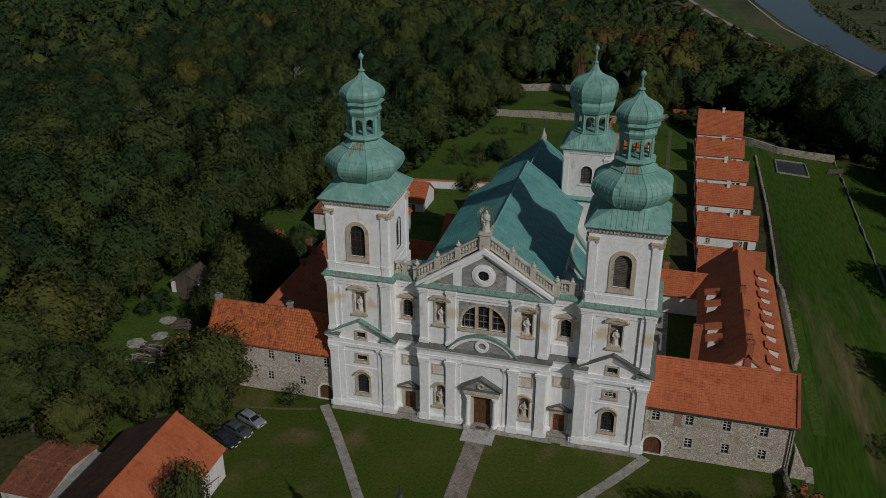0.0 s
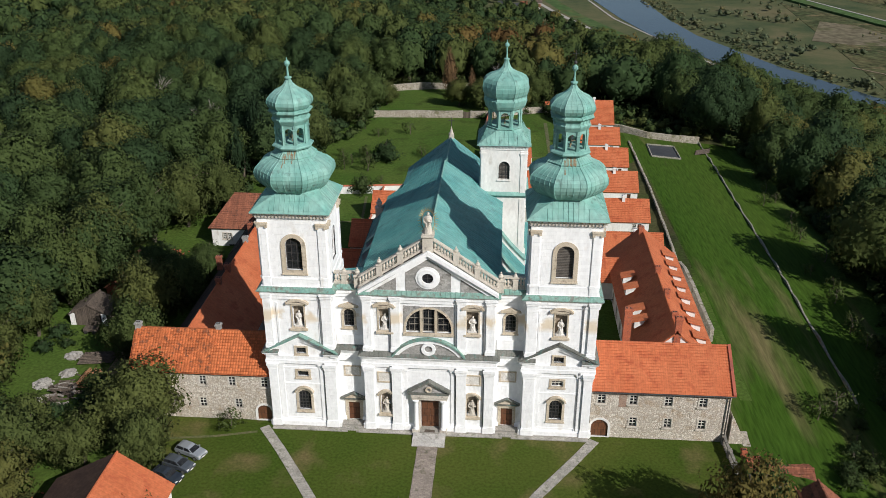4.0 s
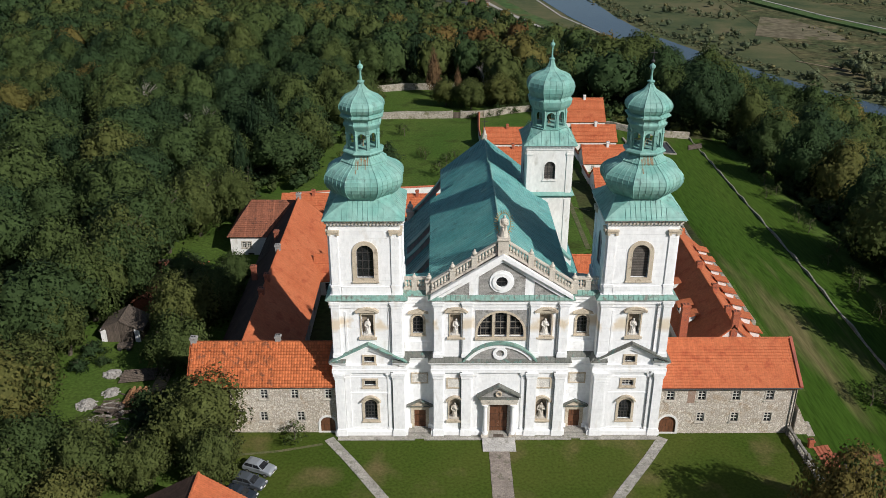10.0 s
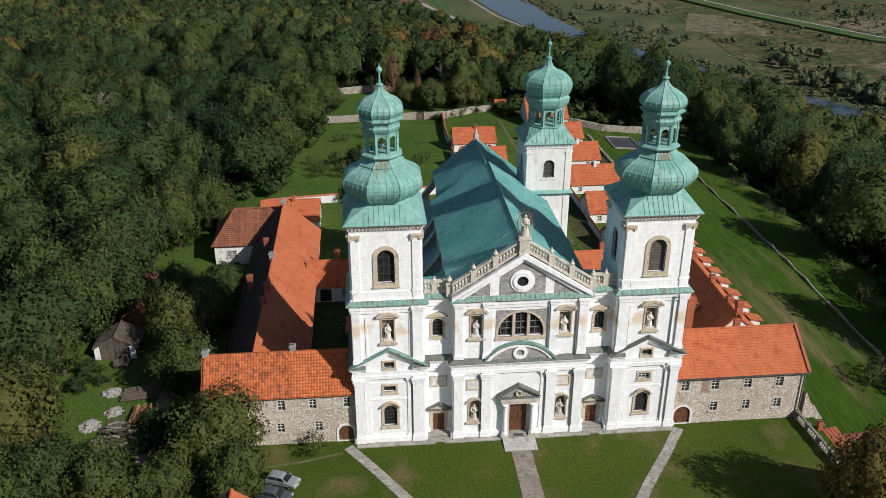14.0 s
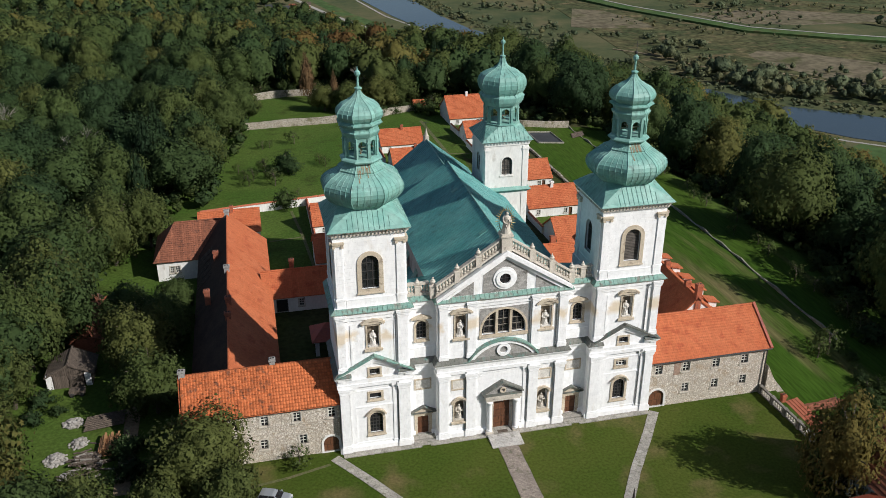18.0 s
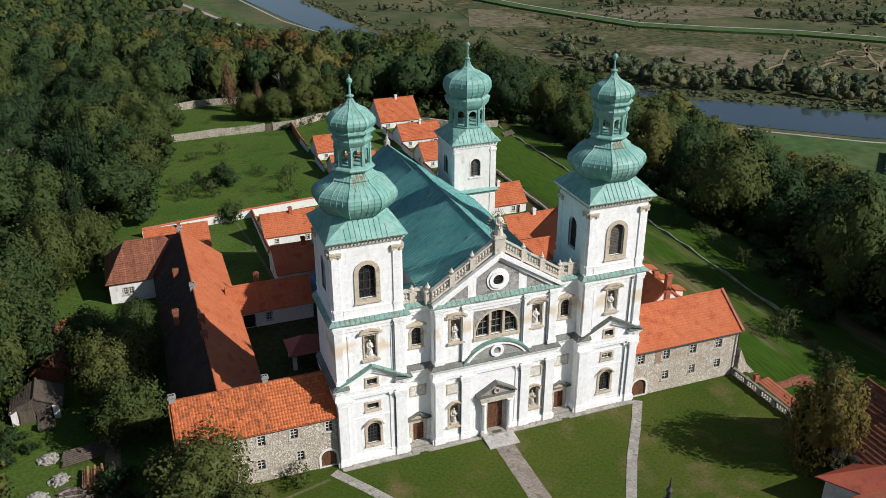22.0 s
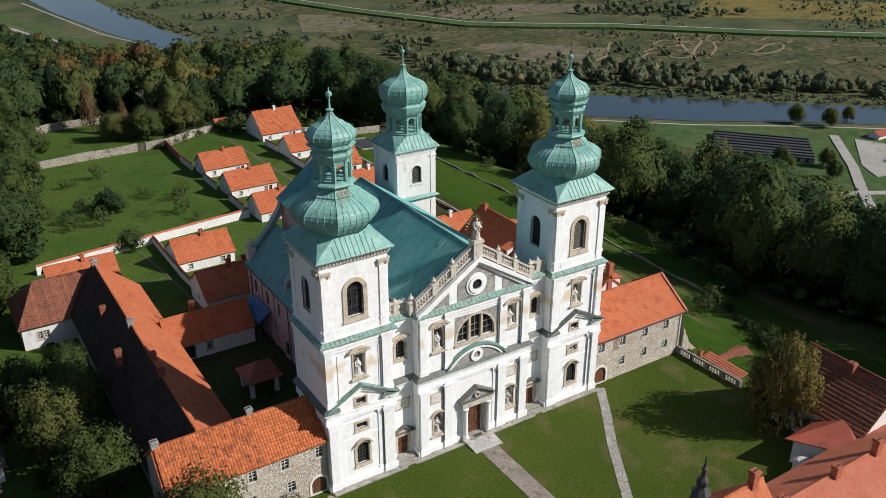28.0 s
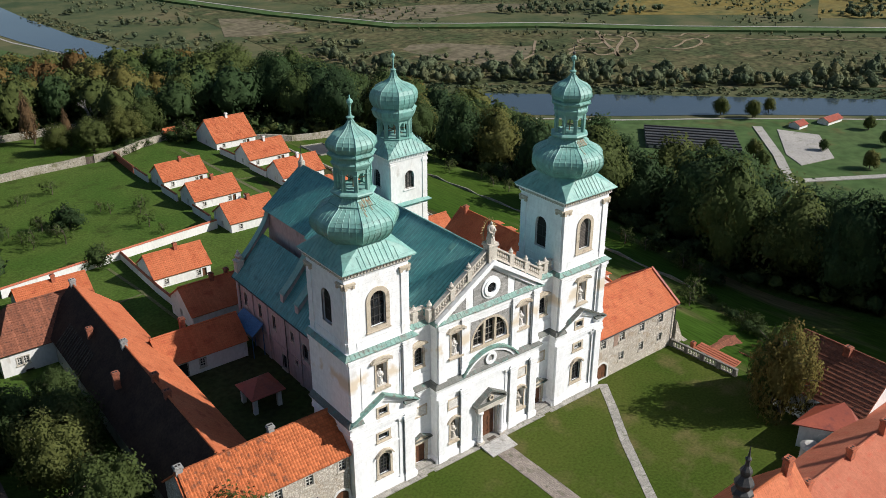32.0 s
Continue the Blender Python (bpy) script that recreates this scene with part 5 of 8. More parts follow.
ring(s, FRONT, arc(0.0, 7.05, 0.28, 0, 360, 10)[:-1], arc(0.0, 7.05, 0.45, 0, 360, 10)[:-1], -0.75, -0.55)
part("portal_crest", s, TRIM, portal)
for k in (-0.5, 0.5):
    s = Solid()
    FRONT.block(s, 0.1 + k * 1.2 - 0.59, 0.1 + k * 1.2 + 0.59, 0.4, 5.2, 0.3, 0.4)
    for v in (0.6, 1.7, 2.8, 4.0):
        FRONT.block(s, 0.1 + k * 1.2 - 0.42, 0.1 + k * 1.2 + 0.42, v, v + 0.75, 0.24, 0.32)
    part("door_leaf", s, OAK, portal, "brown panelled door leaf")
landing = thing("landing", (0, -2, 0), "grey flagged landing with steps at the church door", "steps", "", "structure")
part("paving", Solid().prism([(-2.1, -0.34, 0.3), (-2.1, -1.3, 0.3), (-2.1, -3.7, 0.1), (-2.1, -3.7, -0.2), (-2.1, -0.34, -0.2)], (4.4, 0, 0)), PALE_FLAGS, landing)
part("step", Solid().box(-1.2, 1.4, -1.2, 0.3, 0.2, 0.42), FLAGS, landing)
part("door_mat", Solid().box(-0.6, 0.8, -1.1, -0.5, 0.41, 0.44), OLD_WOOD, landing, "brown door mat")
apron = sweep(Solid(), PLAN[1:-1], [(0.2, -0.1), (1.25, -0.1), (1.25, 0.08), (0.2, 0.12)])
tagged(part("stone_apron", apron, FLAGS), "strip of grey stones along the church foot", "paving", "", "structure")

# pediment with balustrade
s = Solid()
FRONT.prism(s, [(-REC_IN, C2 - 0.2), (REC_IN, C2 - 0.2), (0, 27.0)], 0.05, 0.9)
part("pediment_wall", s, WHITE, church, "white triangular gable")
s = Solid()
FRONT.prism(s, [(-2.9, 21.6), (2.9, 21.6), (2.9, 24.15), (0, 26.1), (-2.9, 24.15)], 0.0, 0.06)
for k in (-1, 1):
    FRONT.prism(s, [(k * 4.1, 21.6), (k * 6.9, 21.6), (k * 4.1, 23.4)], 0.0, 0.06)
part("stone_field", s, GREY_STONE, church, "grey stone fields in the gable")
s = Solid()
for k in (-1, 1):
    FRONT.prism(s, [(k * 8.95, 21.15), (k * 8.95, 21.6), (0, 27.45), (0, 26.75)], -0.55, 0.06)
    FRONT.prism(s, [(k * 8.2, 21.3), (k * 7.6, 21.3), (0, 26.3), (0, 26.75)], -0.25, 0.06)
part("raking_cornice", s, WHITE, church)
s = Solid()
for r0, r1, w in ((0.72, 1.2, -0.25), (1.2, 1.55, -0.12)):
    ring(s, FRONT, arc(-0.05, 23.5, r0, 0, 360, 24)[:-1], arc(-0.05, 23.5, r1, 0, 360, 24)[:-1], w, 0.04)
ocu = part("oculus", s, WHITE, church, "round window in a moulded ring")
part("pane", FRONT.prism(Solid(), arc(-0.05, 23.5, 0.74, 0, 360, 20)[:-1], -0.02, 0.05), GLASS, ocu)
FRONT.block(s3 := Solid(), -0.08, -0.02, 22.8, 24.2, -0.07, -0.03)
FRONT.block(s3, -0.75, 0.65, 23.47, 23.53, -0.07, -0.03)
part("glazing_grid", s3, IRON, ocu)

BALUSTER = Solid().lathe([(0.15, 0.0), (0.15, 0.1), (0.08, 0.16), (0.15, 0.4), (0.16, 0.52), (0.07, 0.85), (0.13, 0.95), (0.15, 1.0), (0.15, 1.06)], 0, 0, 8).mesh("baluster")
BALUSTER.materials.append(PALE_STONE)


def balustrade(parent, a, b, count, rail=0.34, height=1.06, base=0.35, mat=PALE_STONE):
    """Sill, rail and single balusters between two points."""
    a, b = Vector(a), Vector(b)
    d = b - a
    flat = Vector((d.x, d.y, 0)).normalized()
    nrm = Vector((flat.y, -flat.x, 0))
    for nm, z0, z1 in (("balustrade_sill", 0, base), ("handrail", base + height, base + height + 0.24)):
        s = Solid()
        q = [a + nrm * rail + Vector((0, 0, z0)), b + nrm * rail + Vector((0, 0, z0)), b + nrm * rail + Vector((0, 0, z1)), a + nrm * rail + Vector((0, 0, z1))]
        s.prism(q, -nrm * rail * 2)
        part(nm, s, mat, parent)
    for i in range(count):
        p = a.lerp(b, (i + 0.5) / count)
        ob = new("baluster", BALUSTER)
        ob.parent = parent
        ob.matrix_parent_inverse = parent.matrix_basis.inverted() if parent.type == "EMPTY" else Matrix.Identity(4)
        ob.location = (p.x, p.y, p.z + base)
        ob.scale = (1.15, 1.15, height / 1.06)


URN = Solid().box(-0.42, 0.42, -0.42, 0.42, 0, 1.7).box(-0.5, 0.5, -0.5, 0.5, 1.7, 1.85).lathe([(0.2, 1.85), (0.14, 1.98), (0.34, 2.2), (0.38, 2.38), (0.2, 2.55), (0.24, 2.62), (0.1, 2.75), (0.13, 2.88), (0.03, 3.0)], 0, 0, 10).mesh("urn")
URN.materials.append(PALE_STONE)


def urn(parent, x, y, z, k=1.0):
    ob = part("urn", URN, None, parent, "stone urn on a pedestal")
    ob.location, ob.scale = (x, y, z), (k, k, k)
    return ob


gable_rail = thing("balustrade", (0, 0.4, 21), "pale stone balustrade with urns along the gable", "balustrade")
for sg in (-1, 1):
    balustrade(gable_rail, (sg * 8.9, 0.35, 21.75), (sg * 0.7, 0.35, 27.2), 21, 0.3, 1.05, 0.35)
    balustrade(gable_rail, (sg * 12.3, 1.6, 21.4), (sg * 9.5, 1.6, 21.4), 7, 0.3, 1.1, 0.55)
    for x, y, z, k in ((9.15, 0.9, 21.4, 0.95), (6.2, 0.35, 23.5, 0.85), (3.5, 0.35, 25.3, 0.85), (11.0, 1.6, 21.5, 0.8)):
        urn(gable_rail, sg * x, y, z, k)
part("apex_pedestal", Solid().box(-0.65, 0.65, -0.25, 0.95, 26.9, 29.2).box(-0.8, 0.8, -0.4, 1.1, 29.2, 29.4), PALE_STONE, gable_rail)


def figure(name, at, h, mat, label, arms=0.0):
    """A robed stone figure as one plain mesh."""
    x, y, z = at
    s = Solid()
    s.lathe([(0.25, 0), (0.23, 0.12), (0.19, 0.35), (0.16, 0.5), (0.19, 0.62), (0.2, 0.74), (0.15, 0.82), (0.06, 0.86), (0.05, 0.88)], 0, 0, 10)
    s.ball((0.02, -0.02, 0.935), 0.075, 1.1, 8, 6)
    for k in (-1, 1):
        s.tube((k * 0.17, 0, 0.78), (k * (0.2 + arms), -0.14, 0.58), 0.055, 6)
        s.tube((k * (0.2 + arms), -0.14, 0.58), (0.03 * k, -0.2, 0.66 if k > 0 else 0.5), 0.045, 6)
    s.tube((0.12, -0.16, 0.02), (-0.1, -0.15, 0.45), 0.06, 5)
    s.tube((-0.13, -0.12, 0.02), (0.1, -0.17, 0.55), 0.05, 5)
    s.box(-0.32, 0.32, -0.26, 0.26, -0.06, 0.02)
    s.v = [(x + a * h * 0.8, y + b * h * 0.9, z + (c + 0.06) * h * 0.95) for a, b, c in s.v]
    ob = part(name, s, mat, None, label, 0, False)
    return tagged(ob, label, "statue")


for i, (u, upper) in enumerate(NICHES):
    v, w, h = NICHE_UP if upper else NICHE_LOW
    # lower figures: beiger, darker stone that also carries their niche's shade
    st = figure("statue", (u, 0.42, v), h * 0.70, STATUE if upper else PALE_STONE, "pale carved stone figure standing in a wall niche", 0.02 * i)
    tagged(st, group="statues in the church front")
apex = figure("statue", (0, 0.35, 29.4), 2.9, PALE_STONE, "pale stone figure standing on the gable top")
halo = thing("halo", (0, 0.5, 31), "dull gilded ring of rays behind the gable statue", "ornament")
for i in range(30):
    a = 2 * math.pi * i / 30
    if -2.0 < a - 2 * math.pi * (a > math.pi) < -1.15:
        continue
    ca, sa = math.cos(a), math.sin(a)
    part("ray", Solid().tube((0.78 * ca, 0.75, 31.0 + 1.4 * sa), ((1.2 + 0.12 * (i % 2)) * ca, 0.75, 31.0 + (1.8 + 0.15 * (i % 2)) * sa), 0.055, 4, 0.03), GILT, halo)
part("halo_ring", Solid().add(*(lambda n: ([(0.78 * (1 + 0.1 * (j % 2)) * math.cos(2 * math.pi * i / n), 0.72 + 0.06 * (j // 2), 31.0 + 1.4 * (1 + 0.06 * (j % 2)) * math.sin(2 * math.pi * i / n)) for i in range(n) for j in range(4)],
     [((i * 4 + a), (i * 4 + b), ((i + 1) % n * 4 + b), ((i + 1) % n * 4 + a)) for i in range(n) for a, b in ((0, 1), (1, 3), (3, 2), (2, 0))]))(24)), GILT, halo)
part("halo_stay", Solid().tube((0, 0.7, 29.3), (0, 0.75, 32.2), 0.05, 5), IRON, halo)


# ---- nave, chancel, aisles ----
def copper_slope(parent, p0, p1, q1, q0, seam=0.62, thick=0.18, mat=COPPER_ROOF, label=""):
    """A sheet-copper slope from eaves p0-p1 to ridge q0-q1 with standing seams."""
    p0, p1, q1, q0 = map(Vector, (p0, p1, q1, q0))
    nrm = (p1 - p0).cross(q0 - p0).normalized()
    if nrm.z < 0:
        nrm = -nrm
    s = Solid().prism([p0, p1, q1, q0], -nrm * thick)
    roof = part("roof_slope", s, mat, parent, label)
    n = max(2, int((p1 - p0).length / seam))
    for i in range(n + 1):
        f = i / n
        part("standing_seam", Solid().tube(p0.lerp(p1, f) + nrm * 0.02, q0.lerp(q1, f) + nrm * 0.02, 0.035, 4), mat, roof)
    return roof


s = Solid()
s.box(-8.6, 8.6, 2.2, 31, 0, 21.7)
s.prism([(-8.6, 31, 21.7), (8.6, 31, 21.7), (0, 31, 27.7)], (0, -0.6, 0))
part("nave_wall", s, GREY_PLASTER, church)
for sg in (-1, 1):
    copper_slope(church, (sg * 9.2, 0.95, 21.7), (sg * 9.2, 31.3, 21.7), (0, 31.3, 28.05), (0, 0.95, 28.05), 0.6, 0.2, COPPER_ROOF, "teal copper nave roof with standing seams")
for y, f in ((6.2, 0.86), (21.5, 0.86)):
    s = Solid().add([Vector((-9.2 * (1 - f), y, 21.7 + 6.35 * f)) + Vector(v) for v in ((0.35, -0.35, 0.36), (0.35, 0.35, 0.36), (-0.45, 0.35, -0.16), (-0.45, -0.35, -0.16), (0.35, -0.35, -0.1), (0.35, 0.35, -0.1), (-0.45, 0.35, -0.6), (-0.45, -0.35, -0.6))],
                    [(0, 1, 2, 3), (7, 6, 5, 4), (0, 4, 5, 1), (1, 5, 6, 2), (2, 6, 7, 3), (3, 7, 4, 0)])
    part("roof_hatch", s, COPPER, church, "small copper roof hatch")
part("ridge_cap", Solid().tube((0, 0.95, 28.08), (0, 31.3, 28.08), 0.12, 6), COPPER, church)
s = Solid().box(-7.0, 7.0, 30.4, 47.4, 0, 20.6)
s.prism([(-7.0, 47.4, 20.6), (7.0, 47.4, 20.6), (0, 47.4, 26.3)], (0, -0.6, 0))
part("chancel_wall", s, PINK_PLASTER, church, "pinkish plastered chancel")
for sg in (-1, 1):
    copper_slope(church, (sg * 7.6, 31.2, 20.6), (sg * 7.6, 47.8, 20.6), (0, 47.8, 26.65), (0, 31.2, 26.65), 0.6, 0.2, COPPER_ROOF, "teal copper chancel roof")
part("ridge_cap", Solid().tube((0, 31.2, 26.68), (0, 47.8, 26.68), 0.1, 6), COPPER, church)
s = Solid().box(-0.45, 0.45, 47.1, 47.9, 26.3, 27.3).lathe([(0.36, 27.3), (0.3, 27.5), (0.12, 28.2), (0.03, 28.6)], 0, 47.5, 8)
part("roof_pinnacle", s, PALE_STONE, church, "small stone pinnacle with an iron cross")
part("cross", Solid().tube((0, 47.5, 28.5), (0, 47.5, 30.2), 0.05, 5).tube((-0.5, 47.5, 29.6), (0.5, 47.5, 29.6), 0.045, 5), IRON, church)
for sg in (-1, 1):
    side = Face((sg * 13.6, 8.7, 0), (0, 1, 0), (-sg, 0, 0))
    wins = [(30.6, 6.3, 0.9, 2.3, False), (35.6, 6.3, 0.9, 2.3, False), (26.0, 6.3, 0.9, 2.3, False), (16.5, 5.4, 1.6, 2.6, True), (20.3, 6.8, 0.9, 1.5, False), (10.0, 5.4, 1.6, 2.6, True), (19.5, 3.2, 0.8, 1.0, False), (23.5, 0.2, 1.4, 2.6, False), (5.0, 6.3, 0.9, 2.0, False)]
    s = Solid()
    wall(s, side, 0, 38.6, 0, 10.4, 0.6, wins)
    s.box(*sorted((sg * 7.1, sg * 13.6)), 46.7, 47.3, 0, 10.4)
    part("aisle_wall", s, PINK_PLASTER, church, "pinkish plastered side wall")
    for u, v, w, h, ar in wins:
        window(church, side, u, v, w, h, ar, 0.18, 0.05, PALE_STONE, GLASS, (1, 2), IRON)
    for u in (8.0, 13.3, 18.2, 28.2, 33.2, 38.1):
        s = Solid()
        side.block(s, u - 0.4, u + 0.4, 0, 9.9, -0.18, 0.02)
        part("aisle_pilaster", s, PINK_PLASTER, church)
    s = Solid()
    side.block(s, 0, 38.4, 3.9, 4.15, -0.1, 0.02)
    part("aisle_string", s, PINK_PLASTER, church)
    for u in (22.0, 37.2):
        part("downpipe", Solid().tube(side.at(u, 0.2, -0.2), side.at(u, 10.2, -0.2), 0.08, 6), IRON, church)
    path = [(sg * 13.6, 47.3), (sg * 13.6, 8.8)] if sg < 0 else [(sg * 13.6, 8.8), (sg * 13.6, 47.3)]
    part("aisle_cornice", sweep(Solid(), path, [(0, 9.8), (0.15, 9.85), (0.3, 10.15), (0.5, 10.3), (0.5, 10.45), (0, 10.45)]), PINK_PLASTER, church)
    copper_slope(church, (sg * 14.25, 8.6, 10.5), (sg * 14.25, 47.5, 10.5), (sg * 8.5, 47.5, 16.9), (sg * 8.5, 8.6, 16.9), 0.62, 0.2, COPPER_ROOF, "teal copper aisle roof")
    part("gutter", Solid().tube((sg * 14.3, 8.7, 10.45), (sg * 14.3, 47.5, 10.45), 0.1, 6), IRON, church)

    def scroll(y, x_out, x_in, z_out, z_in, deep=0.9):
        """A concave scroll wall with a copper coping."""
        pts = []
        for i in range(13):
            f = i / 12
            pts.append((x_out + (x_in - x_out) * f, z_out + (z_in - z_out) * (0.72 * f + 0.28 * (1 - math.sqrt(max(0, 1 - f * f))))))
        low_in, low_out = 10.5 + (14.25 - x_in) * 1.11, 10.5 + (14.25 - x_out) * 1.11
        s = Solid().prism([(sg * x, y, z) for x, z in pts] + [(sg * x_in, y, low_in - 0.3), (sg * x_out, y, low_out - 0.3)], (0, deep, 0))
        sc = part("scroll_wall", s, PLASTER if sg > 0 else PINK_PLASTER, church, "curved baroque scroll wall with copper coping")
        s = Solid()
        for (xa, za), (xb, zb) in zip(pts, pts[1:]):
            s.prism([(sg * xa, y - 0.25, za), (sg * xb, y - 0.25, zb), (sg * xb, y - 0.25, zb + 0.2), (sg * xa, y - 0.25, za + 0.2)], (0, deep + 0.5, 0))
        part("coping", s, COPPER, sc)

    scroll(46.6, 12.6, 7.2, 13.2, 20.4, 0.7)
    for y in (13.5, 19.5, 27.6, 32.0):
        scroll(y, 13.1, 8.5, 13.0, 18.9)
    urn(church, sg * 13.0, 47.0, 10.6, 1.5)
    s = Solid().lathe([(0.7, -0.4), (0.75, 0.0), (0.7, 0.4)], 0, 0, 12)
    s.v = [(sg * 12.2 + a, 47.0 + c, 13.0 + b) for a, b, c in s.v]
    part("volute", s, PALE_STONE, church, "carved stone volute")
# low links behind the towers
for sg in (-1, 1):
    s = Solid().prism([(sg * 8.6, 2.0, 21.2), (sg * 12.6, 2.0, 20.9), (sg * 12.6, 8.8, 20.0), (sg * 8.6, 8.8, 20.4)], (0, 0, -0.2))
    s.box(*sorted((sg * 8.6, sg * 12.6)), 8.3, 8.8, 0, 20.0)
    part("tower_back_roof", s, COPPER_ROOF, church)

# rear bell tower
bcx, bcy, bh = 9.15, 33.7, 3.55
sides = [Face((bcx, bcy - bh, 0), (1, 0, 0), (0, 1, 0)), Face((bcx + bh, bcy, 0), (0, 1, 0), (-1, 0, 0)), Face((bcx, bcy + bh, 0), (-1, 0, 0), (0, -1, 0)), Face((bcx - bh, bcy, 0), (0, -1, 0), (1, 0, 0))]
s = Solid()
for i, fa in enumerate(sides):
    hw = bh if i in (0, 2) else bh - 0.5
    wall(s, fa, -hw, hw, 23.2, 30.9, 0.5, [(0.1, 25.6, 1.7, 2.9, True)])
s.box(bcx - bh, bcx + bh, bcy - bh, bcy + bh, 0, 23.2)
part("bell_tower_wall", s, PLASTER, church, "white plastered rear bell tower")
for i, fa in enumerate(sides):
    window(church, fa, 0.1, 25.6, 1.7, 2.9, True, 0.18, 0.05, PLASTER, LOUVRE if i == 0 else GLASS, (2, 3), IRON, 0.3)
    s = Solid()
    for e in (-1, 1):
        u = e * (bh - 0.5)
        fa.block(s, u - 0.42, u + 0.42, 23.4, 30.2, -0.1, 0.05)
        fa.block(s, u - 0.52, u + 0.52, 29.6, 29.9, -0.18, 0.05)
        fa.block(s, u - 0.42, u + 0.42, 4, 22.4, -0.1, 0.05)
    part("corner_strip", s, PLASTER, church)
    for j in range(15):
        u = -bh + 0.1 + j * (2 * bh - 0.2) / 14
        part("dentil", fa.block(Solid(), u - 0.1, u + 0.1, 30.75, 31.0, -0.3, 0.0), PLASTER, church)
sq = [(bcx - bh, bcy - bh), (bcx + bh, bcy - bh), (bcx + bh, bcy + bh), (bcx - bh, bcy + bh)]
part("eaves_cornice", sweep(Solid(), sq, [(-0.4, 30.4), (0.12, 30.4), (0.15, 31.0), (0.4, 31.05), (0.45, 31.2), (-0.4, 31.2)], True), PLASTER, church)
part("string_course", sweep(Solid(), sq, [(0, 22.6), (0.3, 22.8), (0.3, 22.95), (0.55, 23.05), (0.55, 23.1), (0.0, 23.5)], True), COPPER, church)
s = Solid()
rows = []
for z, k, o in ((31.2, 4.15, 0.0), (31.26, 4.13, 0.0), (31.7, 3.7, 0.1), (32.4, 3.2, 0.4), (33.2, 2.75, 1.0)):
    c = k * (1 - o * (1 - math.tan(math.pi / 8)))
    rows.append([(bcx + p[0], bcy + p[1], z) for p in ((k, -c), (k, c), (c, k), (-c, k), (-k, c), (-k, -c), (-c, -k), (c, -k))])
s.add([q for r in rows for q in r], [(j * 8 + i, j * 8 + (i + 1) % 8, (j + 1) * 8 + (i + 1) % 8, (j + 1) * 8 + i) for j in range(len(rows) - 1) for i in range(8)] + [tuple(range(8))[::-1], tuple(range(32, 40))])
tower_roof = part("tower_roof", s, COPPER, church, "pale green copper tower roof")
for sd in range(4):
    rot = Matrix.Rotation(sd * math.pi / 2, 4, "Z")
    for j in range(-5, 6):
        x, prev = j * 0.68, None
        s = Solid()
        for z, k in ((31.26, 4.13), (31.7, 3.7), (32.4, 3.2), (33.2, 2.75)):
            if abs(x) > k:
                break
            p = rot @ Vector((x, -k - 0.02, z + 0.02))
            p = Vector((bcx + p.x, bcy + p.y, p.z))
            if prev is not None:
                s.tube(prev, p, 0.035, 4)
            prev = p
        if s.f:
            part("standing_seam", s, COPPER, tower_roof)
B_DOME = [(2.2, 33.0), (2.45, 33.1), (2.45, 33.3), (2.2, 33.35)]
B_CAP = [(2.5, 36.2), (2.8, 36.4), (3.1, 36.9), (3.25, 37.55), (3.25, 37.7), (2.9, 38.05), (3.2, 38.5), (3.42, 39.1), (3.48, 39.7), (3.35, 40.3), (3.0, 40.85), (2.3, 41.3), (1.5, 41.65), (0.95, 42.0), (0.6, 42.4), (0.4, 42.9), (0.28, 43.4)]
helmet(bcx, bcy, B_DOME, (33.3, 36.3, 2.42), B_CAP, (43.2, 46.4), 2.4, [(2.2, 33.2), (2.75, 33.3), (2.75, 33.45), (2.2, 33.5)])


# ---- houses ----
def tiled_slope(parent, p0, p1, q1, q0, mat, course=0.42, thick=0.16, label=""):
    """A tiled slope from eaves p0-p1 to ridge q0-q1, laid in lapped courses."""
    p0, p1, q1, q0 = map(Vector, (p0, p1, q1, q0))
    nrm = (p1 - p0).cross(q0 - p0).normalized()
    if nrm.z < 0:
        nrm = -nrm
    n = max(3, int(((q0 + q1) / 2 - (p0 + p1) / 2).length / course))
    s = Solid()
    left, right = [p0 - nrm * thick], [p1 - nrm * thick]
    for i in range(n):
        a, b = i / n, (i + 1) / n
        sag = 0.012 * math.sin(i * 1.7)
        left += [p0.lerp(q0, a) + nrm * (0.07 + sag), p0.lerp(q0, b)]
        right += [p1.lerp(q1, a) + nrm * (0.07 - sag), p1.lerp(q1, b)]
    left.append(q0 - nrm * thick)
    right.append(q1 - nrm * thick)
    k = len(left)
    s.add(left + right, [(i, (i + 1) % k, k + (i + 1) % k, k + i) for i in range(k)] + [tuple(range(k))[::-1], tuple(range(k, 2 * k))])
    return part("roof_slope", s, mat, parent, label)


def ridge_tiles(parent, a, b, mat, r=0.17):
    a, b = Vector(a), Vector(b)
    n = max(2, int((b - a).length / 0.45))
    s = Solid()
    for i in range(n):
        s.tube(a.lerp(b, i / n), a.lerp(b, (i + 1.05) / n), r * 1.08, 6, r * 0.92)
    return part("ridge_tiles", s, mat, parent)


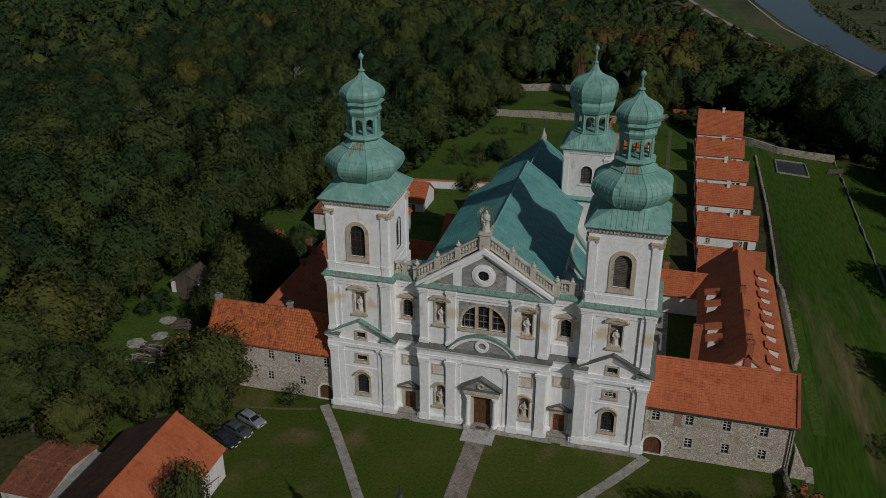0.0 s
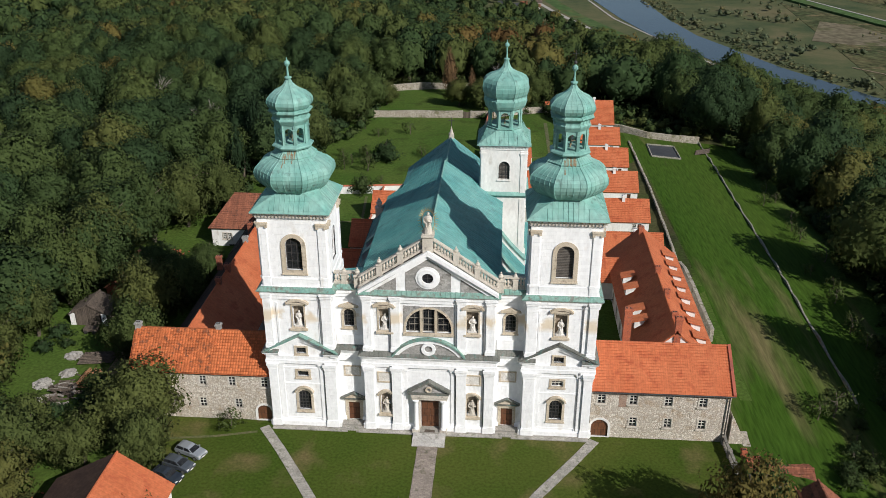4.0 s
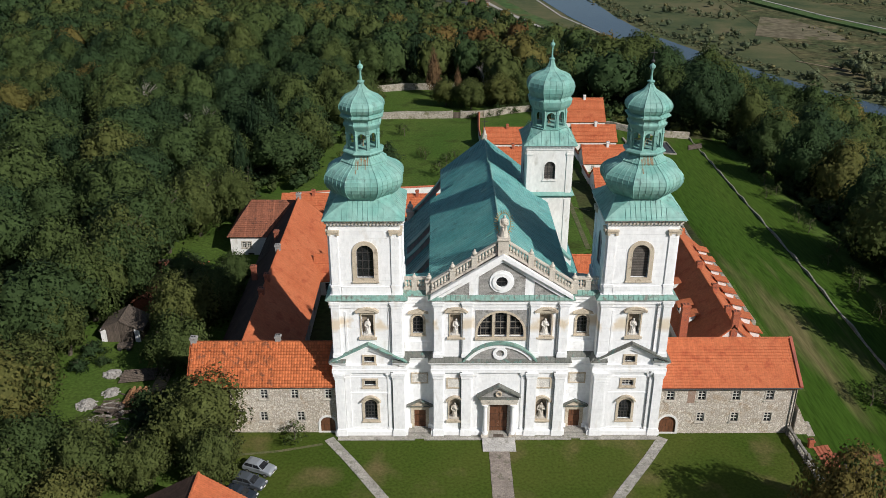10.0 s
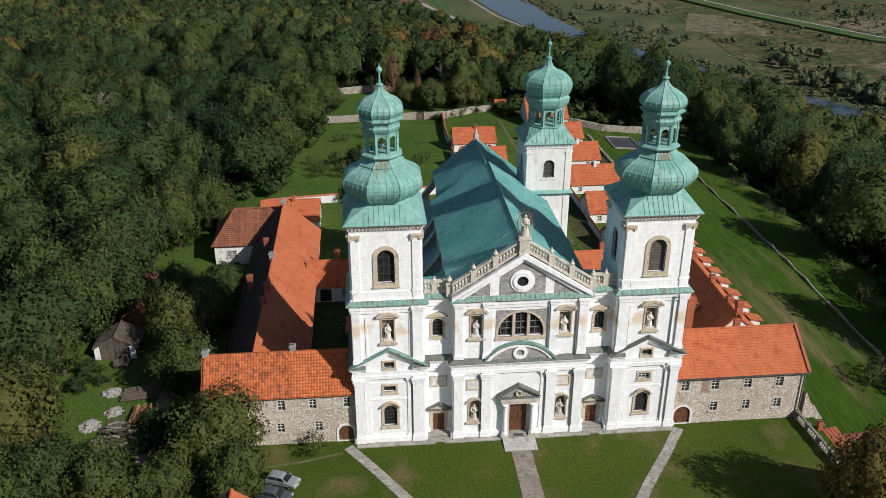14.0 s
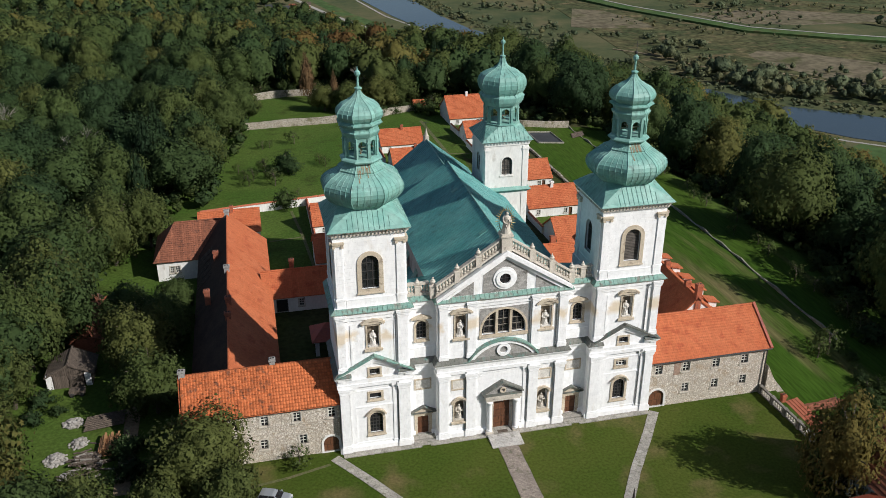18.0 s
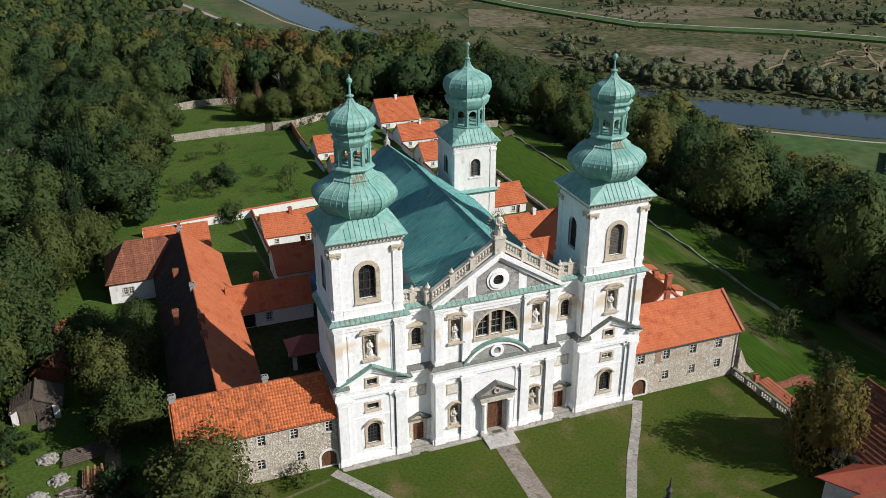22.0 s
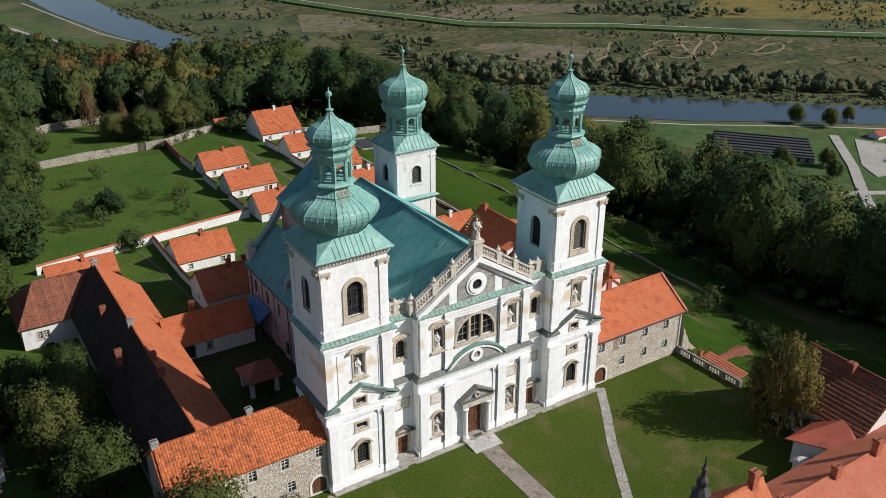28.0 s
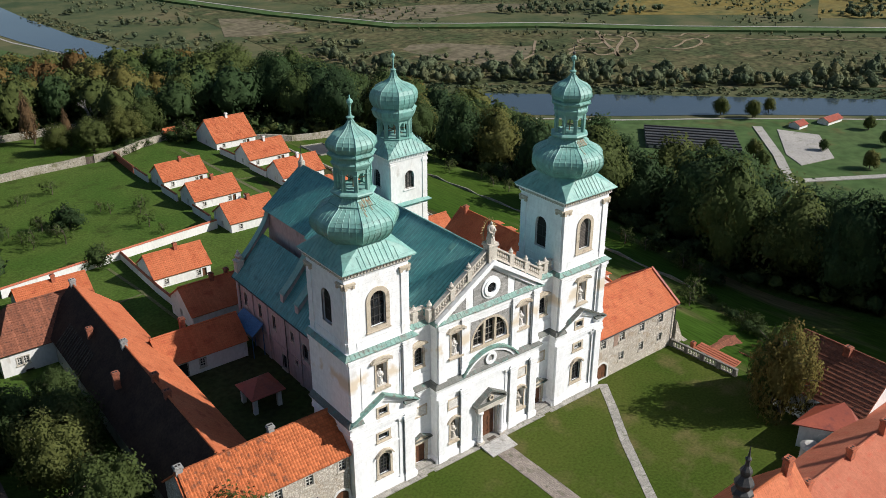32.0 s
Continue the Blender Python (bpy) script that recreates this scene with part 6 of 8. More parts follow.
def chimney(parent, x, y, z0, z1, w=0.8, d=0.65, mat=BRICK, label=""):
    s = Solid().box(x - w / 2, x + w / 2, y - d / 2, y + d / 2, z0, z1).box(x - w / 2 - 0.1, x + w / 2 + 0.1, y - d / 2 - 0.1, y + d / 2 + 0.1, z1 - 0.35, z1 - 0.12)
    ch = part("chimney", s, mat, parent, label)
    s = Solid()
    for k in (-0.22, 0.22):
        s.box(x + k * w - 0.12, x + k * w + 0.12, y - 0.14, y + 0.14, z1 - 0.1, z1 + 0.02)
    part("flue", s, DARK, ch)
    return ch


def house(name, x0, x1, y0, y1, z0, eave, ridge, axis, wall_mat, roof_mat, label, category="house", over=0.5, gable=0.25, openings=(), group="", hips=(0, 0), ridge_mat=None, mid=None, kind="", course=0.42, west_mat=None):
    """A gabled or hipped house. axis: the way the ridge runs. openings: (side, middle, sill, width, height, arched, kind)."""
    ho = thing(name, ((x0 + x1) / 2, (y0 + y1) / 2, z0), label, category, group, kind)
    faces = {"s": Face((x0, y0, z0), (1, 0, 0), (0, 1, 0)), "n": Face((x1, y1, z0), (-1, 0, 0), (0, -1, 0)), "w": Face((x0, y1, z0), (0, -1, 0), (1, 0, 0)), "e": Face((x1, y0, z0), (0, 1, 0), (-1, 0, 0))}
    lens = {"s": x1 - x0, "n": x1 - x0, "w": y1 - y0, "e": y1 - y0}
    h = eave - z0
    for k, fa in faces.items():
        s = Solid()
        inset = 0.0 if k in "sn" else 0.4
        wall(s, fa, inset, lens[k] - inset, -1.5, h, 0.4, [o[1:6] for o in openings if o[0] == k])
        ends = "we" if axis == "x" else "sn"
        if k in ends and not hips[ends.index(k)]:
            L, m = lens[k], lens[k] / 2
            if mid is not None:
                m = (mid - (y0 if axis == "x" else x0)) if k in "es" else lens[k] - (mid - (y0 if axis == "x" else x0))
            fa.prism(s, [(0, h), (L, h), (m, ridge - z0 - 0.12)], 0.0, 0.4)
        w_ob = part("wall", s, wall_mat, ho)
        for o in openings:
            if o[0] != k:
                continue
            sd, u, v, w, hh, ar, kd = o
            if kd == "door":
                s = Solid()
                ring(s, fa, opening_outline(u, v, w, hh, ar), opening_outline(u, v, w, hh, ar, 0.3), -0.08, 0.1)
                dr = part("door", s, PLASTER, ho, "arched plank door in a pale stone frame" if ar else "plain wooden door")
                part("door_leaf", fa.prism(Solid(), opening_outline(u, v, w, hh, ar, 0.03), 0.15, 0.22), OAK, dr)
            elif kd == "dark":
                part("opening", ring(Solid(), fa, opening_outline(u, v, w, hh, ar), opening_outline(u, v, w, hh, ar, 0.08), -0.02, 0.1), OLD_WOOD, ho)
                part("inside", fa.prism(Solid(), opening_outline(u, v, w, hh, ar, 0.03), 0.3, 0.36), DARK, ho)
            else:
                window(ho, fa, u, v, w, hh, ar, 0.16 if kd == "trim" else 0.07, 0.05, PALE_STONE if kd == "trim" else WINDOW_WOOD, GLASS, (1, 2), WINDOW_WOOD, 0.16)
    # roof
    if axis == "x":
        c = (y0 + y1) / 2 if mid is None else mid
        ra, rb = x0 - gable + hips[0] * ((c - y0) + gable), x1 + gable - hips[1] * ((c - y0) + gable)
        drop = over * (ridge - eave) / max(c - y0, 0.1)
        ea, eb = x0 - (over if hips[0] else gable), x1 + (over if hips[1] else gable)
        tiled_slope(ho, (ea, y0 - over, eave - drop), (eb, y0 - over, eave - drop), (rb, c, ridge), (ra, c, ridge), roof_mat, course)
        tiled_slope(ho, (eb, y1 + over, eave - drop), (ea, y1 + over, eave - drop), (ra, c, ridge), (rb, c, ridge), roof_mat, course)
        if hips[0]:
            tiled_slope(ho, (ea, y1 + over, eave - drop), (ea, y0 - over, eave - drop), (ra, c, ridge), (ra, c + 0.05, ridge), roof_mat, course)
        if hips[1]:
            tiled_slope(ho, (eb, y0 - over, eave - drop), (eb, y1 + over, eave - drop), (rb, c, ridge), (rb, c + 0.05, ridge), roof_mat, course)
        ridge_tiles(ho, (ra, c, ridge + 0.04), (rb, c, ridge + 0.04), ridge_mat or roof_mat)
    else:
        c = (x0 + x1) / 2 if mid is None else mid
        ra, rb = y0 - gable + hips[0] * ((c - x0) + gable), y1 + gable - hips[1] * ((c - x0) + gable)
        drop = over * (ridge - eave) / max(c - x0, 0.1)
        ea, eb = y0 - (over if hips[0] else gable), y1 + (over if hips[1] else gable)
        dropr = over * (ridge - eave) / max(x1 - c, 0.1)
        # west_mat: darker colour that paints shade onto the west slope
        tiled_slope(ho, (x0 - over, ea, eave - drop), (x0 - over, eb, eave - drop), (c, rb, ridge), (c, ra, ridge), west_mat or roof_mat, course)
        tiled_slope(ho, (x1 + over, eb, eave - dropr), (x1 + over, ea, eave - dropr), (c, ra, ridge), (c, rb, ridge), roof_mat, course)
        if hips[0]:
            tiled_slope(ho, (x0 - over, ea, eave - drop), (x1 + over, ea, eave - drop), (c, ra, ridge), (c + 0.05, ra, ridge), roof_mat, course)
        if hips[1]:
            tiled_slope(ho, (x1 + over, eb, eave - drop), (x0 - over, eb, eave - drop), (c, rb, ridge), (c + 0.05, rb, ridge), roof_mat, course)
        ridge_tiles(ho, (c, ra, ridge + 0.04), (c, rb, ridge + 0.04), ridge_mat or roof_mat)
    return ho


# right front wing
ops = [("s", u - 21.7, 5.5, 1.05, 1.4, False, "trim") for u in (23.0, 27.2, 31.8, 36.3)] + [("s", u - 21.7, 2.0, 1.0, 1.4, False, "trim") for u in (27.4, 32.0, 36.5)] + [("s", 1.35, 0.15, 2.3, 2.7, True, "door")]
wing = house("stone_wing", 21.7, 39.9, 0.15, 11.2, 0, 7.95, 11.7, "x", STONE_WALL, TILE_X, "rubble stone wing with a bright orange tiled roof", "wing", 0.45, 0.4, ops)
s = Solid().tube((39.6, -0.12, 0.2), (39.6, -0.12, 7.6), 0.09, 6).tube((21.9, -0.38, 7.55), (40.2, -0.38, 7.6), 0.09, 6)
part("gutter", s, IRON, wing, "dark gutter and downpipe")
for k in (-1, 1):
    s = Solid().prism([(40.3, 5.7 + k * 6.05, 7.62), (40.3, 5.7, 11.72), (40.3, 5.7, 12.0), (40.3, 5.7 + k * 6.05, 7.9)], (-0.4, 0, 0))
    part("verge", s, RED_METAL, wing)
part("brick_patch", Solid().box(25.3, 26.3, 0.12, 0.3, 5.0, 7.2), OLD_BRICK, wing, "patch of brick infill")
chimney(wing, 27.5, 12.6, 8, 13.2, 1.1, 0.9, BRICK_CAP)
chimney(wing, 34.5, 11.6, 8, 12.6, 0.9, 0.8, BRICK_CAP)
# buttress wall and stair beside it
s = Solid().prism([(40.3, -0.2, -2), (42.4, -0.2, -2), (42.0, -0.2, 1.2), (40.3, -0.2, 4.5)], (0, 1.6, 0))
tagged(part("buttress", s, STONE_WALL), "sloping rubble buttress at the wing's corner", "buttress")
s = Solid().prism([(42.2, 2.0, -1.0), (43.2, 2.0, -1.0), (43.2, 2.0, 0.5), (42.2, 2.0, 0.5)], (0, -4.5, -0.8))
tagged(part("stair_wall", s, DRY_STONE), "rough stone wall beside the terrace stair", "wall")

# left front wing
ops = [("s", u + 41.2, 5.6, 1.0, 1.4, False, "trim") for u in (-31.3, -27.2, -22.7)] + [("s", u + 41.2, 2.0, 1.0, 1.4, False, "trim") for u in (-31.6, -26.6)] + [("s", 18.2, 0.15, 2.0, 2.4, True, "door")]
lwing = house("stone_wing", -41.2, -21.7, 0.6, 9.0, 0, 8.1, 12.0, "x", STONE_WALL, OLD_TILE, "rubble stone wing with a patchy old tiled roof", "wing", 0.5, 0.25, ops, mid=4.5)
lay = Solid().add([(-0.19, 0, 0.0), (0.19, 0, 0.0), (0.19, 0.5, 0.0), (-0.19, 0.5, 0.0), (-0.18, 0, 0.13), (0, 0, 0.19), (0.18, 0, 0.13), (0.18, 0.5, 0.02), (0, 0.5, 0.05), (-0.18, 0.5, 0.02)],
                  [(3, 2, 1, 0), (4, 5, 8, 9), (5, 6, 7, 8), (0, 1, 6, 5, 4), (1, 2, 7, 6), (2, 3, 9, 8, 7), (3, 0, 4, 9)])
lay_mesh = lay.mesh("tile")
lay_mesh.materials.append(TILE_PIECE)
lay_q = random.Random(9)
slope_a, slope_b = Vector((0, 0.1, 7.68)), Vector((0, 4.42, 11.95))
slope_turn = math.atan2(slope_b.z - slope_a.z, slope_b.y - slope_a.y)
rest, laid = Solid(), 0
for col in range(52):
    for row in range(14):
        at = slope_a.lerp(slope_b, row / 14)
        m = Matrix.Translation((-21.85 - col * 0.375, at.y - 0.06, at.z + 0.13)) @ Matrix.Rotation(slope_turn + lay_q.uniform(-0.02, 0.02), 4, "X") @ Matrix.Rotation(lay_q.uniform(-0.03, 0.03), 4, "Z")
        if laid < 300:
            laid += 1
            ob = new("tile", lay_mesh)
            ob.parent = lwing
            ob.matrix_parent_inverse = lwing.matrix_basis.inverted()
            ob.matrix_basis = m
        else:
            rest.add([m @ Vector(v) for v in lay.v], lay.f)
tagged(part("tile_rest", rest, TILE_PIECE, lwing), "old orange roof tiles", "", "", "stuff")
chimney(lwing, -40.9, 4.5, 11, 12.9, 0.8, 0.7, GREY_STONE, "weathered grey chimney")
chimney(lwing, -29.6, 4.7, 11, 13.0, 0.7, 0.65, GREY_STONE, "weathered grey chimney")

# left range
ops = [("e", u, 1.2, 1.0, 1.5, False, "trim") for u in (6, 12, 18, 24)]
# west slope gets its shade as a darker tile colour
lrange = house("long_range", -40.6, -28.9, 8.0, 62.0, 0, 4.3, 10.0, "y", GREY_PLASTER, TILE_Y, "long plastered range with an orange tiled roof", "house", 0.4, 0.3, ops, mid=-35.3, west_mat=SHADE_ROOF)
for x, y, z, m in ((-35.4, 37.8, 11.0, GREY_STONE), (-37.4, 47.4, 9.3, BRICK), (-35.2, 26.7, 11.1, BRICK), (-38.6, 32.5, 9.6, BRICK), (-35.3, 22.2, 10.9, BRICK), (-35.3, 61.5, 11.0, GREY_STONE)):
    chimney(lrange, x, y, 7, z, 0.85, 0.7, m)
house("annex", -48.6, -36.0, 57.5, 69.0, -1.8, 3.9, 8.6, "x", PLASTER, BROWN_TILE, "white annex with a hipped old brown tiled roof", "house", 0.5, 0.2, [("s", 3.6, 2.9, 0.8, 1.2, False, "trim"), ("s", 2.6, 2.9, 0.7, 1.2, False, "trim"), ("s", 3.8, 0.0, 1.1, 1.6, False, "dark")], hips=(0.62, 0))
# bare battens on the shaded slope
lean = thing("roof_battens", (-40, 49, 4.5), "bare weathered battens on the range's shaded roof slope", "battens")
for i in range(15):
    y = 43.5 + i * 0.8
    part("batten", Solid().tube((-40.9, y, 4.15), (-38.4 + 0.1 * (i % 3), y, 6.88), 0.11, 4), OLD_WOOD, lean)
# cloister link
link = house("link_range", -30.0, -16.2, 39.8, 46.6, 0, 3.4, 6.4, "x", PLASTER, TILE_X, "low link range with an orange tiled roof", "house", 0.5, 0.2, [("s", 3.0, 0.0, 1.8, 2.4, False, "dark"), ("s", 6.3, 1.0, 0.9, 1.3, False, "trim")])
chimney(link, -24.8, 43.6, 6, 8.2, 0.8, 0.7, BRICK)
s = Solid().prism([(-16.0, 38.0, 4.0), (-13.9, 38.0, 5.6), (-13.9, 45.0, 5.6), (-16.0, 45.0, 4.0)], (0, 0, 0.12))
for y in (38.3, 41.5, 44.7):
    s.tube((-15.9, y, 0), (-15.9, y, 4.05), 0.07, 5).tube((-14.0, y, 0), (-14.0, y, 5.5), 0.07, 5)
tagged(part("lean_to_canopy", s, BLUE_TARP), "blue sheet canopy on thin posts", "canopy")
# well shelter in the court
well = thing("well_shelter", (-20.6, 26.6, 0), "tiled shelter on white posts in the courtyard", "shelter")
for dx in (-1.9, 1.9):
    for dy in (-1.9, 1.9):
        part("post", Solid().box(-20.6 + dx - 0.3, -20.6 + dx + 0.3, 26.6 + dy - 0.3, 26.6 + dy + 0.3, 0, 2.9), PLASTER, well)
tiled_slope(well, (-23.3, 23.9, 2.8), (-17.9, 23.9, 2.8), (-20.3, 26.5, 4.6), (-20.9, 26.5, 4.6), RED_METAL)
tiled_slope(well, (-17.9, 29.3, 2.8), (-23.3, 29.3, 2.8), (-20.9, 26.7, 4.6), (-20.3, 26.7, 4.6), RED_METAL)
tiled_slope(well, (-23.3, 29.3, 2.8), (-23.3, 23.9, 2.8), (-20.9, 26.5, 4.6), (-20.9, 26.7, 4.6), RED_METAL)
tiled_slope(well, (-17.9, 23.9, 2.8), (-17.9, 29.3, 2.8), (-20.3, 26.7, 4.6), (-20.3, 26.5, 4.6), RED_METAL)

# right range with dormers
rrange = house("long_range", 28.9, 40.6, 11.4, 48.0, 0, 5.2, 10.3, "y", PLASTER, TILE_Y, "long white range with dormers in an orange roof", "house", 0.5, 0.2, [("w", u, 1.0, 1.0, 1.5, False, "trim") for u in (6, 11, 16, 21, 26, 31)], mid=34.4)


def dormer(parent, x, y, side, z):
    """A small shed dormer with a white front and side cheeks."""
    k = 1 if side > 0 else -1
    s = Solid().prism([(x, y - 0.75, z - 0.75), (x + k * 1.25, y - 0.75, z - 1.55), (x + k * 1.25, y - 0.75, z - 0.35), (x - k * 0.4, y - 0.75, z + 0.05)], (0, 1.5, 0))
    d = part("dormer", s, PLASTER, parent, "shed dormer with white cheeks and a tiled lid")
    s = Solid().prism([(x + k * 1.65, y - 1.0, z - 0.42), (x - k * 0.7, y - 1.0, z + 0.16), (x - k * 0.7, y - 1.0, z + 0.3), (x + k * 1.65, y - 1.0, z - 0.28)], (0, 2.0, 0))
    part("dormer_roof", s, TILE_Y, d)
    part("dormer_window", Solid().box(*sorted((x + k * 1.26, x + k * 1.29)), y - 0.5, y + 0.5, z - 1.25, z - 0.5), GLASS, d)


for y in (14.5, 18.6, 22.6, 26.6, 30.5, 34.4, 38.2, 42.0):
    dormer(rrange, 38.0, y, 1, 8.1)
for y in (19.0, 22.3, 29.5, 33.5):
    dormer(rrange, 30.8, y, -1, 8.1)
for x, y in ((34.5, 30.1), (34.6, 15.2), (34.7, 22.2), (34.0, 46.0)):
    chimney(rrange, x, y, 9.0, 11.4, 0.8, 0.7, BRICK_CAP)
conn = house("link_range", 14.2, 31.0, 39.0, 47.0, 0, 3.9, 6.3, "x", PLASTER, TILE_X, "low white link range with an orange tiled roof", "house", 0.4, 0.2, [("s", 2.5, 0.8, 1.2, 1.2, False, "trim"), ("s", 6.5, 0.0, 1.6, 2.2, False, "dark")])
chimney(conn, 23.0, 44.0, 5.5, 7.4, 1.0, 0.8, BRICK_CAP)
part("court_rail", Solid().box(23, 28.8, 36.3, 36.4, 1.5, 1.62), IRON, conn)
tagged(part("court_paving", Solid().box(21.9, 24.2, 12, 39, -0.1, 0.08), FLAGS), "pale paved strip in the right court", "paving", "", "structure")

# hermits' houses
def cell(x0, x1, yc, big=False, garden=True, label="white hermit's house with an orange tiled roof", top=5.6):
    z = float(ground_z((x0 + x1) / 2, yc))
    d = 4.4 if not big else 7.0
    ho = house("cell_house", x0, x1, yc - d, yc + d, z, z + 2.6, z + top, "x", PLASTER, TILE_X, label, "house", 0.35, 0.3,
               [("w", d, 0.9, 0.6, 0.8, False, "plain"), ("s", 2.2, 0.8, 0.8, 1.0, False, "plain"), ("s", 8.6, 0.7, 0.8, 1.1, False, "plain"), ("s", 9.7 if x1 - x0 > 11 else 9.2, 0.0, 0.85, 1.9, False, "door")], "hermits' houses")
    chimney(ho, x0 + (x1 - x0) * 0.55, yc - 0.3, z + 4.6, z + top + 1.1, 0.65, 0.65, PLASTER if x0 > 20 else BRICK_CAP)
    return ho


def coped_wall(name, line, h, mat, cap=BRICK_CAP, t=0.45, label="low plastered garden wall with a brick coping", capped=True, rough=0.0):
    """A garden wall that follows the ground along a plan line."""
    w_ob = thing(name, (*line[0], float(ground_z(*line[0]))), label, "wall", "", "structure")
    s, c = Solid(), Solid()
    for a, b in zip(line, line[1:]):
        n = max(1, int(math.dist(a, b) / 4))
        for i in range(n):
            p = Vector(a).lerp(Vector(b), i / n)
            q = Vector(a).lerp(Vector(b), (i + 1) / n)
            d = (q - p).normalized()
            o = Vector((-d.y, d.x)) * t / 2
            jp, jq = (rough * math.sin(p.x * 1.7 + p.y * 2.3), rough * math.sin(q.x * 1.7 + q.y * 2.3))
            zp, zq = float(ground_z(*p)) + jp, float(ground_z(*q)) + jq
            base = [(p.x - o.x, p.y - o.y, zp), (p.x + o.x, p.y + o.y, zp), (q.x + o.x, q.y + o.y, zq), (q.x - o.x, q.y - o.y, zq)]
            s.add([(x, y, z - 1.0) for x, y, z in base] + [(x, y, z + h) for x, y, z in base], [(3, 2, 1, 0), (4, 5, 6, 7), (0, 1, 5, 4), (1, 2, 6, 5), (2, 3, 7, 6), (3, 0, 4, 7)])
            if capped:
                o2 = o * 1.45
                bc = [(p.x - o2.x, p.y - o2.y, zp), (p.x + o2.x, p.y + o2.y, zp), (q.x + o2.x, q.y + o2.y, zq), (q.x - o2.x, q.y - o2.y, zq)]
                c.add([(x, y, z + h) for x, y, z in bc] + [((p if k in (0, 1) else q).x, (p if k in (0, 1) else q).y, z + h + 0.3) for k, (x, y, z) in enumerate(bc)],
                      [(3, 2, 1, 0), (0, 1, 5, 4), (2, 3, 7, 6), (1, 2, 6, 5), (3, 0, 4, 7)])
    part("wall_run", s, mat, w_ob)
    if capped:
        part("coping", c, cap, w_ob)
    return w_ob


for yc in (61.2, 79.7, 97.9, 116.0, 134.5):
    cell(29.1, 40.8, yc, top=5.8)
    coped_wall("garden_wall", [(29.1, yc + 4.8), (28.8, yc + 13.6)], 1.7, PLASTER)
cell(29.5, 41.6, 159.0, True, top=7.6)
for yc in (94.3, 113.3, 132.6):
    cell(4.7, 16.1, yc)
    coped_wall("garden_wall", [(3.8, yc + 4.6), (3.8, yc + 14.0)], 1.8, PLASTER)
    coped_wall("garden_wall", [(16.6, yc + 4.8), (16.6, yc + 13.8)], 1.5, PLASTER)
cell(-18.6, -7.6, 77.5)
coped_wall("garden_wall", [(-18.6, 92), (-18.8, 70.5), (-18.4, 60)], 1.6, PLASTER)
hh = cell(-41.5, -29.5, 78.0, False, True, "white house with a long orange tiled roof")
kh = house("low_house", -19.8, -8.0, 52.5, 62.0, 0, 2.9, 6.2, "x", PLASTER, TILE_X, "low white house with a shaded tiled roof", "house", 0.4, 0.3, [("w", 4.5, 1.0, 0.7, 0.9, False, "plain")])
chimney(kh, -14, 57, 5.5, 7.4, 0.7, 0.7, BRICK)
chimney(kh, -11, 57.5, 5.5, 7.2, 0.7, 0.7, BRICK)
# garden and boundary walls
coped_wall("orchard_wall", [(-42, 88.6), (-32, 90.2), (-19.2, 92), (-5.3, 93.9), (3.6, 95)], 1.9, PLASTER)
coped_wall("orchard_wall", [(3.8, 147), (4.6, 164.6)], 1.8, BRICK_CAP)
coped_wall("old_wall", [(-52, 158), (-30, 163.2), (-17.9, 164), (-3.4, 164.5)], 2.2, DRY_STONE, BRICK_CAP, 0.6, "old pale stone orchard wall", False, 0.15)
coped_wall("old_wall", [(-1.0, 164.6), (6.0, 165), (14, 170), (27.4, 175.6)], 2.2, DRY_STONE, BRICK_CAP, 0.6, "crumbling pale stone orchard wall", False, 0.3)
gate = thing("wooden_gate", (-2.2, 164.4, -5), "brown wooden double gate in the orchard wall", "gate")
for k in (0, 1):
    part("gate_leaf", Solid().box(-3.3 + k * 1.15, -2.25 + k * 1.15, 164.3, 164.42, -5.1, -3.0), OLD_WOOD, gate)
part("gate_post", Solid().box(-1.1, -0.5, 164.1, 164.7, -5.4, -2.6), DRY_STONE, gate)
part("gate_post", Solid().box(-3.9, -3.4, 164.1, 164.7, -5.4, -2.6), DRY_STONE, gate)
coped_wall("far_wall", [(-60, 192), (-37, 198.5), (-16, 205), (4, 203), (27, 196)], 2.4, DRY_STONE, BRICK_CAP, 0.6, "far pale stone boundary wall", False, 0.2)
coped_wall("far_wall", [(41.8, 152.5), (44.2, 151), (51, 147.6), (58.5, 147.8), (66.2, 148.8)], 2.0, DRY_STONE, BRICK_CAP, 0.6, "far pale stone boundary wall", False, 0.2)
coped_wall("boundary_wall", [(66.4, 148.4), (66.0, 128.2), (64.7, 95), (63.6, 60), (62.6, 40), (62.2, 13)], 0.4, OLD_STONE, BRICK_CAP, 0.3, "low crumbling dry-stone boundary wall", False, 0.3)
coped_wall("range_wall", [(43.4, 26), (43.2, 53.5)], 2.4, DRY_STONE, BRICK_CAP, 0.6, "tall rubble wall behind the range", False, 0.1)
coped_wall("edge_wall", [(44.9, 141), (44.7, 99), (44.0, 68), (43.6, 55)], 0.45, DRY_STONE, BRICK_CAP, 0.45, "low stone edging wall along the meadow", False, 0.12)
house("garden_hut", 22.5, 26.0, 172.5, 176, -6, -3.6, -2.2, "x", PLASTER, TILE_X, "tiny white hut with a tiled roof", "hut", 0.2, 0.2)
# pond with boards
pond = thing("garden_pond", (53.5, 134, -4.5), "dark tarpaulin-lined pit with a pale stone edge", "pond")
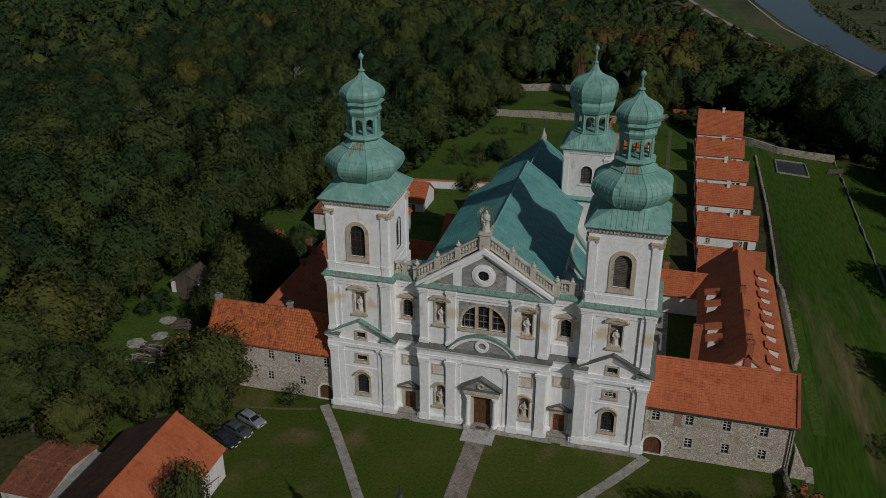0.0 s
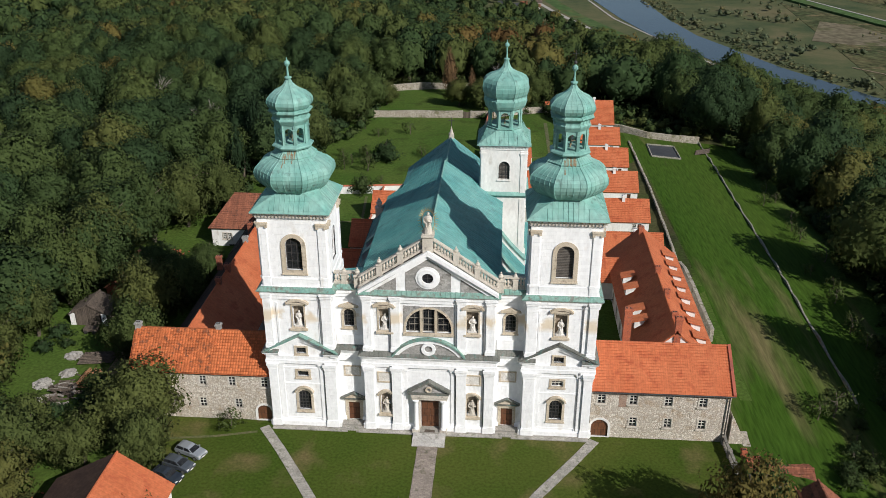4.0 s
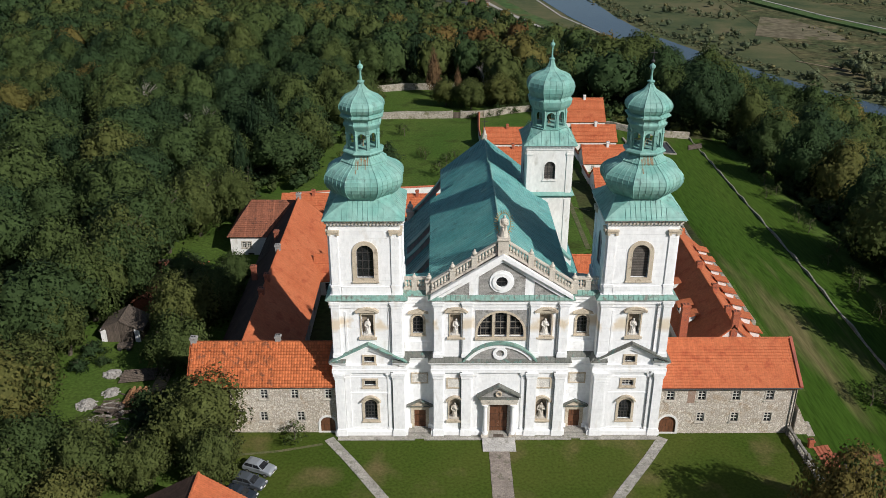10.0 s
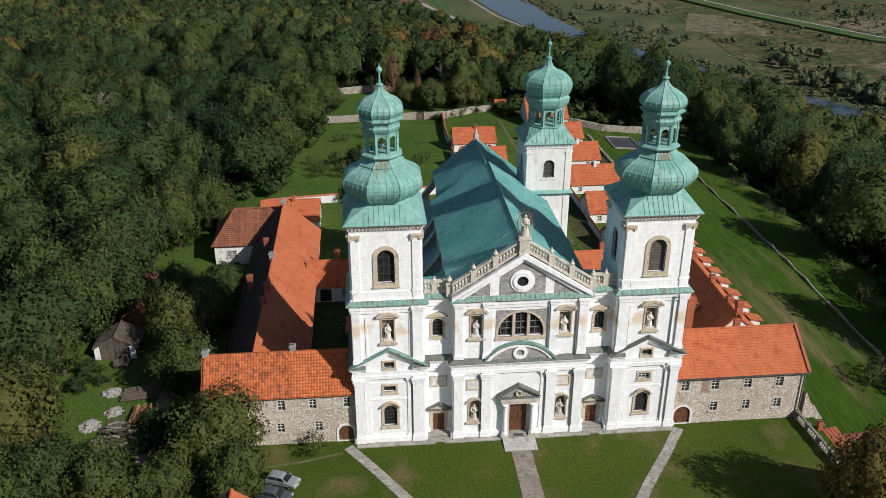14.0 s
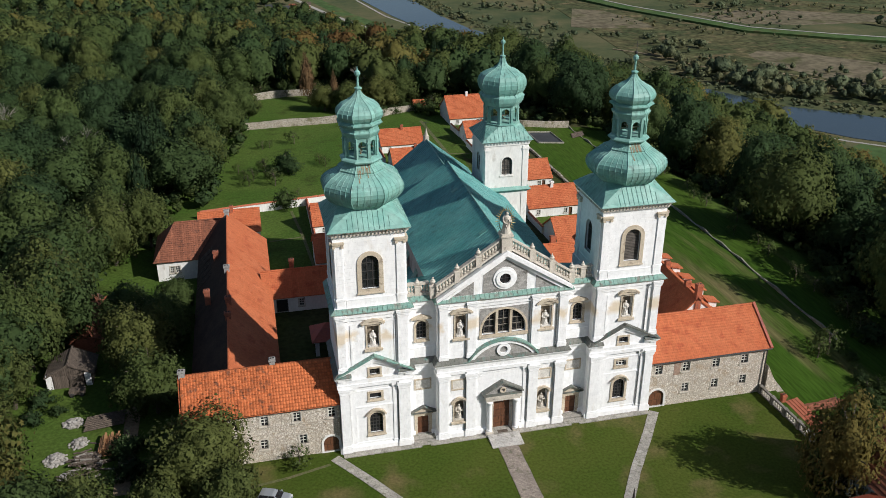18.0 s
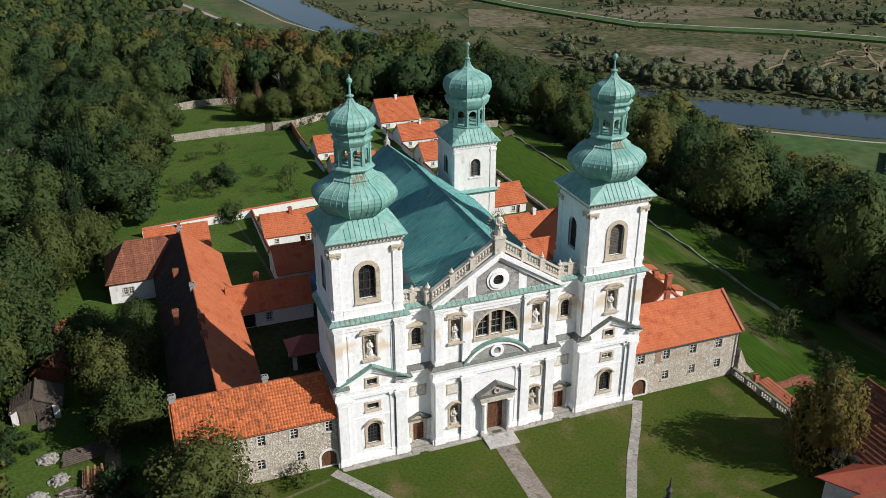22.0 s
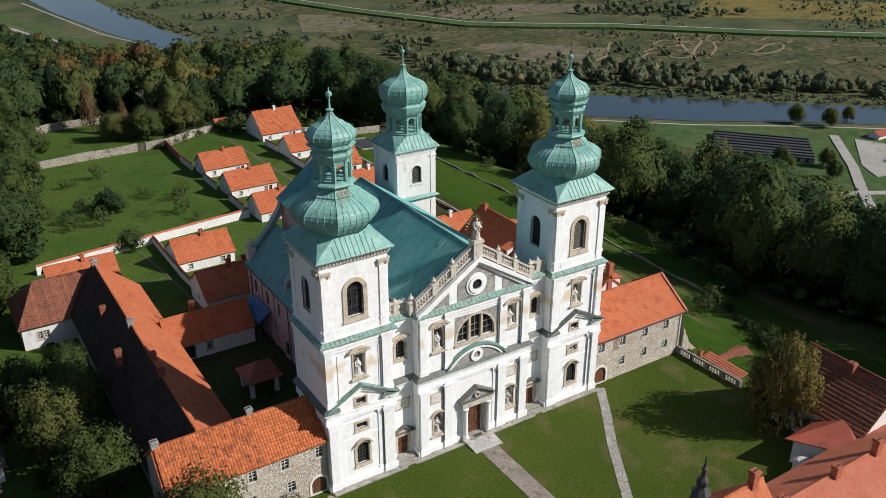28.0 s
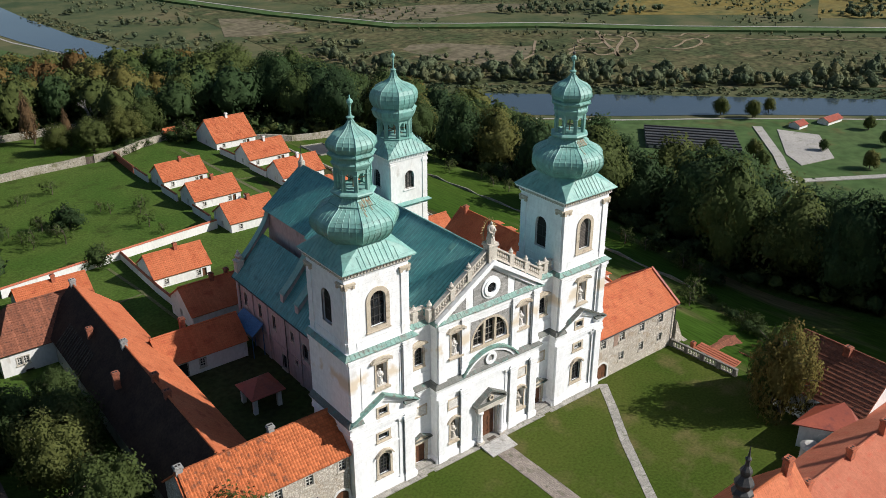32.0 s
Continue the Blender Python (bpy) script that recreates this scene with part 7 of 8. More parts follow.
part("pit", Solid().add([(49.6, 128.5, float(ground_z(49.6, 128.5)) + 0.12), (57.2, 129.5, float(ground_z(57.2, 129.5)) + 0.12), (57.2, 141.0, float(ground_z(57.2, 141)) + 0.12), (50.0, 139.5, float(ground_z(50, 139.5)) + 0.12)], [(0, 1, 2, 3)]), SHED_GREY, pond)
for a, b in (((49.4, 128.2), (57.4, 129.2)), ((57.4, 129.2), (57.6, 141.2)), ((49.4, 128.2), (49.8, 139.8)), ((49.8, 139.8), (57.6, 141.2))):
    part("edge_stone", Solid().tube((*a, float(ground_z(*a)) + 0.2), (*b, float(ground_z(*b)) + 0.2), 0.25, 5), OLD_STONE, pond)
for i in range(7):
    p = (64.4 + 0.2 * i, 136.6 + 0.9 * i * 0.8)
    s = Solid().tube((p[0] - 1.8, p[1] - 0.6, float(ground_z(*p)) + 0.35 + 0.1 * (i % 3)), (p[0] + 2.4, p[1] + 0.9, float(ground_z(*p)) + 0.5), 0.16, 5)
    tagged(part("timber_log", s, OLD_WOOD), "long pale timber lying in the grass", "log", "timber stack by the pond")

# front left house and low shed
house("gate_house", -42.6, -29.2, -40, -18.4, 0, 4.6, 8.7, "y", PLASTER, TILE_Y, "house with an orange tiled roof, its west side coloured dark for shade", "house", 0.5, 0.3, (), mid=-35.0, west_mat=SHADE_ROOF)
low = house("low_shed", -53.0, -46.5, -30, -20.0, 0, 2.4, 3.3, "x", GREY_PLASTER, BROWN_TILE, "low shed with a worn brown roof", "shed", 0.3, 0.2)
s = Solid().prism([(-46.2, -30, 2.3), (-43.2, -30, 2.7), (-43.2, -30, 2.85), (-46.2, -30, 2.45)], (0, 9, 0)).box(-46, -43.4, -29.5, -21.5, 0, 2.3)
tagged(part("sheet_lean_to", s, CONCRETE), "grey sheet-roofed lean-to between sheds", "shed")

# old barn
barn = house("barn", -61.9, -55.9, 24.3, 29.0, 0, 2.35, 3.95, "y", OLD_WOOD, OLD_WOOD, "small old wooden barn with a grey shingle roof", "barn", 0.5, 0.3, [("s", 3.1, 0.0, 4.2, 2.3, False, "dark")])
for k in (-1, 1):
    part("barn_door", Solid().box(-59.1 + k * 1.05 - 1.0, -59.1 + k * 1.05 + 1.0, 24.1, 24.2, 0.05, 2.1), OLD_WOOD, barn, "grey plank barn door")
    part("corner_pier", Solid().box(-59.1 + k * 2.7 - 0.42, -59.1 + k * 2.7 + 0.42, 24.15, 24.6, 0, 2.3), PLASTER, barn, "whitewashed corner pier")
for x in np.arange(-61.9, -56.2, 0.3):
    part("gable_board", Solid().box(x, x + 0.24, 24.18, 24.28, 2.1, 2.5 + 1.35 * (1 - abs(x + 0.12 + 59.1) / 3.1)), OLD_WOOD, barn)
cart = thing("wooden_cart", (-57.6, 22.0, 0), "small grey wooden cart before the barn", "cart")
part("cart_box", Solid().box(-58.8, -56.6, 21.4, 22.6, 0.4, 1.0), OLD_WOOD, cart)
for x in (-58.4, -57.0):
    part("cart_wheel", Solid().tube((x, 21.3, 0.35), (x, 22.7, 0.35), 0.33, 10), IRON, cart)
house("long_shed", -60.0, -54.9, 33.5, 46.0, 0, 2.3, 3.3, "y", BRICK, BROWN_TILE, "long low shed with a brown tiled roof", "shed", 0.3, 0.2, mid=-58.2)

# front right buildings
gatehouse = house("gate_house", -9.0, 10.0, -43.5, -31.8, 0, 8.2, 14.4, "x", PLASTER, TILE_X, "tall gate house with an orange tiled roof", "house", 0.4, 0.3, (), mid=-37.6)
chimney(gatehouse, 8.6, -37.7, 13.2, 16.2, 0.9, 0.75, BRICK_CAP)
tur = thing("roof_turret", (0.6, -37.6, 14.4), "dark wooden bulbous turret on the gate house roof", "turret")
part("turret_shaft", Solid().lathe([(0.75, 13.6), (0.75, 15.6), (1.05, 15.7), (1.0, 15.95), (0.65, 16.3)], 0.6, -37.6, 8), IRON, tur)
part("turret_bulb", Solid().lathe([(0.6, 16.2), (0.9, 16.7), (0.92, 17.1), (0.62, 17.6), (0.45, 17.9), (0.6, 18.3), (0.55, 18.6), (0.25, 19.1), (0.2, 19.6), (0.32, 19.9), (0.12, 20.2), (0.03, 21.4)], 0.6, -37.6, 8), IRON, tur)
long_house = house("lower_house", 10.0, 47.0, -43.0, -31.6, 0, 4.2, 7.4, "x", PLASTER, PINK_TILE, "long low house with a pale sunlit tiled roof", "house", 0.4, 0.3, (), mid=-36.6)
for x, z in ((16.0, 8.8), (25.6, 8.8), (33.4, 9.4)):
    chimney(long_house, x, -36.9, 6.4, z, 0.95, 0.8, BRICK_CAP)
porch = thing("porch_house", (38, -30.5, 0), "white house with a smooth red sheet roof", "house")
eave_line = [(30.6, -26.7), (35.4, -34.0), (47.5, -34.0), (47.5, -28.0), (37.6, -26.4)]
crest = [(39.0, -29.6), (47.0, -31.0)]
s = Solid()
hi = [(x, y, 5.6) for x, y in crest]
lo = [(x, y, 4.0) for x, y in eave_line]
s.add(lo + hi + [(x, y, 3.85) for x, y in eave_line], [(0, 1, 5), (1, 2, 6, 5), (2, 3, 6), (3, 4, 5, 6), (4, 0, 5), (11, 10, 9, 8, 7), (0, 7, 8, 1), (1, 8, 9, 2), (2, 9, 10, 3), (3, 10, 11, 4), (4, 11, 7, 0)])
part("roof", s, RED_METAL, porch)
part("wall", Solid().prism([(31.9, -27.2, -0.5), (36.0, -33.4, -0.5), (47.0, -33.4, -0.5), (47.0, -28.6, -0.5), (37.6, -27.0, -0.5)], (0, 0, 4.4)), PLASTER, porch)
side_w = Face((31.9, -27.2, 0), Vector((4.1, -6.2, 0)).normalized(), Vector((6.2, 4.1, 0)).normalized())
window(porch, side_w, 3.2, 0.9, 1.3, 1.7, True, 0.15, 0.05, PLASTER, DARK, None)
part("porch_drum", Solid().lathe([(1.3, 0.0), (1.3, 1.9), (1.5, 2.0), (0.9, 2.4), (0.1, 2.5)], 30.9, -29.8, 10), GREY_PLASTER, porch, "small round porch")
s = Solid()
for i in range(10):
    a = radians(180 + i * 18)
    s.tube((31.0, -28.4, 0), (31.0, -28.4, 0.1), 0.1, 4)
bigh = house("ribbed_house", 38.0, 50.5, -32.5, -19.5, 0, 5.0, 10.2, "y", PLASTER, BROWN_TILE, "house with a ribbed dark red tiled roof", "house", 0.6, 0.3, [("w", 5.0, 2.2, 0.8, 1.2, False, "trim")], hips=(0, 0), course=0.62)
chimney(bigh, 43.6, -26.2, 8.4, 10.9, 0.9, 0.9, BRICK)
# terrace rail and the low roofs below it
rail = thing("terrace_balustrade", (40, -6, 0), "pale stone terrace balustrade", "balustrade")
balustrade(rail, (39.6, 0.0, 0.0), (40.2, -12.2, 0.0), 24, 0.18, 0.85, 0.16, DARK_STONE)
for y in (-0.2, -3.1, -6.0, -9.0, -11.9):
    part("rail_pier", Solid().box(39.6 - y * 0.045 - 0.28, 39.6 - y * 0.045 + 0.28, y - 0.3, y + 0.3, -0.2, 1.3), DARK_STONE, rail)
low1 = thing("low_outhouse", (42.4, -6.5, -3), "low outhouse with a pale sunlit tiled roof", "outhouse")
part("wall", Solid().box(41.2, 43.6, -10.2, -3.2, -3, -0.15), GREY_PLASTER, low1)
tiled_slope(low1, (41.0, -10.5, -0.2), (41.0, -3.0, -0.2), (43.8, -3.0, 0.45), (43.8, -10.5, 0.45), PINK_TILE)
chimney(low1, 41.6, -2.9, -1.0, 1.3, 0.6, 0.6, BRICK_CAP)
house("low_outhouse", 43.9, 49.8, -7.6, -2.4, -4, -0.7, 0.3, "x", DRY_STONE, BROWN_TILE, "small stone outhouse with a brown tiled roof", "outhouse", 0.3, 0.2, [("e", 2.4, 1.4, 1.0, 1.6, False, "dark")])
house("low_outhouse", 44.4, 49.0, -12.6, -8.4, -4, -0.9, -0.1, "y", PLASTER, BROWN_TILE, "small white outhouse with a dull brown roof", "outhouse", 0.25, 0.2)

# ---- trees ----

def crown_points(r, leaves, size, lobes, rings=(20, 11), low=-0.35, spread=(0.5, 0.72), core=0.9, ragged=0.12):
    """A crown of unit size: rounded boughs that bulge out of an inner mass, covered with leaf sprays.
    Returns vertices, triangles and the outward direction of the bough at each vertex."""
    cs, qs = [], []
    turn = r.uniform(0, 6.28)
    for i in range(lobes):
        th = turn + 2.39996 * i + r.uniform(-0.45, 0.45)
        u = np.clip(1 - (1 - low) * (i + 0.5) / lobes + r.uniform(-0.12, 0.12), low, 1)
        k = np.sqrt(max(0, 1 - u * u)) * r.uniform(*spread) * 1.06
        cs.append((k * np.cos(th), k * np.sin(th), u * r.uniform(0.56, 0.72)))
        qs.append(r.uniform(0.19, 0.36) * (1.15 if lobes < 12 else 1.0))
    cs.append((0, 0, 0.02))
    qs.append(0.5)
    cs, qs = np.array(cs), np.array(qs)
    verts, outs, faces, k0 = [], [], [], 0
    if core:
        n, m = rings
        ph, th = np.meshgrid(np.linspace(0.05, np.pi - 0.35, m), np.linspace(0, 2 * np.pi, n, endpoint=False))
        d = np.stack([np.sin(ph) * np.cos(th), np.sin(ph) * np.sin(th), np.cos(ph)], -1).reshape(-1, 3)
        d += r.normal(size=d.shape) * 0.05
        d /= np.linalg.norm(d, axis=1, keepdims=True)
        cd = d @ cs.T
        disc = qs ** 2 - (cs ** 2).sum(1) + cd ** 2
        t = np.where(disc > 0, cd + np.sqrt(np.maximum(disc, 0)), 0)
        best = t.argmax(1)
        hull = d * t.max(1)[:, None]
        verts.append(hull * (core * r.uniform(0.94, 1.03, len(d)))[:, None])
        outs.append((hull - cs[best]) / qs[best][:, None] + d * 0.3)
        idx = np.arange(n * m).reshape(n, m)
        nx = np.roll(idx, -1, 0)
        q = np.stack([idx[:, :-1], idx[:, 1:], nx[:, 1:], nx[:, :-1]], -1).reshape(-1, 4)
        faces.append(np.concatenate([q[:, (0, 1, 2)], q[:, (0, 2, 3)]]))
        k0 = n * m
    # sprays sit on the outer skin of the boughs alone
    w = qs ** 2
    pick = r.choice(len(cs), leaves * 4, p=w / w.sum())
    e = r.normal(size=(leaves * 4, 3))
    e /= np.linalg.norm(e, axis=1, keepdims=True)
    p = cs[pick] + e * qs[pick][:, None]
    gap = np.linalg.norm(p[:, None] - cs[None], axis=2) - qs[None] * 0.95
    free = np.flatnonzero((gap > 0).all(1) & (p[:, 2] > -0.75))[:leaves]
    p, e = p[free], e[free]
    leaves = len(free)
    p = p * (1 + ragged * r.uniform(-0.7, 1.0, (leaves, 1)) ** 3) + r.normal(size=(leaves, 3)) * size * 0.35
    nrm = e + r.normal(size=(leaves, 3)) * 0.38 + np.array((0, 0, 0.2))
    nrm /= np.linalg.norm(nrm, axis=1, keepdims=True)
    t1 = np.cross(nrm, r.normal(size=(leaves, 3)))
    t1 /= np.linalg.norm(t1, axis=1, keepdims=True)
    t2 = np.cross(nrm, t1)
    sz = size * r.uniform(0.6, 1.4, (leaves, 1))
    verts.append(np.stack([p - t1 * sz * 0.9 - t2 * sz * 0.6, p + t1 * sz * 0.9 - t2 * sz * 0.5, p + t2 * sz * 1.2], 1).reshape(-1, 3))
    outs.append(np.repeat(e + p * 0.35, 3, axis=0))
    faces.append(np.arange(leaves * 3).reshape(-1, 3) + k0)
    o = np.concatenate(outs)
    return np.concatenate(verts), np.concatenate(faces), o / np.linalg.norm(o, axis=1, keepdims=True)


def quads_mesh(name, v, f, tint, mat, out):
    me = bpy.data.meshes.new(name)
    me.vertices.add(len(v))
    me.vertices.foreach_set("co", v.astype(np.float32).ravel())
    me.loops.add(f.size)
    me.loops.foreach_set("vertex_index", f.astype(np.int32).ravel())
    me.polygons.add(len(f))
    me.polygons.foreach_set("loop_start", np.arange(0, f.size, f.shape[1], dtype=np.int32))
    at = me.attributes.new("tint", "FLOAT", "POINT")
    at.data.foreach_set("value", np.broadcast_to(tint, (len(v),)).astype(np.float32))
    pf = me.attributes.new("puff", "FLOAT_VECTOR", "POINT")
    pf.data.foreach_set("vector", out.astype(np.float32).ravel())
    me.materials.append(mat)
    me.update(calc_edges=True)
    return me


def trunk_mesh(name, h, r, limbs, seed, mat=BARK):
    q = random.Random(seed)
    s = Solid().tube((0, 0, -0.6), (0.1, 0.05, h * 0.45), r, 7, r * 0.75).tube((0.1, 0.05, h * 0.45), (0, 0.1, h), r * 0.75, 6, r * 0.25)
    for i in range(limbs):
        a, z = q.uniform(0, 6.28), h * q.uniform(0.4, 0.85)
        ln = h * q.uniform(0.25, 0.42)
        s.tube((0.05, 0.05, z), (ln * math.cos(a) * 0.8, ln * math.sin(a) * 0.8, z + ln * 0.6), r * 0.38, 5, r * 0.1)
    me = s.mesh(name)
    me.materials.append(mat)
    return me


# single trees near the buildings
NEAR = []
for i in range(5):
    v, f, o = crown_points(np.random.default_rng(20 + i), 5600, 0.034, 34, (18, 10), -0.7, (0.45, 0.8), (0.84, 0.82, 0.82, 0.84, 0.6)[i], 0.24)
    NEAR.append(quads_mesh("crown", v, f, (0.36, 0.42, 0.54, 0.48, 0.66)[i], LEAF, o))
SMALL = []
for i in range(4):
    v, f, o = crown_points(np.random.default_rng(120 + i), 1100 if i < 2 else 420, 0.062, 14, (12, 8), -0.7, (0.4, 0.9), (0.8, 0.7, 0, 0)[i], 0.4)
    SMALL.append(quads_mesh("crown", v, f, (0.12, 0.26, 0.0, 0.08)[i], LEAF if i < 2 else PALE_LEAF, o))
TRUNKS = [trunk_mesh("trunk", 1.0, 0.035, 6, i) for i in range(3)]


def tree(x, y, h, rad, kind=0, label="leafy green broadleaf tree", name="tree", category="tree", group="", z=None, low=0.16, squash=None):
    z = float(ground_z(x, y)) if z is None else z
    ob = thing(name, (x, y, z), label, category, group)
    tr = part("trunk", TRUNKS[kind % 3], None, ob)
    tr.matrix_parent_inverse = Matrix.Identity(4)
    tr.scale = (h, h, h * 0.8)
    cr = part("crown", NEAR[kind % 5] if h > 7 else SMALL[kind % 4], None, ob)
    cr.matrix_parent_inverse = Matrix.Identity(4)
    half = h * (1 - low) / 2
    cr.location, cr.scale, cr.rotation_euler = (0, 0, h * low + half * 0.8), (rad, rad, half * 1.25), (0, 0, x * 1.7 + y)
    return ob


tree(36.4, -22.0, 14.6, 4.7, 4, "tall tree with yellowing autumn leaves on the lawn", low=0.13)
tree(39.0, -19.2, 12.0, 3.7, 3, "green tree with first yellow leaves beside the lawn", low=0.12)
for x, y, h, r, k in ((-39.2, -3.6, 11.0, 6.4, 2), (-36.0, -10.0, 8.5, 4.0, 2), (-44.5, -10.5, 8.0, 3.8, 3), (-46.6, 14.5, 10.5, 4.8, 3), (-49.0, 25.5, 12, 5.6, 3), (-46.0, 33, 9.5, 5.0, 0), (-44.4, 42, 7.6, 3.4, 0), (-51.5, 37, 10, 4.6, 0),
                      (-61.6, 36.5, 15.5, 6.6, 0), (-66.5, 30.5, 15, 6.2, 0), (-64.6, 45, 15, 6.0, 1), (-66.5, 20, 11, 4.4, 0), (-67.5, 11, 9.5, 4.2, 2), (-62.5, -4.0, 8.0, 4.4, 2), (-66.0, 2.5, 12, 5.4, 3), (-53.5, -6.5, 7.2, 3.8, 3), (-58.5, -9.5, 10, 5.4, 0), (-51.5, -12.5, 9.5, 4.8, 1),
                      (-60, -17, 12, 5.6, 1), (-51, -18, 9, 4.4, 2), (-68, -8, 13, 6, 1), (-26.4, -31.0, 12.5, 3.0, 2), (-62, 58, 15, 6, 1), (-58, 67, 14, 6, 2), (-52, 75, 13, 5.5, 0)):
    tree(x, y, h, r, k)
for x, y, h, r in ((-59.6, 17.5, 1.6, 1.3), (-62.5, 20.5, 2.4, 2.0), (-63, 16, 2.0, 1.8), (-51, 20.5, 2.6, 2.2), (-49, 6, 3.4, 2.6), (-48.4, 1.5, 3.0, 2.2), (-52.5, -0.5, 2.4, 2.0), (-54.4, 35, 3.5, 2.4)):
    tree(x, y, h, r, 0, "leafy shrub in the rough grass by the barn", "shrub", "shrub", "shrubs by the barn", None, 0.0)
tree(-27.6, 1.9 - 3.0, 3.0, 2.1, 2, "round green bush by the stone wing", "bush", "bush", low=0.02)
tree(57, 8.5, 5.0, 2.9, 2, "small leafy tree below the terrace")
tree(54.5, 7.5, 3.6, 2.0, 2, "small leafy tree below the terrace")
for x, y, h in ((58.5, 3.3, 1.6), (57, 0.2, 1.8), (56, -2.4, 2.2), (54.5, -4.6, 2.0), (60.5, 7, 1.5), (61.5, 11, 1.7), (57.6, -4, 2.4), (54, -7, 2.4), (59, -1, 2.0)):
    tree(x, y, h, h * 0.8, 1 + int(x) % 3, "low leafy shrub beside the crumbling wall", "shrub", "shrub", "shrubs below the terrace", None, 0.0)
# orchard
orchard_q = random.Random(5)
for i in range(32):
    x, y = orchard_q.uniform(-48, 0), orchard_q.uniform(98, 160)
    if x > -12 and orchard_q.random() < 0.6:
        x -= 25
    h = orchard_q.uniform(2.4, 4.4)
    tree(x, y, h, h * orchard_q.uniform(0.42, 0.6), 2 + orchard_q.randrange(2), "small fruit tree in the orchard grass", "fruit_tree", "tree", "orchard trees", None, 0.2)
tree(-21.5, 118, 5.6, 4.2, 0, "dense dark round bush in the orchard", "bush", "bush", low=0.02)
tree(-23.5, 91, 4.6, 3.0, 1, "green bush over the garden wall", "bush", "bush", low=0.02)
tree(-40, 155, 10, 6.5, 2, "broad leafy tree in the orchard grass")
for x, y, h, r in ((12, 178, 11, 6.5), (2, 176, 10, 5.5), (20, 182, 12, 6), (-6, 180, 9, 4.5), (28, 170, 6, 4), (-47, 172, 9, 5), (-30, 180, 8, 4.5)):
    tree(x, y, h, r, 3, "broad leafy tree behind the orchard wall")
for x, y, h, r in ((79, 62, 4.5, 3.0), (82, 78, 5, 3.2), (84, 92, 5, 3.5), (80, 105, 4.5, 3), (78, 40, 4, 2.8), (72, 22, 4, 3.2), (68, 12, 3.6, 2.8), (77, 120, 5, 3.2), (73, 30, 3.5, 2.5)):
    tree(x, y, h, r, 1, "low shrubby tree outside the garden wall", "shrub", "shrub", "shrubs on the slope", None, 0.05)

for x, y, h, r in ((7, 167, 2.6, 2.6), (11, 169.5, 3.2, 3.0), (15.5, 171.5, 2.8, 2.6), (19, 174, 3.4, 2.8), (23.5, 171, 3.8, 2.8), (26, 166, 4.2, 2.8), (3, 163, 2.0, 1.8), (-38, 162, 3.5, 2.8)):
    tree(x, y, h, r, 1, "leafy bush grown over the orchard wall", "bush", "bush", "bushes on the old wall", None, 0.0)
slope_q = random.Random(14)
for i in range(14):
    x, y, h = slope_q.uniform(67, 73), 14 + 7.5 * i + slope_q.uniform(-3, 3), slope_q.uniform(2.6, 4.4)
    tree(x + 0.03 * y, y, h, h * slope_q.uniform(0.45, 0.6), 2 + i % 2, "old thin-leaved fruit tree on the rough slope", "fruit_tree", "tree", "fruit trees outside the garden wall", None, 0.15)
# shrubs along the wood's edge
edge_q = random.Random(8)
for i in range(46):
    if i < 16:
        x, y = edge_q.uniform(-50, 0), 206 + edge_q.uniform(0, 4)
    elif i < 30:
        x, y = edge_q.uniform(2, 70), 180 + edge_q.uniform(0, 5)
    else:
        x, y = 80 + edge_q.uniform(0, 6), edge_q.uniform(5, 150)
    h = edge_q.uniform(3, 6.5)
    tree(x, y, h, h * 0.55, i % 4, "leafy shrub at the edge of the wood", "shrub", "shrub", "shrubs at the wood's edge", None, 0.0)
# bare grey trees among the green
def bare_mesh_of(seed):
    q = random.Random(seed)
    s = Solid()

    def grow(p, d, ln, r, depth):
        e = p + d * ln
        s.tube(p, e, r, 4 if depth else 6, r * 0.6)
        if depth == 4:
            return
        for i in range(3 if depth else 5):
            nd = (d + Vector((q.uniform(-1, 1), q.uniform(-1, 1), q.uniform(-0.2, 0.6))) * 0.62).normalized()
            grow(p.lerp(e, q.uniform(0.55, 1.0)), nd, ln * q.uniform(0.55, 0.75), r * 0.55, depth + 1)

    grow(Vector((0, 0, 0)), Vector((0, 0, 1)), 0.42, 0.014, 0)
    me = s.mesh("trunk")
    me.materials.append(PALE_BARK)
    return me


bare_mesh = bare_mesh_of(4)
for x, y, h in ((8, 192, 13), (-70, 120, 17), (-95, 150, 18), (-110, 96, 18)):
    ob = thing("bare_tree", (x, y, float(ground_z(x, y))), "bare pale grey tree among the green wood", "tree")
    tr = part("trunk", bare_mesh, None, ob)
    tr.matrix_parent_inverse = Matrix.Identity(4)
    tr.scale, tr.rotation_euler = (h, h, h), (0, 0, x)

# russet conifers
STEM = trunk_mesh("trunk", 1.0, 0.02, 0, 9)
v, f, o = crown_points(np.random.default_rng(77), 2600, 0.045, 24, (14, 12), -0.9, (0.5, 0.85), 0.75, 0.3)
zz = (v[:, 2] + 1) / 2
v[:, 0] *= 1.15 - zz * 0.95
v[:, 1] *= 1.15 - zz * 0.95
CONE = quads_mesh("crown", v, f, 0.5, SPRUCE, o)
DARK_CONE = quads_mesh("crown", v, f, -0.1, LEAF, o)
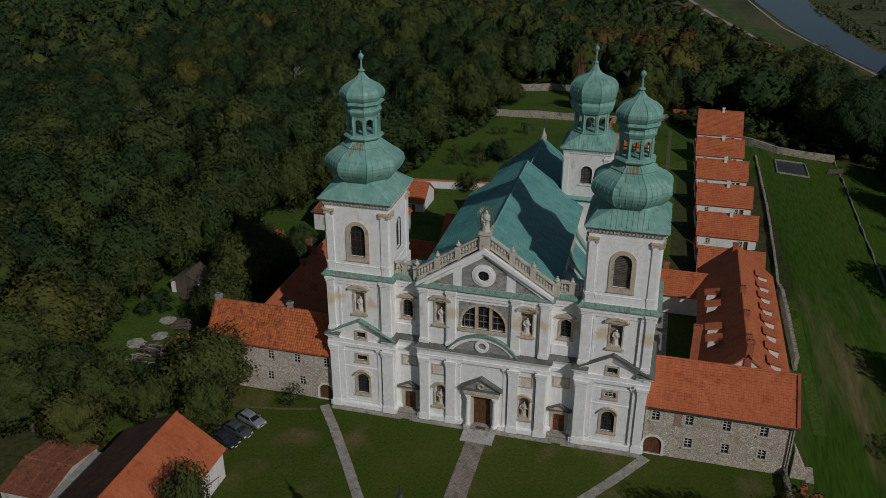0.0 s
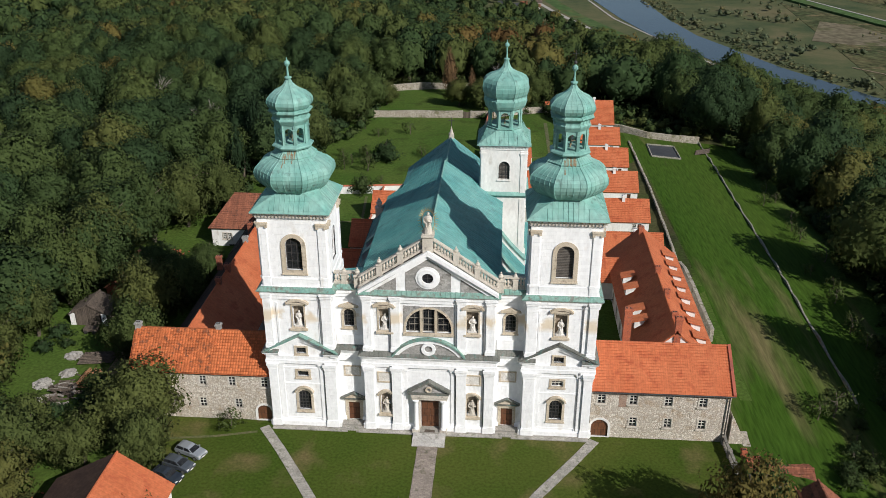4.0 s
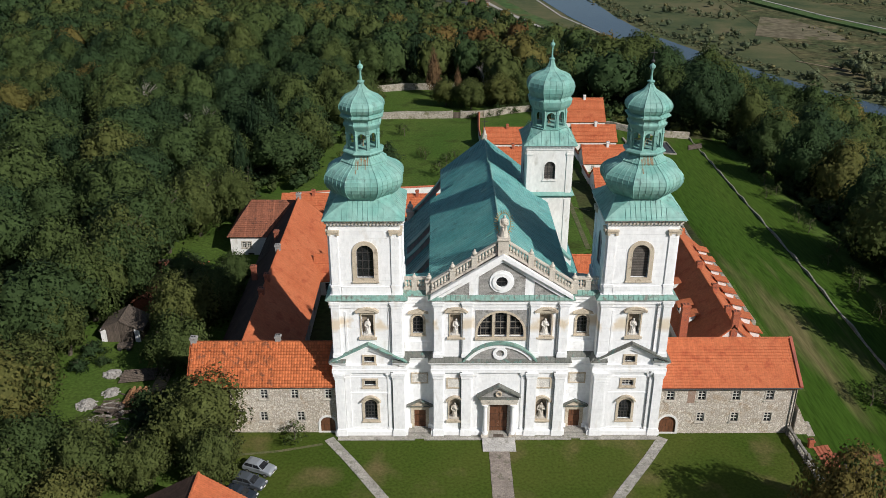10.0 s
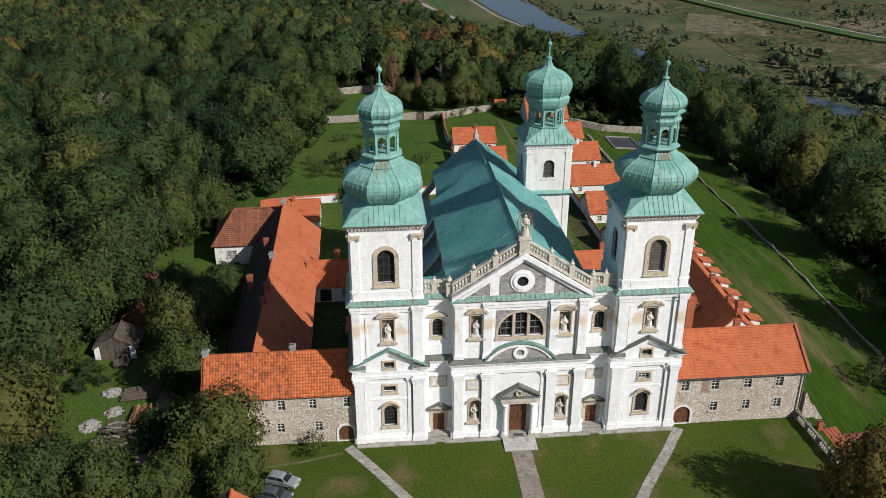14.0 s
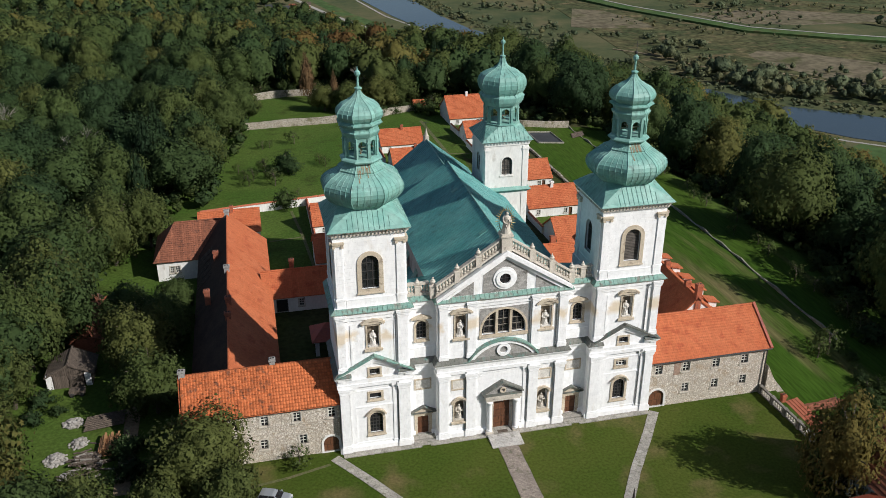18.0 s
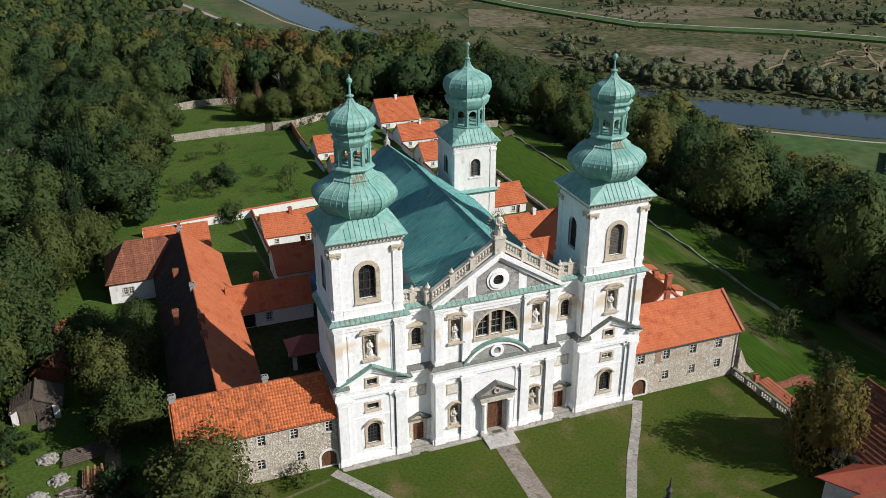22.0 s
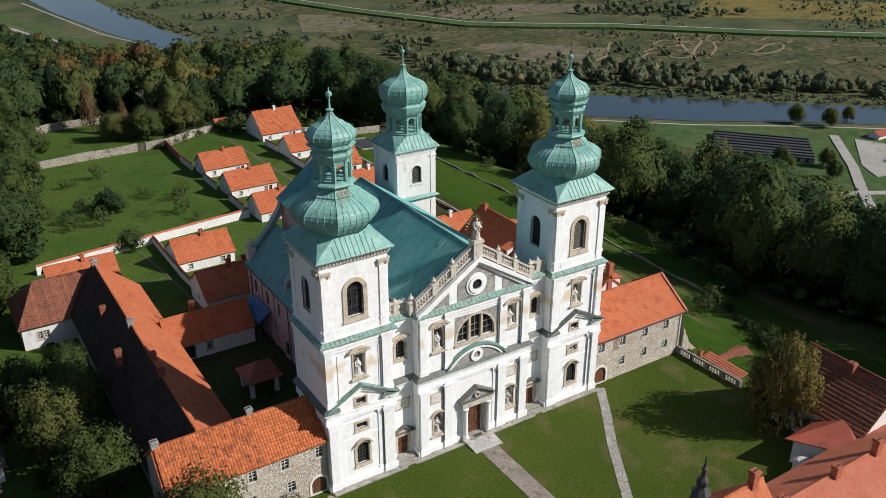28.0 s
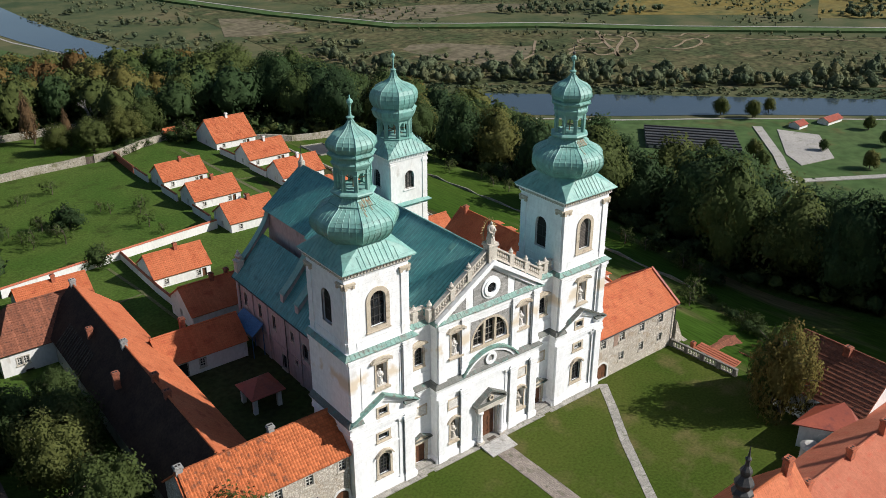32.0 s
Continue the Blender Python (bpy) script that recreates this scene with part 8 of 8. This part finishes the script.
for x, y, h, r, dark in ((-9.5, 196, 17, 3.6, 0), (-1.5, 186, 12, 2.2, 0), (-51, 104, 17, 4.2, 1), (-54, 112, 19, 4.6, 1), (-51, 121, 16, 4.0, 1), (-55, 98, 15, 4.2, 1), (-53, 131, 18, 4.4, 1), (33, 190, 20, 4.5, 1), (41, 186, 18, 4.0, 1), (-16, 212, 19, 4.5, 1)):
    z = float(ground_z(x, y))
    ob = thing("conifer", (x, y, z), "tall dark green spruce at the wood's edge" if dark else "narrow russet-brown conifer by the far wall", "tree")
    cr = part("crown", DARK_CONE if dark else CONE, None, ob)
    cr.matrix_parent_inverse = Matrix.Identity(4)
    cr.location, cr.scale = (0, 0, h * 0.52), (r, r, h * 0.52)
    tr = part("trunk", STEM, None, ob)
    tr.matrix_parent_inverse = Matrix.Identity(4)
    tr.scale = (h, h, h * 0.7)


# the woods
def woods(name, xs, ys, step, variants, keep, label, hmin, hmax, tint_lo, tint_hi, seed, rad_k=0.36, mat=LEAF, loose=0.42, vary=0.25, grow=lambda x, y: 1.0):
    """Many crowns joined into one mesh, each with its own tint."""
    r = np.random.default_rng(seed)
    gx, gy = np.meshgrid(np.arange(xs[0], xs[1], step), np.arange(ys[0], ys[1], step))
    px = (gx + r.uniform(-loose, loose, gx.shape) * step).ravel()
    py = (gy + r.uniform(-loose, loose, gy.shape) * step).ravel()
    ok = keep(px, py)
    px, py = px[ok], py[ok]
    pz = ground_z(px, py)
    vs, fs, ts, os_, k = [], [], [], [], 0
    for x, y, z in zip(px, py, pz):
        v, f, o = variants[r.integers(len(variants))]
        h = (hmin + (hmax - hmin) * r.beta(1.6, 1.6 + 4 * vary)) * grow(x, y)
        rad = h * rad_k * r.uniform(1 - vary, 1 + vary)
        a = r.uniform(0, 6.28)
        c, s_ = np.cos(a), np.sin(a)
        w = np.empty_like(v)
        w[:, 0] = x + (v[:, 0] * c - v[:, 1] * s_) * rad
        w[:, 1] = y + (v[:, 0] * s_ + v[:, 1] * c) * rad
        w[:, 2] = z + h * 0.46 + v[:, 2] * h * 0.56
        vs.append(w)
        os_.append(np.stack([o[:, 0] * c - o[:, 1] * s_, o[:, 0] * s_ + o[:, 1] * c, o[:, 2]], 1))
        fs.append(f + k)
        k += len(v)
        t = r.beta(1.5, 2.4) * (tint_hi - tint_lo) + tint_lo
        patch = 0.5 + 0.5 * np.sin(x * 0.031 + 2) * np.sin(y * 0.027 + 1)
        ts.append(np.full(len(v), t + 0.2 * patch * (r.random() < 0.3)))
    me = quads_mesh(name, np.concatenate(vs), np.concatenate(fs), np.concatenate(ts), mat, np.concatenate(os_))
    return tagged(new(name, me), label, "trees", "", "stuff")


FULL = [crown_points(np.random.default_rng(40 + i), 3100, 0.033, 24 + 3 * (i % 3), (20, 11), -0.3, core=0.875, ragged=0.10 + 0.05 * (i % 2)) for i in range(7)]
MID = [crown_points(np.random.default_rng(50 + i), 560, 0.060, 18 + 2 * (i % 3), (15, 9), -0.3, core=0.91, ragged=0.10) for i in range(6)]
FAR = [crown_points(np.random.default_rng(60 + i), 90, 0.105, 12, (10, 6), -0.2, (0.42, 0.66), 0.9) for i in range(5)]
TINY = [crown_points(np.random.default_rng(70 + i), 44, 0.17, 7, (8, 5), -0.2, (0.35, 0.66), 0.86) for i in range(5)]
MICRO = [crown_points(np.random.default_rng(80 + i), 22, 0.24, 5, (6, 4), -0.2, (0.35, 0.66), 0.88) for i in range(5)]


def wedge(x, y):
    """The stretch of land that lies before the church front."""
    return (x > -0.95 * (y + 110) - 20) & (x < 1.9 * (y + 120))


def off_site(x, y):
    """Outside the monastery grounds."""
    inside = (x > -50) & (x < 90) & (y > -70) & (y < 208)
    clearing = ((x > -66) & (x < -45) & (y > -1) & (y < 33)) | ((x > -62) & (x < -45) & (y >= 33) & (y < 70))
    inside |= (x > -80) & (x <= -50) & (y < -1)
    inside |= (x > 40) & (x < 62) & (y < 0)
    inside &= ~((x > 74) & (y > 150))
    inside &= ~((x > 2) & (y > 182))
    inside &= ~((x > 43) & (y > 152))
    inside &= ~((x > 26) & (y > 170))
    inside &= ~((x < np.interp(y, [94, 102, 120, 150, 166, 185], [-42, -39, -36.5, -31, -30, -42])) & (y > 92))
    inside &= x < np.interp(y, [-40, 0, 15, 35, 65, 100, 125, 150], [75, 74, 75, 76, 79, 80, 77, 75])
    return ~(inside | clearing)


def taller_south(x, y):
    """The slope's trees stand taller towards the south."""
    return float(np.interp(y, [-40, 45, 115], [1.32, 1.24, 1.0]))


woods("left_woods", (-230, -28), (-30, 260), 13.2, FULL, lambda x, y: off_site(x, y) & wedge(x, y), "dense green wood with first autumn colours", 12, 21, 0.04, 0.74, 1, 0.50)
woods("right_woods", (62, 135), (-60, 240), 13.2, FULL, lambda x, y: off_site(x, y) & wedge(x, y) & (ground_z(x, y) > -90), "dense dark wood on the slope", 15, 24, 0.0, 0.70, 2, 0.46, grow=taller_south)
woods("lower_woods", (135, 200), (-60, 240), 13.2, MID, lambda x, y: wedge(x, y) & (ground_z(x, y) > -90), "dense wood lower on the slope", 15, 24, 0.05, 0.8, 12, 0.46, grow=taller_south)
woods("back_woods", (-230, 330), (180, 480), 11.4, MID, lambda x, y: off_site(x, y) & wedge(x, y) & (ground_z(x, y) > -90.5) & ~((x > 62) & (x < 200) & (y < 240)) & ~((x < -28) & (y < 260)) & ((y > 206) | (x > 2)), "wood behind the monastery in autumn green", 14, 21, 0.02, 0.85, 3, 0.46)
woods("slope_woods", (200, 350), (-60, 330), 10, MID, lambda x, y: wedge(x, y) & (x < np.interp(y, [60, 95, 152, 205, 275, 325], [309, 304, 300, 293, 293, 288])) & ~((y >= 240) & (ground_z(x, y) > -90.5)), "wood at the foot of the slope", 16, 23, 0.2, 0.95, 4, 0.42, grow=taller_south)
woods("far_woods", (-900, 230), (240, 1250), 15.5, FAR, lambda x, y: wedge(x, y) & ~((x > -230) & (y < 480)) & ((ground_z(x, y) > -94.5) | (x < np.interp(y, [480, 640, 735, 800, 830, 980, 1100], [190, 120, 88, 66, 52, 26, 8]))) & (np.hypot(x - 24, y - 903) > 34), "far wooded hills", 14, 21, 0.0, 0.62, 5, 0.5)
woods("far_left_woods", (-560, -230), (-30, 240), 12, FAR, lambda x, y: wedge(x, y), "far wooded hills", 14, 21, 0.0, 0.55, 6, 0.5)

woods("undergrowth", (-72, 104), (-40, 226), 4.2, TINY, lambda x, y: off_site(x, y) & ((x > 72) | (y > 168) | (x < -28) | ((x > 43) & (y > 152))), "bushes and saplings under the wood's edge", 2.5, 5.5, 0.0, 0.5, 11, 0.62)


def bank_distance(x, y, line):
    d = np.full(np.shape(x), 1e9)
    for (ax, ay), (bx, by) in zip(line, line[1:]):
        t = np.clip(((x - ax) * (bx - ax) + (y - ay) * (by - ay)) / ((bx - ax) ** 2 + (by - ay) ** 2), 0, 1)
        d = np.minimum(d, np.hypot(x - ax - t * (bx - ax), y - ay - t * (by - ay)))
    return d


def beyond(x, y):
    """Far side of the river."""
    return y > np.interp(x, [164, 182, 241, 345, 433, 587, 960], [1000, 850, 636, 436, 363, 224, -20])


def patchy(x, y, scale, seed):
    """Broad uneven pattern between about -1 and 1."""
    a = np.sin(x * scale + 1.7 * np.sin(y * scale * 0.7 + seed) + seed) + np.sin(y * scale * 1.3 + 1.4 * np.sin(x * scale * 0.9 + seed * 2))
    return a * 0.35 + 0.3 * np.sin((x + y) * scale * 2.3 + seed * 3)


woods("bank_bushes", (330, 860), (0, 620), 7.5, FAR, lambda x, y: beyond(x, y) & (bank_distance(x, y, FAR_BANK) > 26 + 8 * np.sin(x * 0.05)) & (bank_distance(x, y, FAR_BANK) < 78 + 24 * np.sin(x * 0.03)) & (patchy(x, y, 0.035, 1.0) > -0.5), "grey-green willows along the far bank", 4, 20, 0.0, 0.8, 7, 0.5, WILLOW, 0.9, 0.4)
woods("upstream_bushes", (170, 480), (420, 1000), 13, TINY, lambda x, y: beyond(x, y) & (bank_distance(x, y, FAR_BANK) > 14) & (bank_distance(x, y, FAR_BANK) < 130) & (patchy(x, y, 0.03, 2.0) > 0.12), "scattered grey-green bushes by the upper river", 2, 12, 0.0, 0.8, 17, 0.6, WILLOW, 1.0, 0.4)
woods("reeds", (170, 800), (0, 1000), 5, MICRO, lambda x, y: beyond(x, y) & (bank_distance(x, y, FAR_BANK) < 24) & (bank_distance(x, y, FAR_BANK) > 2), "low scrub and reeds on the river bank", 1.2, 4.0, 0.3, 1.0, 8, 1.0, WILLOW, 1.0, 0.4)
woods("plain_bushes", (230, 1100), (150, 1200), 12, MICRO, lambda x, y: beyond(x, y) & (bank_distance(x, y, FAR_BANK) > 70) & (bank_distance(x, y, DIKE) > 18) & (patchy(x, y, 0.021, 3.0) > 0.16), "scattered bushes on the plain", 1.6, 8, 0.0, 0.8, 9, 0.6, WILLOW, 1.0, 0.4)
woods("far_copses", (380, 1300), (300, 1300), 11, MICRO, lambda x, y: beyond(x, y) & (bank_distance(x, y, DIKE) > 16) & (y > np.interp(x, [318, 345, 400, 465, 590, 690, 850, 1000, 1300], [1160, 1000, 830, 688, 596, 492, 356, 240, 0])) & (patchy(x, y, 0.016, 5.0) > 0.45) & ~((x > 450) & (x < 690) & (y > 690) & (y < 800)), "copses on the plain beyond the dike", 4, 14, 0.0, 0.6, 10, 0.55, WILLOW, 1.0, 0.35)
for x, y, h in ((455, 272, 14), (467, 254, 14), (490, 256, 11), (395, 205, 12), (430, 150, 12), (460, 145, 11), (480, 165, 12), (505, 190, 10), (440, 185, 8), (500, 140, 12), (470, 120, 13), (365, 212, 13), (380, 190, 12), (375, 222, 12)):
    tree(x, y, h, h * 0.42, int(x) % 4, "single leafy tree standing on the river plain", z=-98.0)


# ---- small things ----
def car(x, y, turn, paint, label):
    """A hatchback: rounded body, glasshouse, wheels, lamps."""
    ob = thing("car", (x, y, 0.0), label, "car", "parked cars")
    m = Matrix.Translation((x, y, 0)) @ Matrix.Rotation(radians(turn), 4, "Z")

    def put(name, s, mat, parent=ob, lab="", bev=0.0):
        s.v = [tuple(m @ Vector(p)) for p in s.v]
        return part(name, s, mat, parent, lab, bev)

    side = [(-2.05, 0.35), (-2.1, 0.75), (-2.0, 1.0), (-1.2, 1.05), (0.75, 1.02), (1.75, 0.86), (2.08, 0.68), (2.1, 0.35)]
    body = put("body", Solid().prism([(a, -0.87, b) for a, b in side], (0, 1.74, 0)), paint, ob, "", 0.07)
    top = [(-1.95, 0.98), (-1.7, 1.4), (-1.2, 1.5), (-0.1, 1.48), (0.35, 1.3), (1.0, 1.0)]
    s = Solid()
    lo = [(a, -0.8 + (b - 0.98) * 0.3, b) for a, b in top]
    hi = [(a, 0.8 - (b - 0.98) * 0.3, b) for a, b in top]
    n = len(top)
    s.add(lo + hi, [tuple(range(n))[::-1], tuple(range(n, 2 * n))] + [(i, (i + 1) % n, n + (i + 1) % n, n + i) for i in range(n)])
    put("cabin", s, paint, ob, "", 0.04)
    put("windscreen", Solid().add([(0.33, -0.6, 1.335), (0.33, 0.6, 1.335), (0.98, 0.72, 1.045), (0.98, -0.72, 1.045), (0.3, -0.6, 1.3), (0.3, 0.6, 1.3), (0.95, 0.72, 1.0), (0.95, -0.72, 1.0)], [(0, 1, 2, 3), (7, 6, 5, 4), (0, 4, 5, 1), (2, 6, 7, 3), (1, 5, 6, 2), (3, 7, 4, 0)]), GLASS)
    put("rear_window", Solid().add([(-1.74, -0.58, 1.38), (-1.74, 0.58, 1.38), (-1.97, 0.68, 1.06), (-1.97, -0.68, 1.06), (-1.6, -0.58, 1.38), (-1.6, 0.58, 1.38), (-1.8, 0.68, 1.06), (-1.8, -0.68, 1.06)], [(0, 3, 2, 1), (4, 5, 6, 7), (0, 1, 5, 4), (2, 3, 7, 6), (1, 2, 6, 5), (3, 0, 4, 7)]), GLASS)
    for k in (-1, 1):
        for a0, a1, b0, b1 in ((-1.55, -0.55, -1.75, -0.58), (-0.45, 0.1, -0.45, 0.72)):
            put("side_window", Solid().add([(b0, k * 0.83, 1.06), (b1, k * 0.83, 1.06), (a1, k * 0.72, 1.41), (a0, k * 0.72, 1.41), (b0, k * 0.7, 1.06), (b1, k * 0.7, 1.06), (a1, k * 0.6, 1.41), (a0, k * 0.6, 1.41)], [(0, 1, 2, 3), (7, 6, 5, 4), (0, 4, 5, 1), (2, 6, 7, 3), (1, 5, 6, 2), (3, 7, 4, 0)]), GLASS)
        put("headlight", Solid().box(1.92, 2.07, k * 0.62 - 0.18, k * 0.62 + 0.18, 0.62, 0.76), LAMP_GLASS)
        put("door_mirror", Solid().box(0.55, 0.75, *sorted((k * 0.86, k * 1.02)), 0.98, 1.12), paint)
        for a in (-1.3, 1.28):
            s = Solid().lathe([(0.2, -0.1), (0.31, -0.09), (0.31, 0.09), (0.2, 0.1)], 0, 0, 16)
            s.v = [(a + p, k * 0.82 + r, 0.31 + q) for p, q, r in s.v]
            wh = put("wheel", s, TYRE)
            s = Solid().lathe([(0.05, -0.105), (0.2, -0.105), (0.2, 0.105), (0.05, 0.105)], 0, 0, 10)
            s.v = [(a + p, k * 0.82 + r, 0.31 + q) for p, q, r in s.v]
            put("rim", s, ALLOY, wh)
    put("number_plate", Solid().box(2.09, 2.12, -0.26, 0.26, 0.42, 0.53), PLASTER, ob, "plain white plate")
    put("grille", Solid().box(2.05, 2.1, -0.4, 0.4, 0.56, 0.66), IRON)
    return ob


car(-30.9, -7.4, -22, SILVER, "silver hatchback parked on the grass")
car(-31.6, -10.1, -20, STEEL_BLUE, "steel-grey hatchback parked on the grass")
car(-32.3, -12.4, -20, DARK_BLUE, "dark blue hatchback parked on the grass")

# stone heaps, log piles and boards beside the barn
q = random.Random(3)


def heap(x, y, rad, count, mat, label, size=0.3):
    ob = thing("stone_heap", (x, y, 0), label, "heap", "heaps by the barn")
    part("rubble", Solid().lathe([(rad * 0.9, -0.1), (rad * 0.8, 0.02), (rad * 0.45, rad * 0.17), (rad * 0.1, rad * 0.32)], x, y, 12), mat, ob)
    for i in range(count):
        a, d = q.uniform(0, 6.28), rad * q.random() ** 0.65
        r = size * q.uniform(0.6, 1.2)
        z = max(0, (1 - d / rad)) * rad * 0.45
        s = Solid().ball((0, 0, 0), r, q.uniform(0.5, 0.8), 6, 4)
        s.v = [(x + d * math.cos(a) + p[0] * q.uniform(0.85, 1.15), y + d * math.sin(a) + p[1], z + r * 0.4 + p[2]) for p in s.v]
        part("stone", s, mat, ob)
    return ob


PALE_ROCK = surface("pale_rubble", (0.38, 0.36, 0.33), (0.26, 0.24, 0.21), 1.5, 6, 0.95, 0.03)
heap(-57.4, 14.6, 1.4, 80, PALE_ROCK, "heap of pale limestone rubble", 0.2)
heap(-55.9, 9.8, 1.3, 70, PALE_ROCK, "heap of pale limestone rubble", 0.2)
heap(-58.4, 6.9, 1.5, 85, PALE_ROCK, "heap of pale limestone rubble", 0.2)
heap(-56.6, 3.0, 0.9, 30, PALE_ROCK, "heap of pale limestone rubble", 0.2)
split_wood = thing("wood_pile", (-54.4, 4.8, 0), "loose pile of grey-brown split logs", "pile")
for i in range(110):
    a, x, y = q.uniform(-0.5, 0.7), -54.4 + q.gauss(0, 1.2), 4.8 + q.gauss(0, 1.6)
    z = 0.15 + max(0, 1.2 - 0.45 * math.hypot(x + 54.4, y - 4.8)) * q.uniform(0.7, 1.0)
    part("log", Solid().tube((x - math.cos(a) * 0.7, y - math.sin(a) * 0.7, z), (x + math.cos(a) * 0.7, y + math.sin(a) * 0.7, z + q.uniform(-0.1, 0.1)), q.uniform(0.09, 0.17), 5), OLD_WOOD if i % 4 else PALE_BARK, split_wood)
heap(-33.4, -18.0, 1.0, 10, PALE_ROCK, "few pale stones at the house corner", 0.45)
logs = thing("board_pile", (-53, 13.5, 0), "pile of weathered grey boards", "pile")
for i in range(14):
    part("board", Solid().tube((-55.6 + 0.1 * (i % 3), 12.2 + 0.22 * i, 0.3 + 0.15 * (i % 4)), (-50.4 + 0.2 * (i % 2), 12.9 + 0.22 * i, 0.4 + 0.15 * (i % 4)), 0.14, 4), OLD_WOOD, logs)
ORANGE_WOOD = surface("fresh_timber", (0.42, 0.22, 0.10), (0.34, 0.17, 0.08), 2, 8, 0.85, 0.01)
tim = thing("timber_pile", (-51.8, 8.5, 0), "stack of orange-brown sawn timber", "pile")
for i in range(9):
    part("beam", Solid().box(-53.0 + 0.28 * i, -52.76 + 0.28 * i, 6.4, 9.6 + 0.2 * (i % 3), 0.0, 0.8 + 0.2 * (i % 3)), ORANGE_WOOD, tim)
ruin = thing("ruined_shed", (-58, 49, 0), "ruined end of a shed with broken roof tiles and rafters", "ruin")
part("ruin_wall", Solid().box(-60.5, -55, 46.4, 46.8, 0, 2.2).box(-60.5, -60.1, 46.8, 51, 0, 1.7), BRICK, ruin)
part("broken_roof", Solid().prism([(-60.8, 46.6, 2.5), (-57.4, 46.6, 2.7), (-57.9, 49.8, 2.0), (-60.6, 50.4, 1.4)], (0, 0, 0.18)), BROWN_TILE, ruin)
for i in range(7):
    part("rafter", Solid().tube((-60.6, 46.9 + 0.6 * i, 1.9), (-56.4 - 0.25 * i, 46.9 + 0.6 * i, 2.9 - 0.18 * i), 0.1, 5), OLD_WOOD, ruin)
brick_q = random.Random(31)
for cx, cy, n, along, across, label in ((-55.1, 52, 70, 1.3, 0.8, "scattered pile of broken orange bricks"), (-42.6, -17.2, 110, 1.5, 0.9, "heap of broken orange bricks behind the house")):
    pile = thing("brick_pile", (cx, cy, 0), label, "heap")
    for i in range(n):
        x, y = cx + brick_q.gauss(0, along), cy + brick_q.gauss(0, across)
        z = max(0, 0.9 - 0.4 * math.hypot(x - cx, y - cy)) * brick_q.uniform(0.6, 1.0) + 0.1
        turned = brick_q.uniform(0, 3.14)
        ux, uy = 0.17 * math.cos(turned), 0.17 * math.sin(turned)
        part("brick", Solid().prism([(x - ux + uy * 0.5, y - uy - ux * 0.5, z - 0.08), (x + ux + uy * 0.5, y + uy - ux * 0.5, z - 0.08), (x + ux - uy * 0.5, y + uy + ux * 0.5, z - 0.08), (x - ux - uy * 0.5, y - uy + ux * 0.5, z - 0.08)], (0, 0, 0.16)), BRICK_CAP, pile)
tagged(part("shed_path", Solid().box(-50.4, -48.4, -2, 24, -0.1, 0.06), DIRT), "bare worn ground beside the piles", "path", "", "structure")
# dry basin hall on the plain and small red pavilions
hall = thing("sports_hall", (391, 250, -98), "long low dark structure with rows of grey sheets", "building")
ax = Vector((425 - 388, 240 - 285, 0)).normalized()
ay = Vector((357 - 388, 257 - 285, 0)).normalized()
o = Vector((388, 285, -98))
L, W = 58.0, 41.0
part("base", Solid().prism([o, o + ax * L, o + ax * L + ay * W, o + ay * W], (0, 0, 3.0)), SHED_GREY, hall)
for i in range(7):
    a = o + ay * (W * (i + 0.5) / 7) + Vector((0, 0, 3.4))
    part("roof_rib", Solid().tube(a, a + ax * L, 0.55, 5), SHED_GREY if i % 2 else IRON, hall)
for i in range(12):
    a = o + ax * (L * (i + 0.3) / 12) + ay * (W + 0.1) + Vector((0, 0, 0.4))
    part("bay", Solid().prism([a, a + ax * 3.0, a + ax * 3.0 + Vector((0, 0, 1.6)), a + Vector((0, 0, 1.6))], ay * 0.2), CONCRETE, hall)
for x, y, w in ((474, 223, 10), (502, 216, 18)):
    house("pavilion", x - w / 2, x + w / 2, y - 4, y + 4, -98, -95.2, -93.2, "x", PLASTER, RED_METAL, "small white pavilion with a red roof", "pavilion", 0.8, 0.5)
vq = random.Random(11)
for i in range(9):
    x, y = 24 + vq.uniform(-24, 24), 903 + vq.uniform(-26, 26)
    house("village_house", x - 4, x + 4, y - 3.2, y + 3.2, -98.2, -94.8, -92.2, "x", GREY_PLASTER, (SHED_GREY, BROWN_TILE, OLD_WOOD)[i % 3], "small far pale village house", "house", 0.4, 0.3, (), "village houses")
house("village_house", 60, 72, 730, 738, -98.2, -93.5, -90.5, "x", GREY_PLASTER, SHED_GREY, "far house with a grey sheet roof in the wood", "house", 0.4, 0.3, (), "village houses")
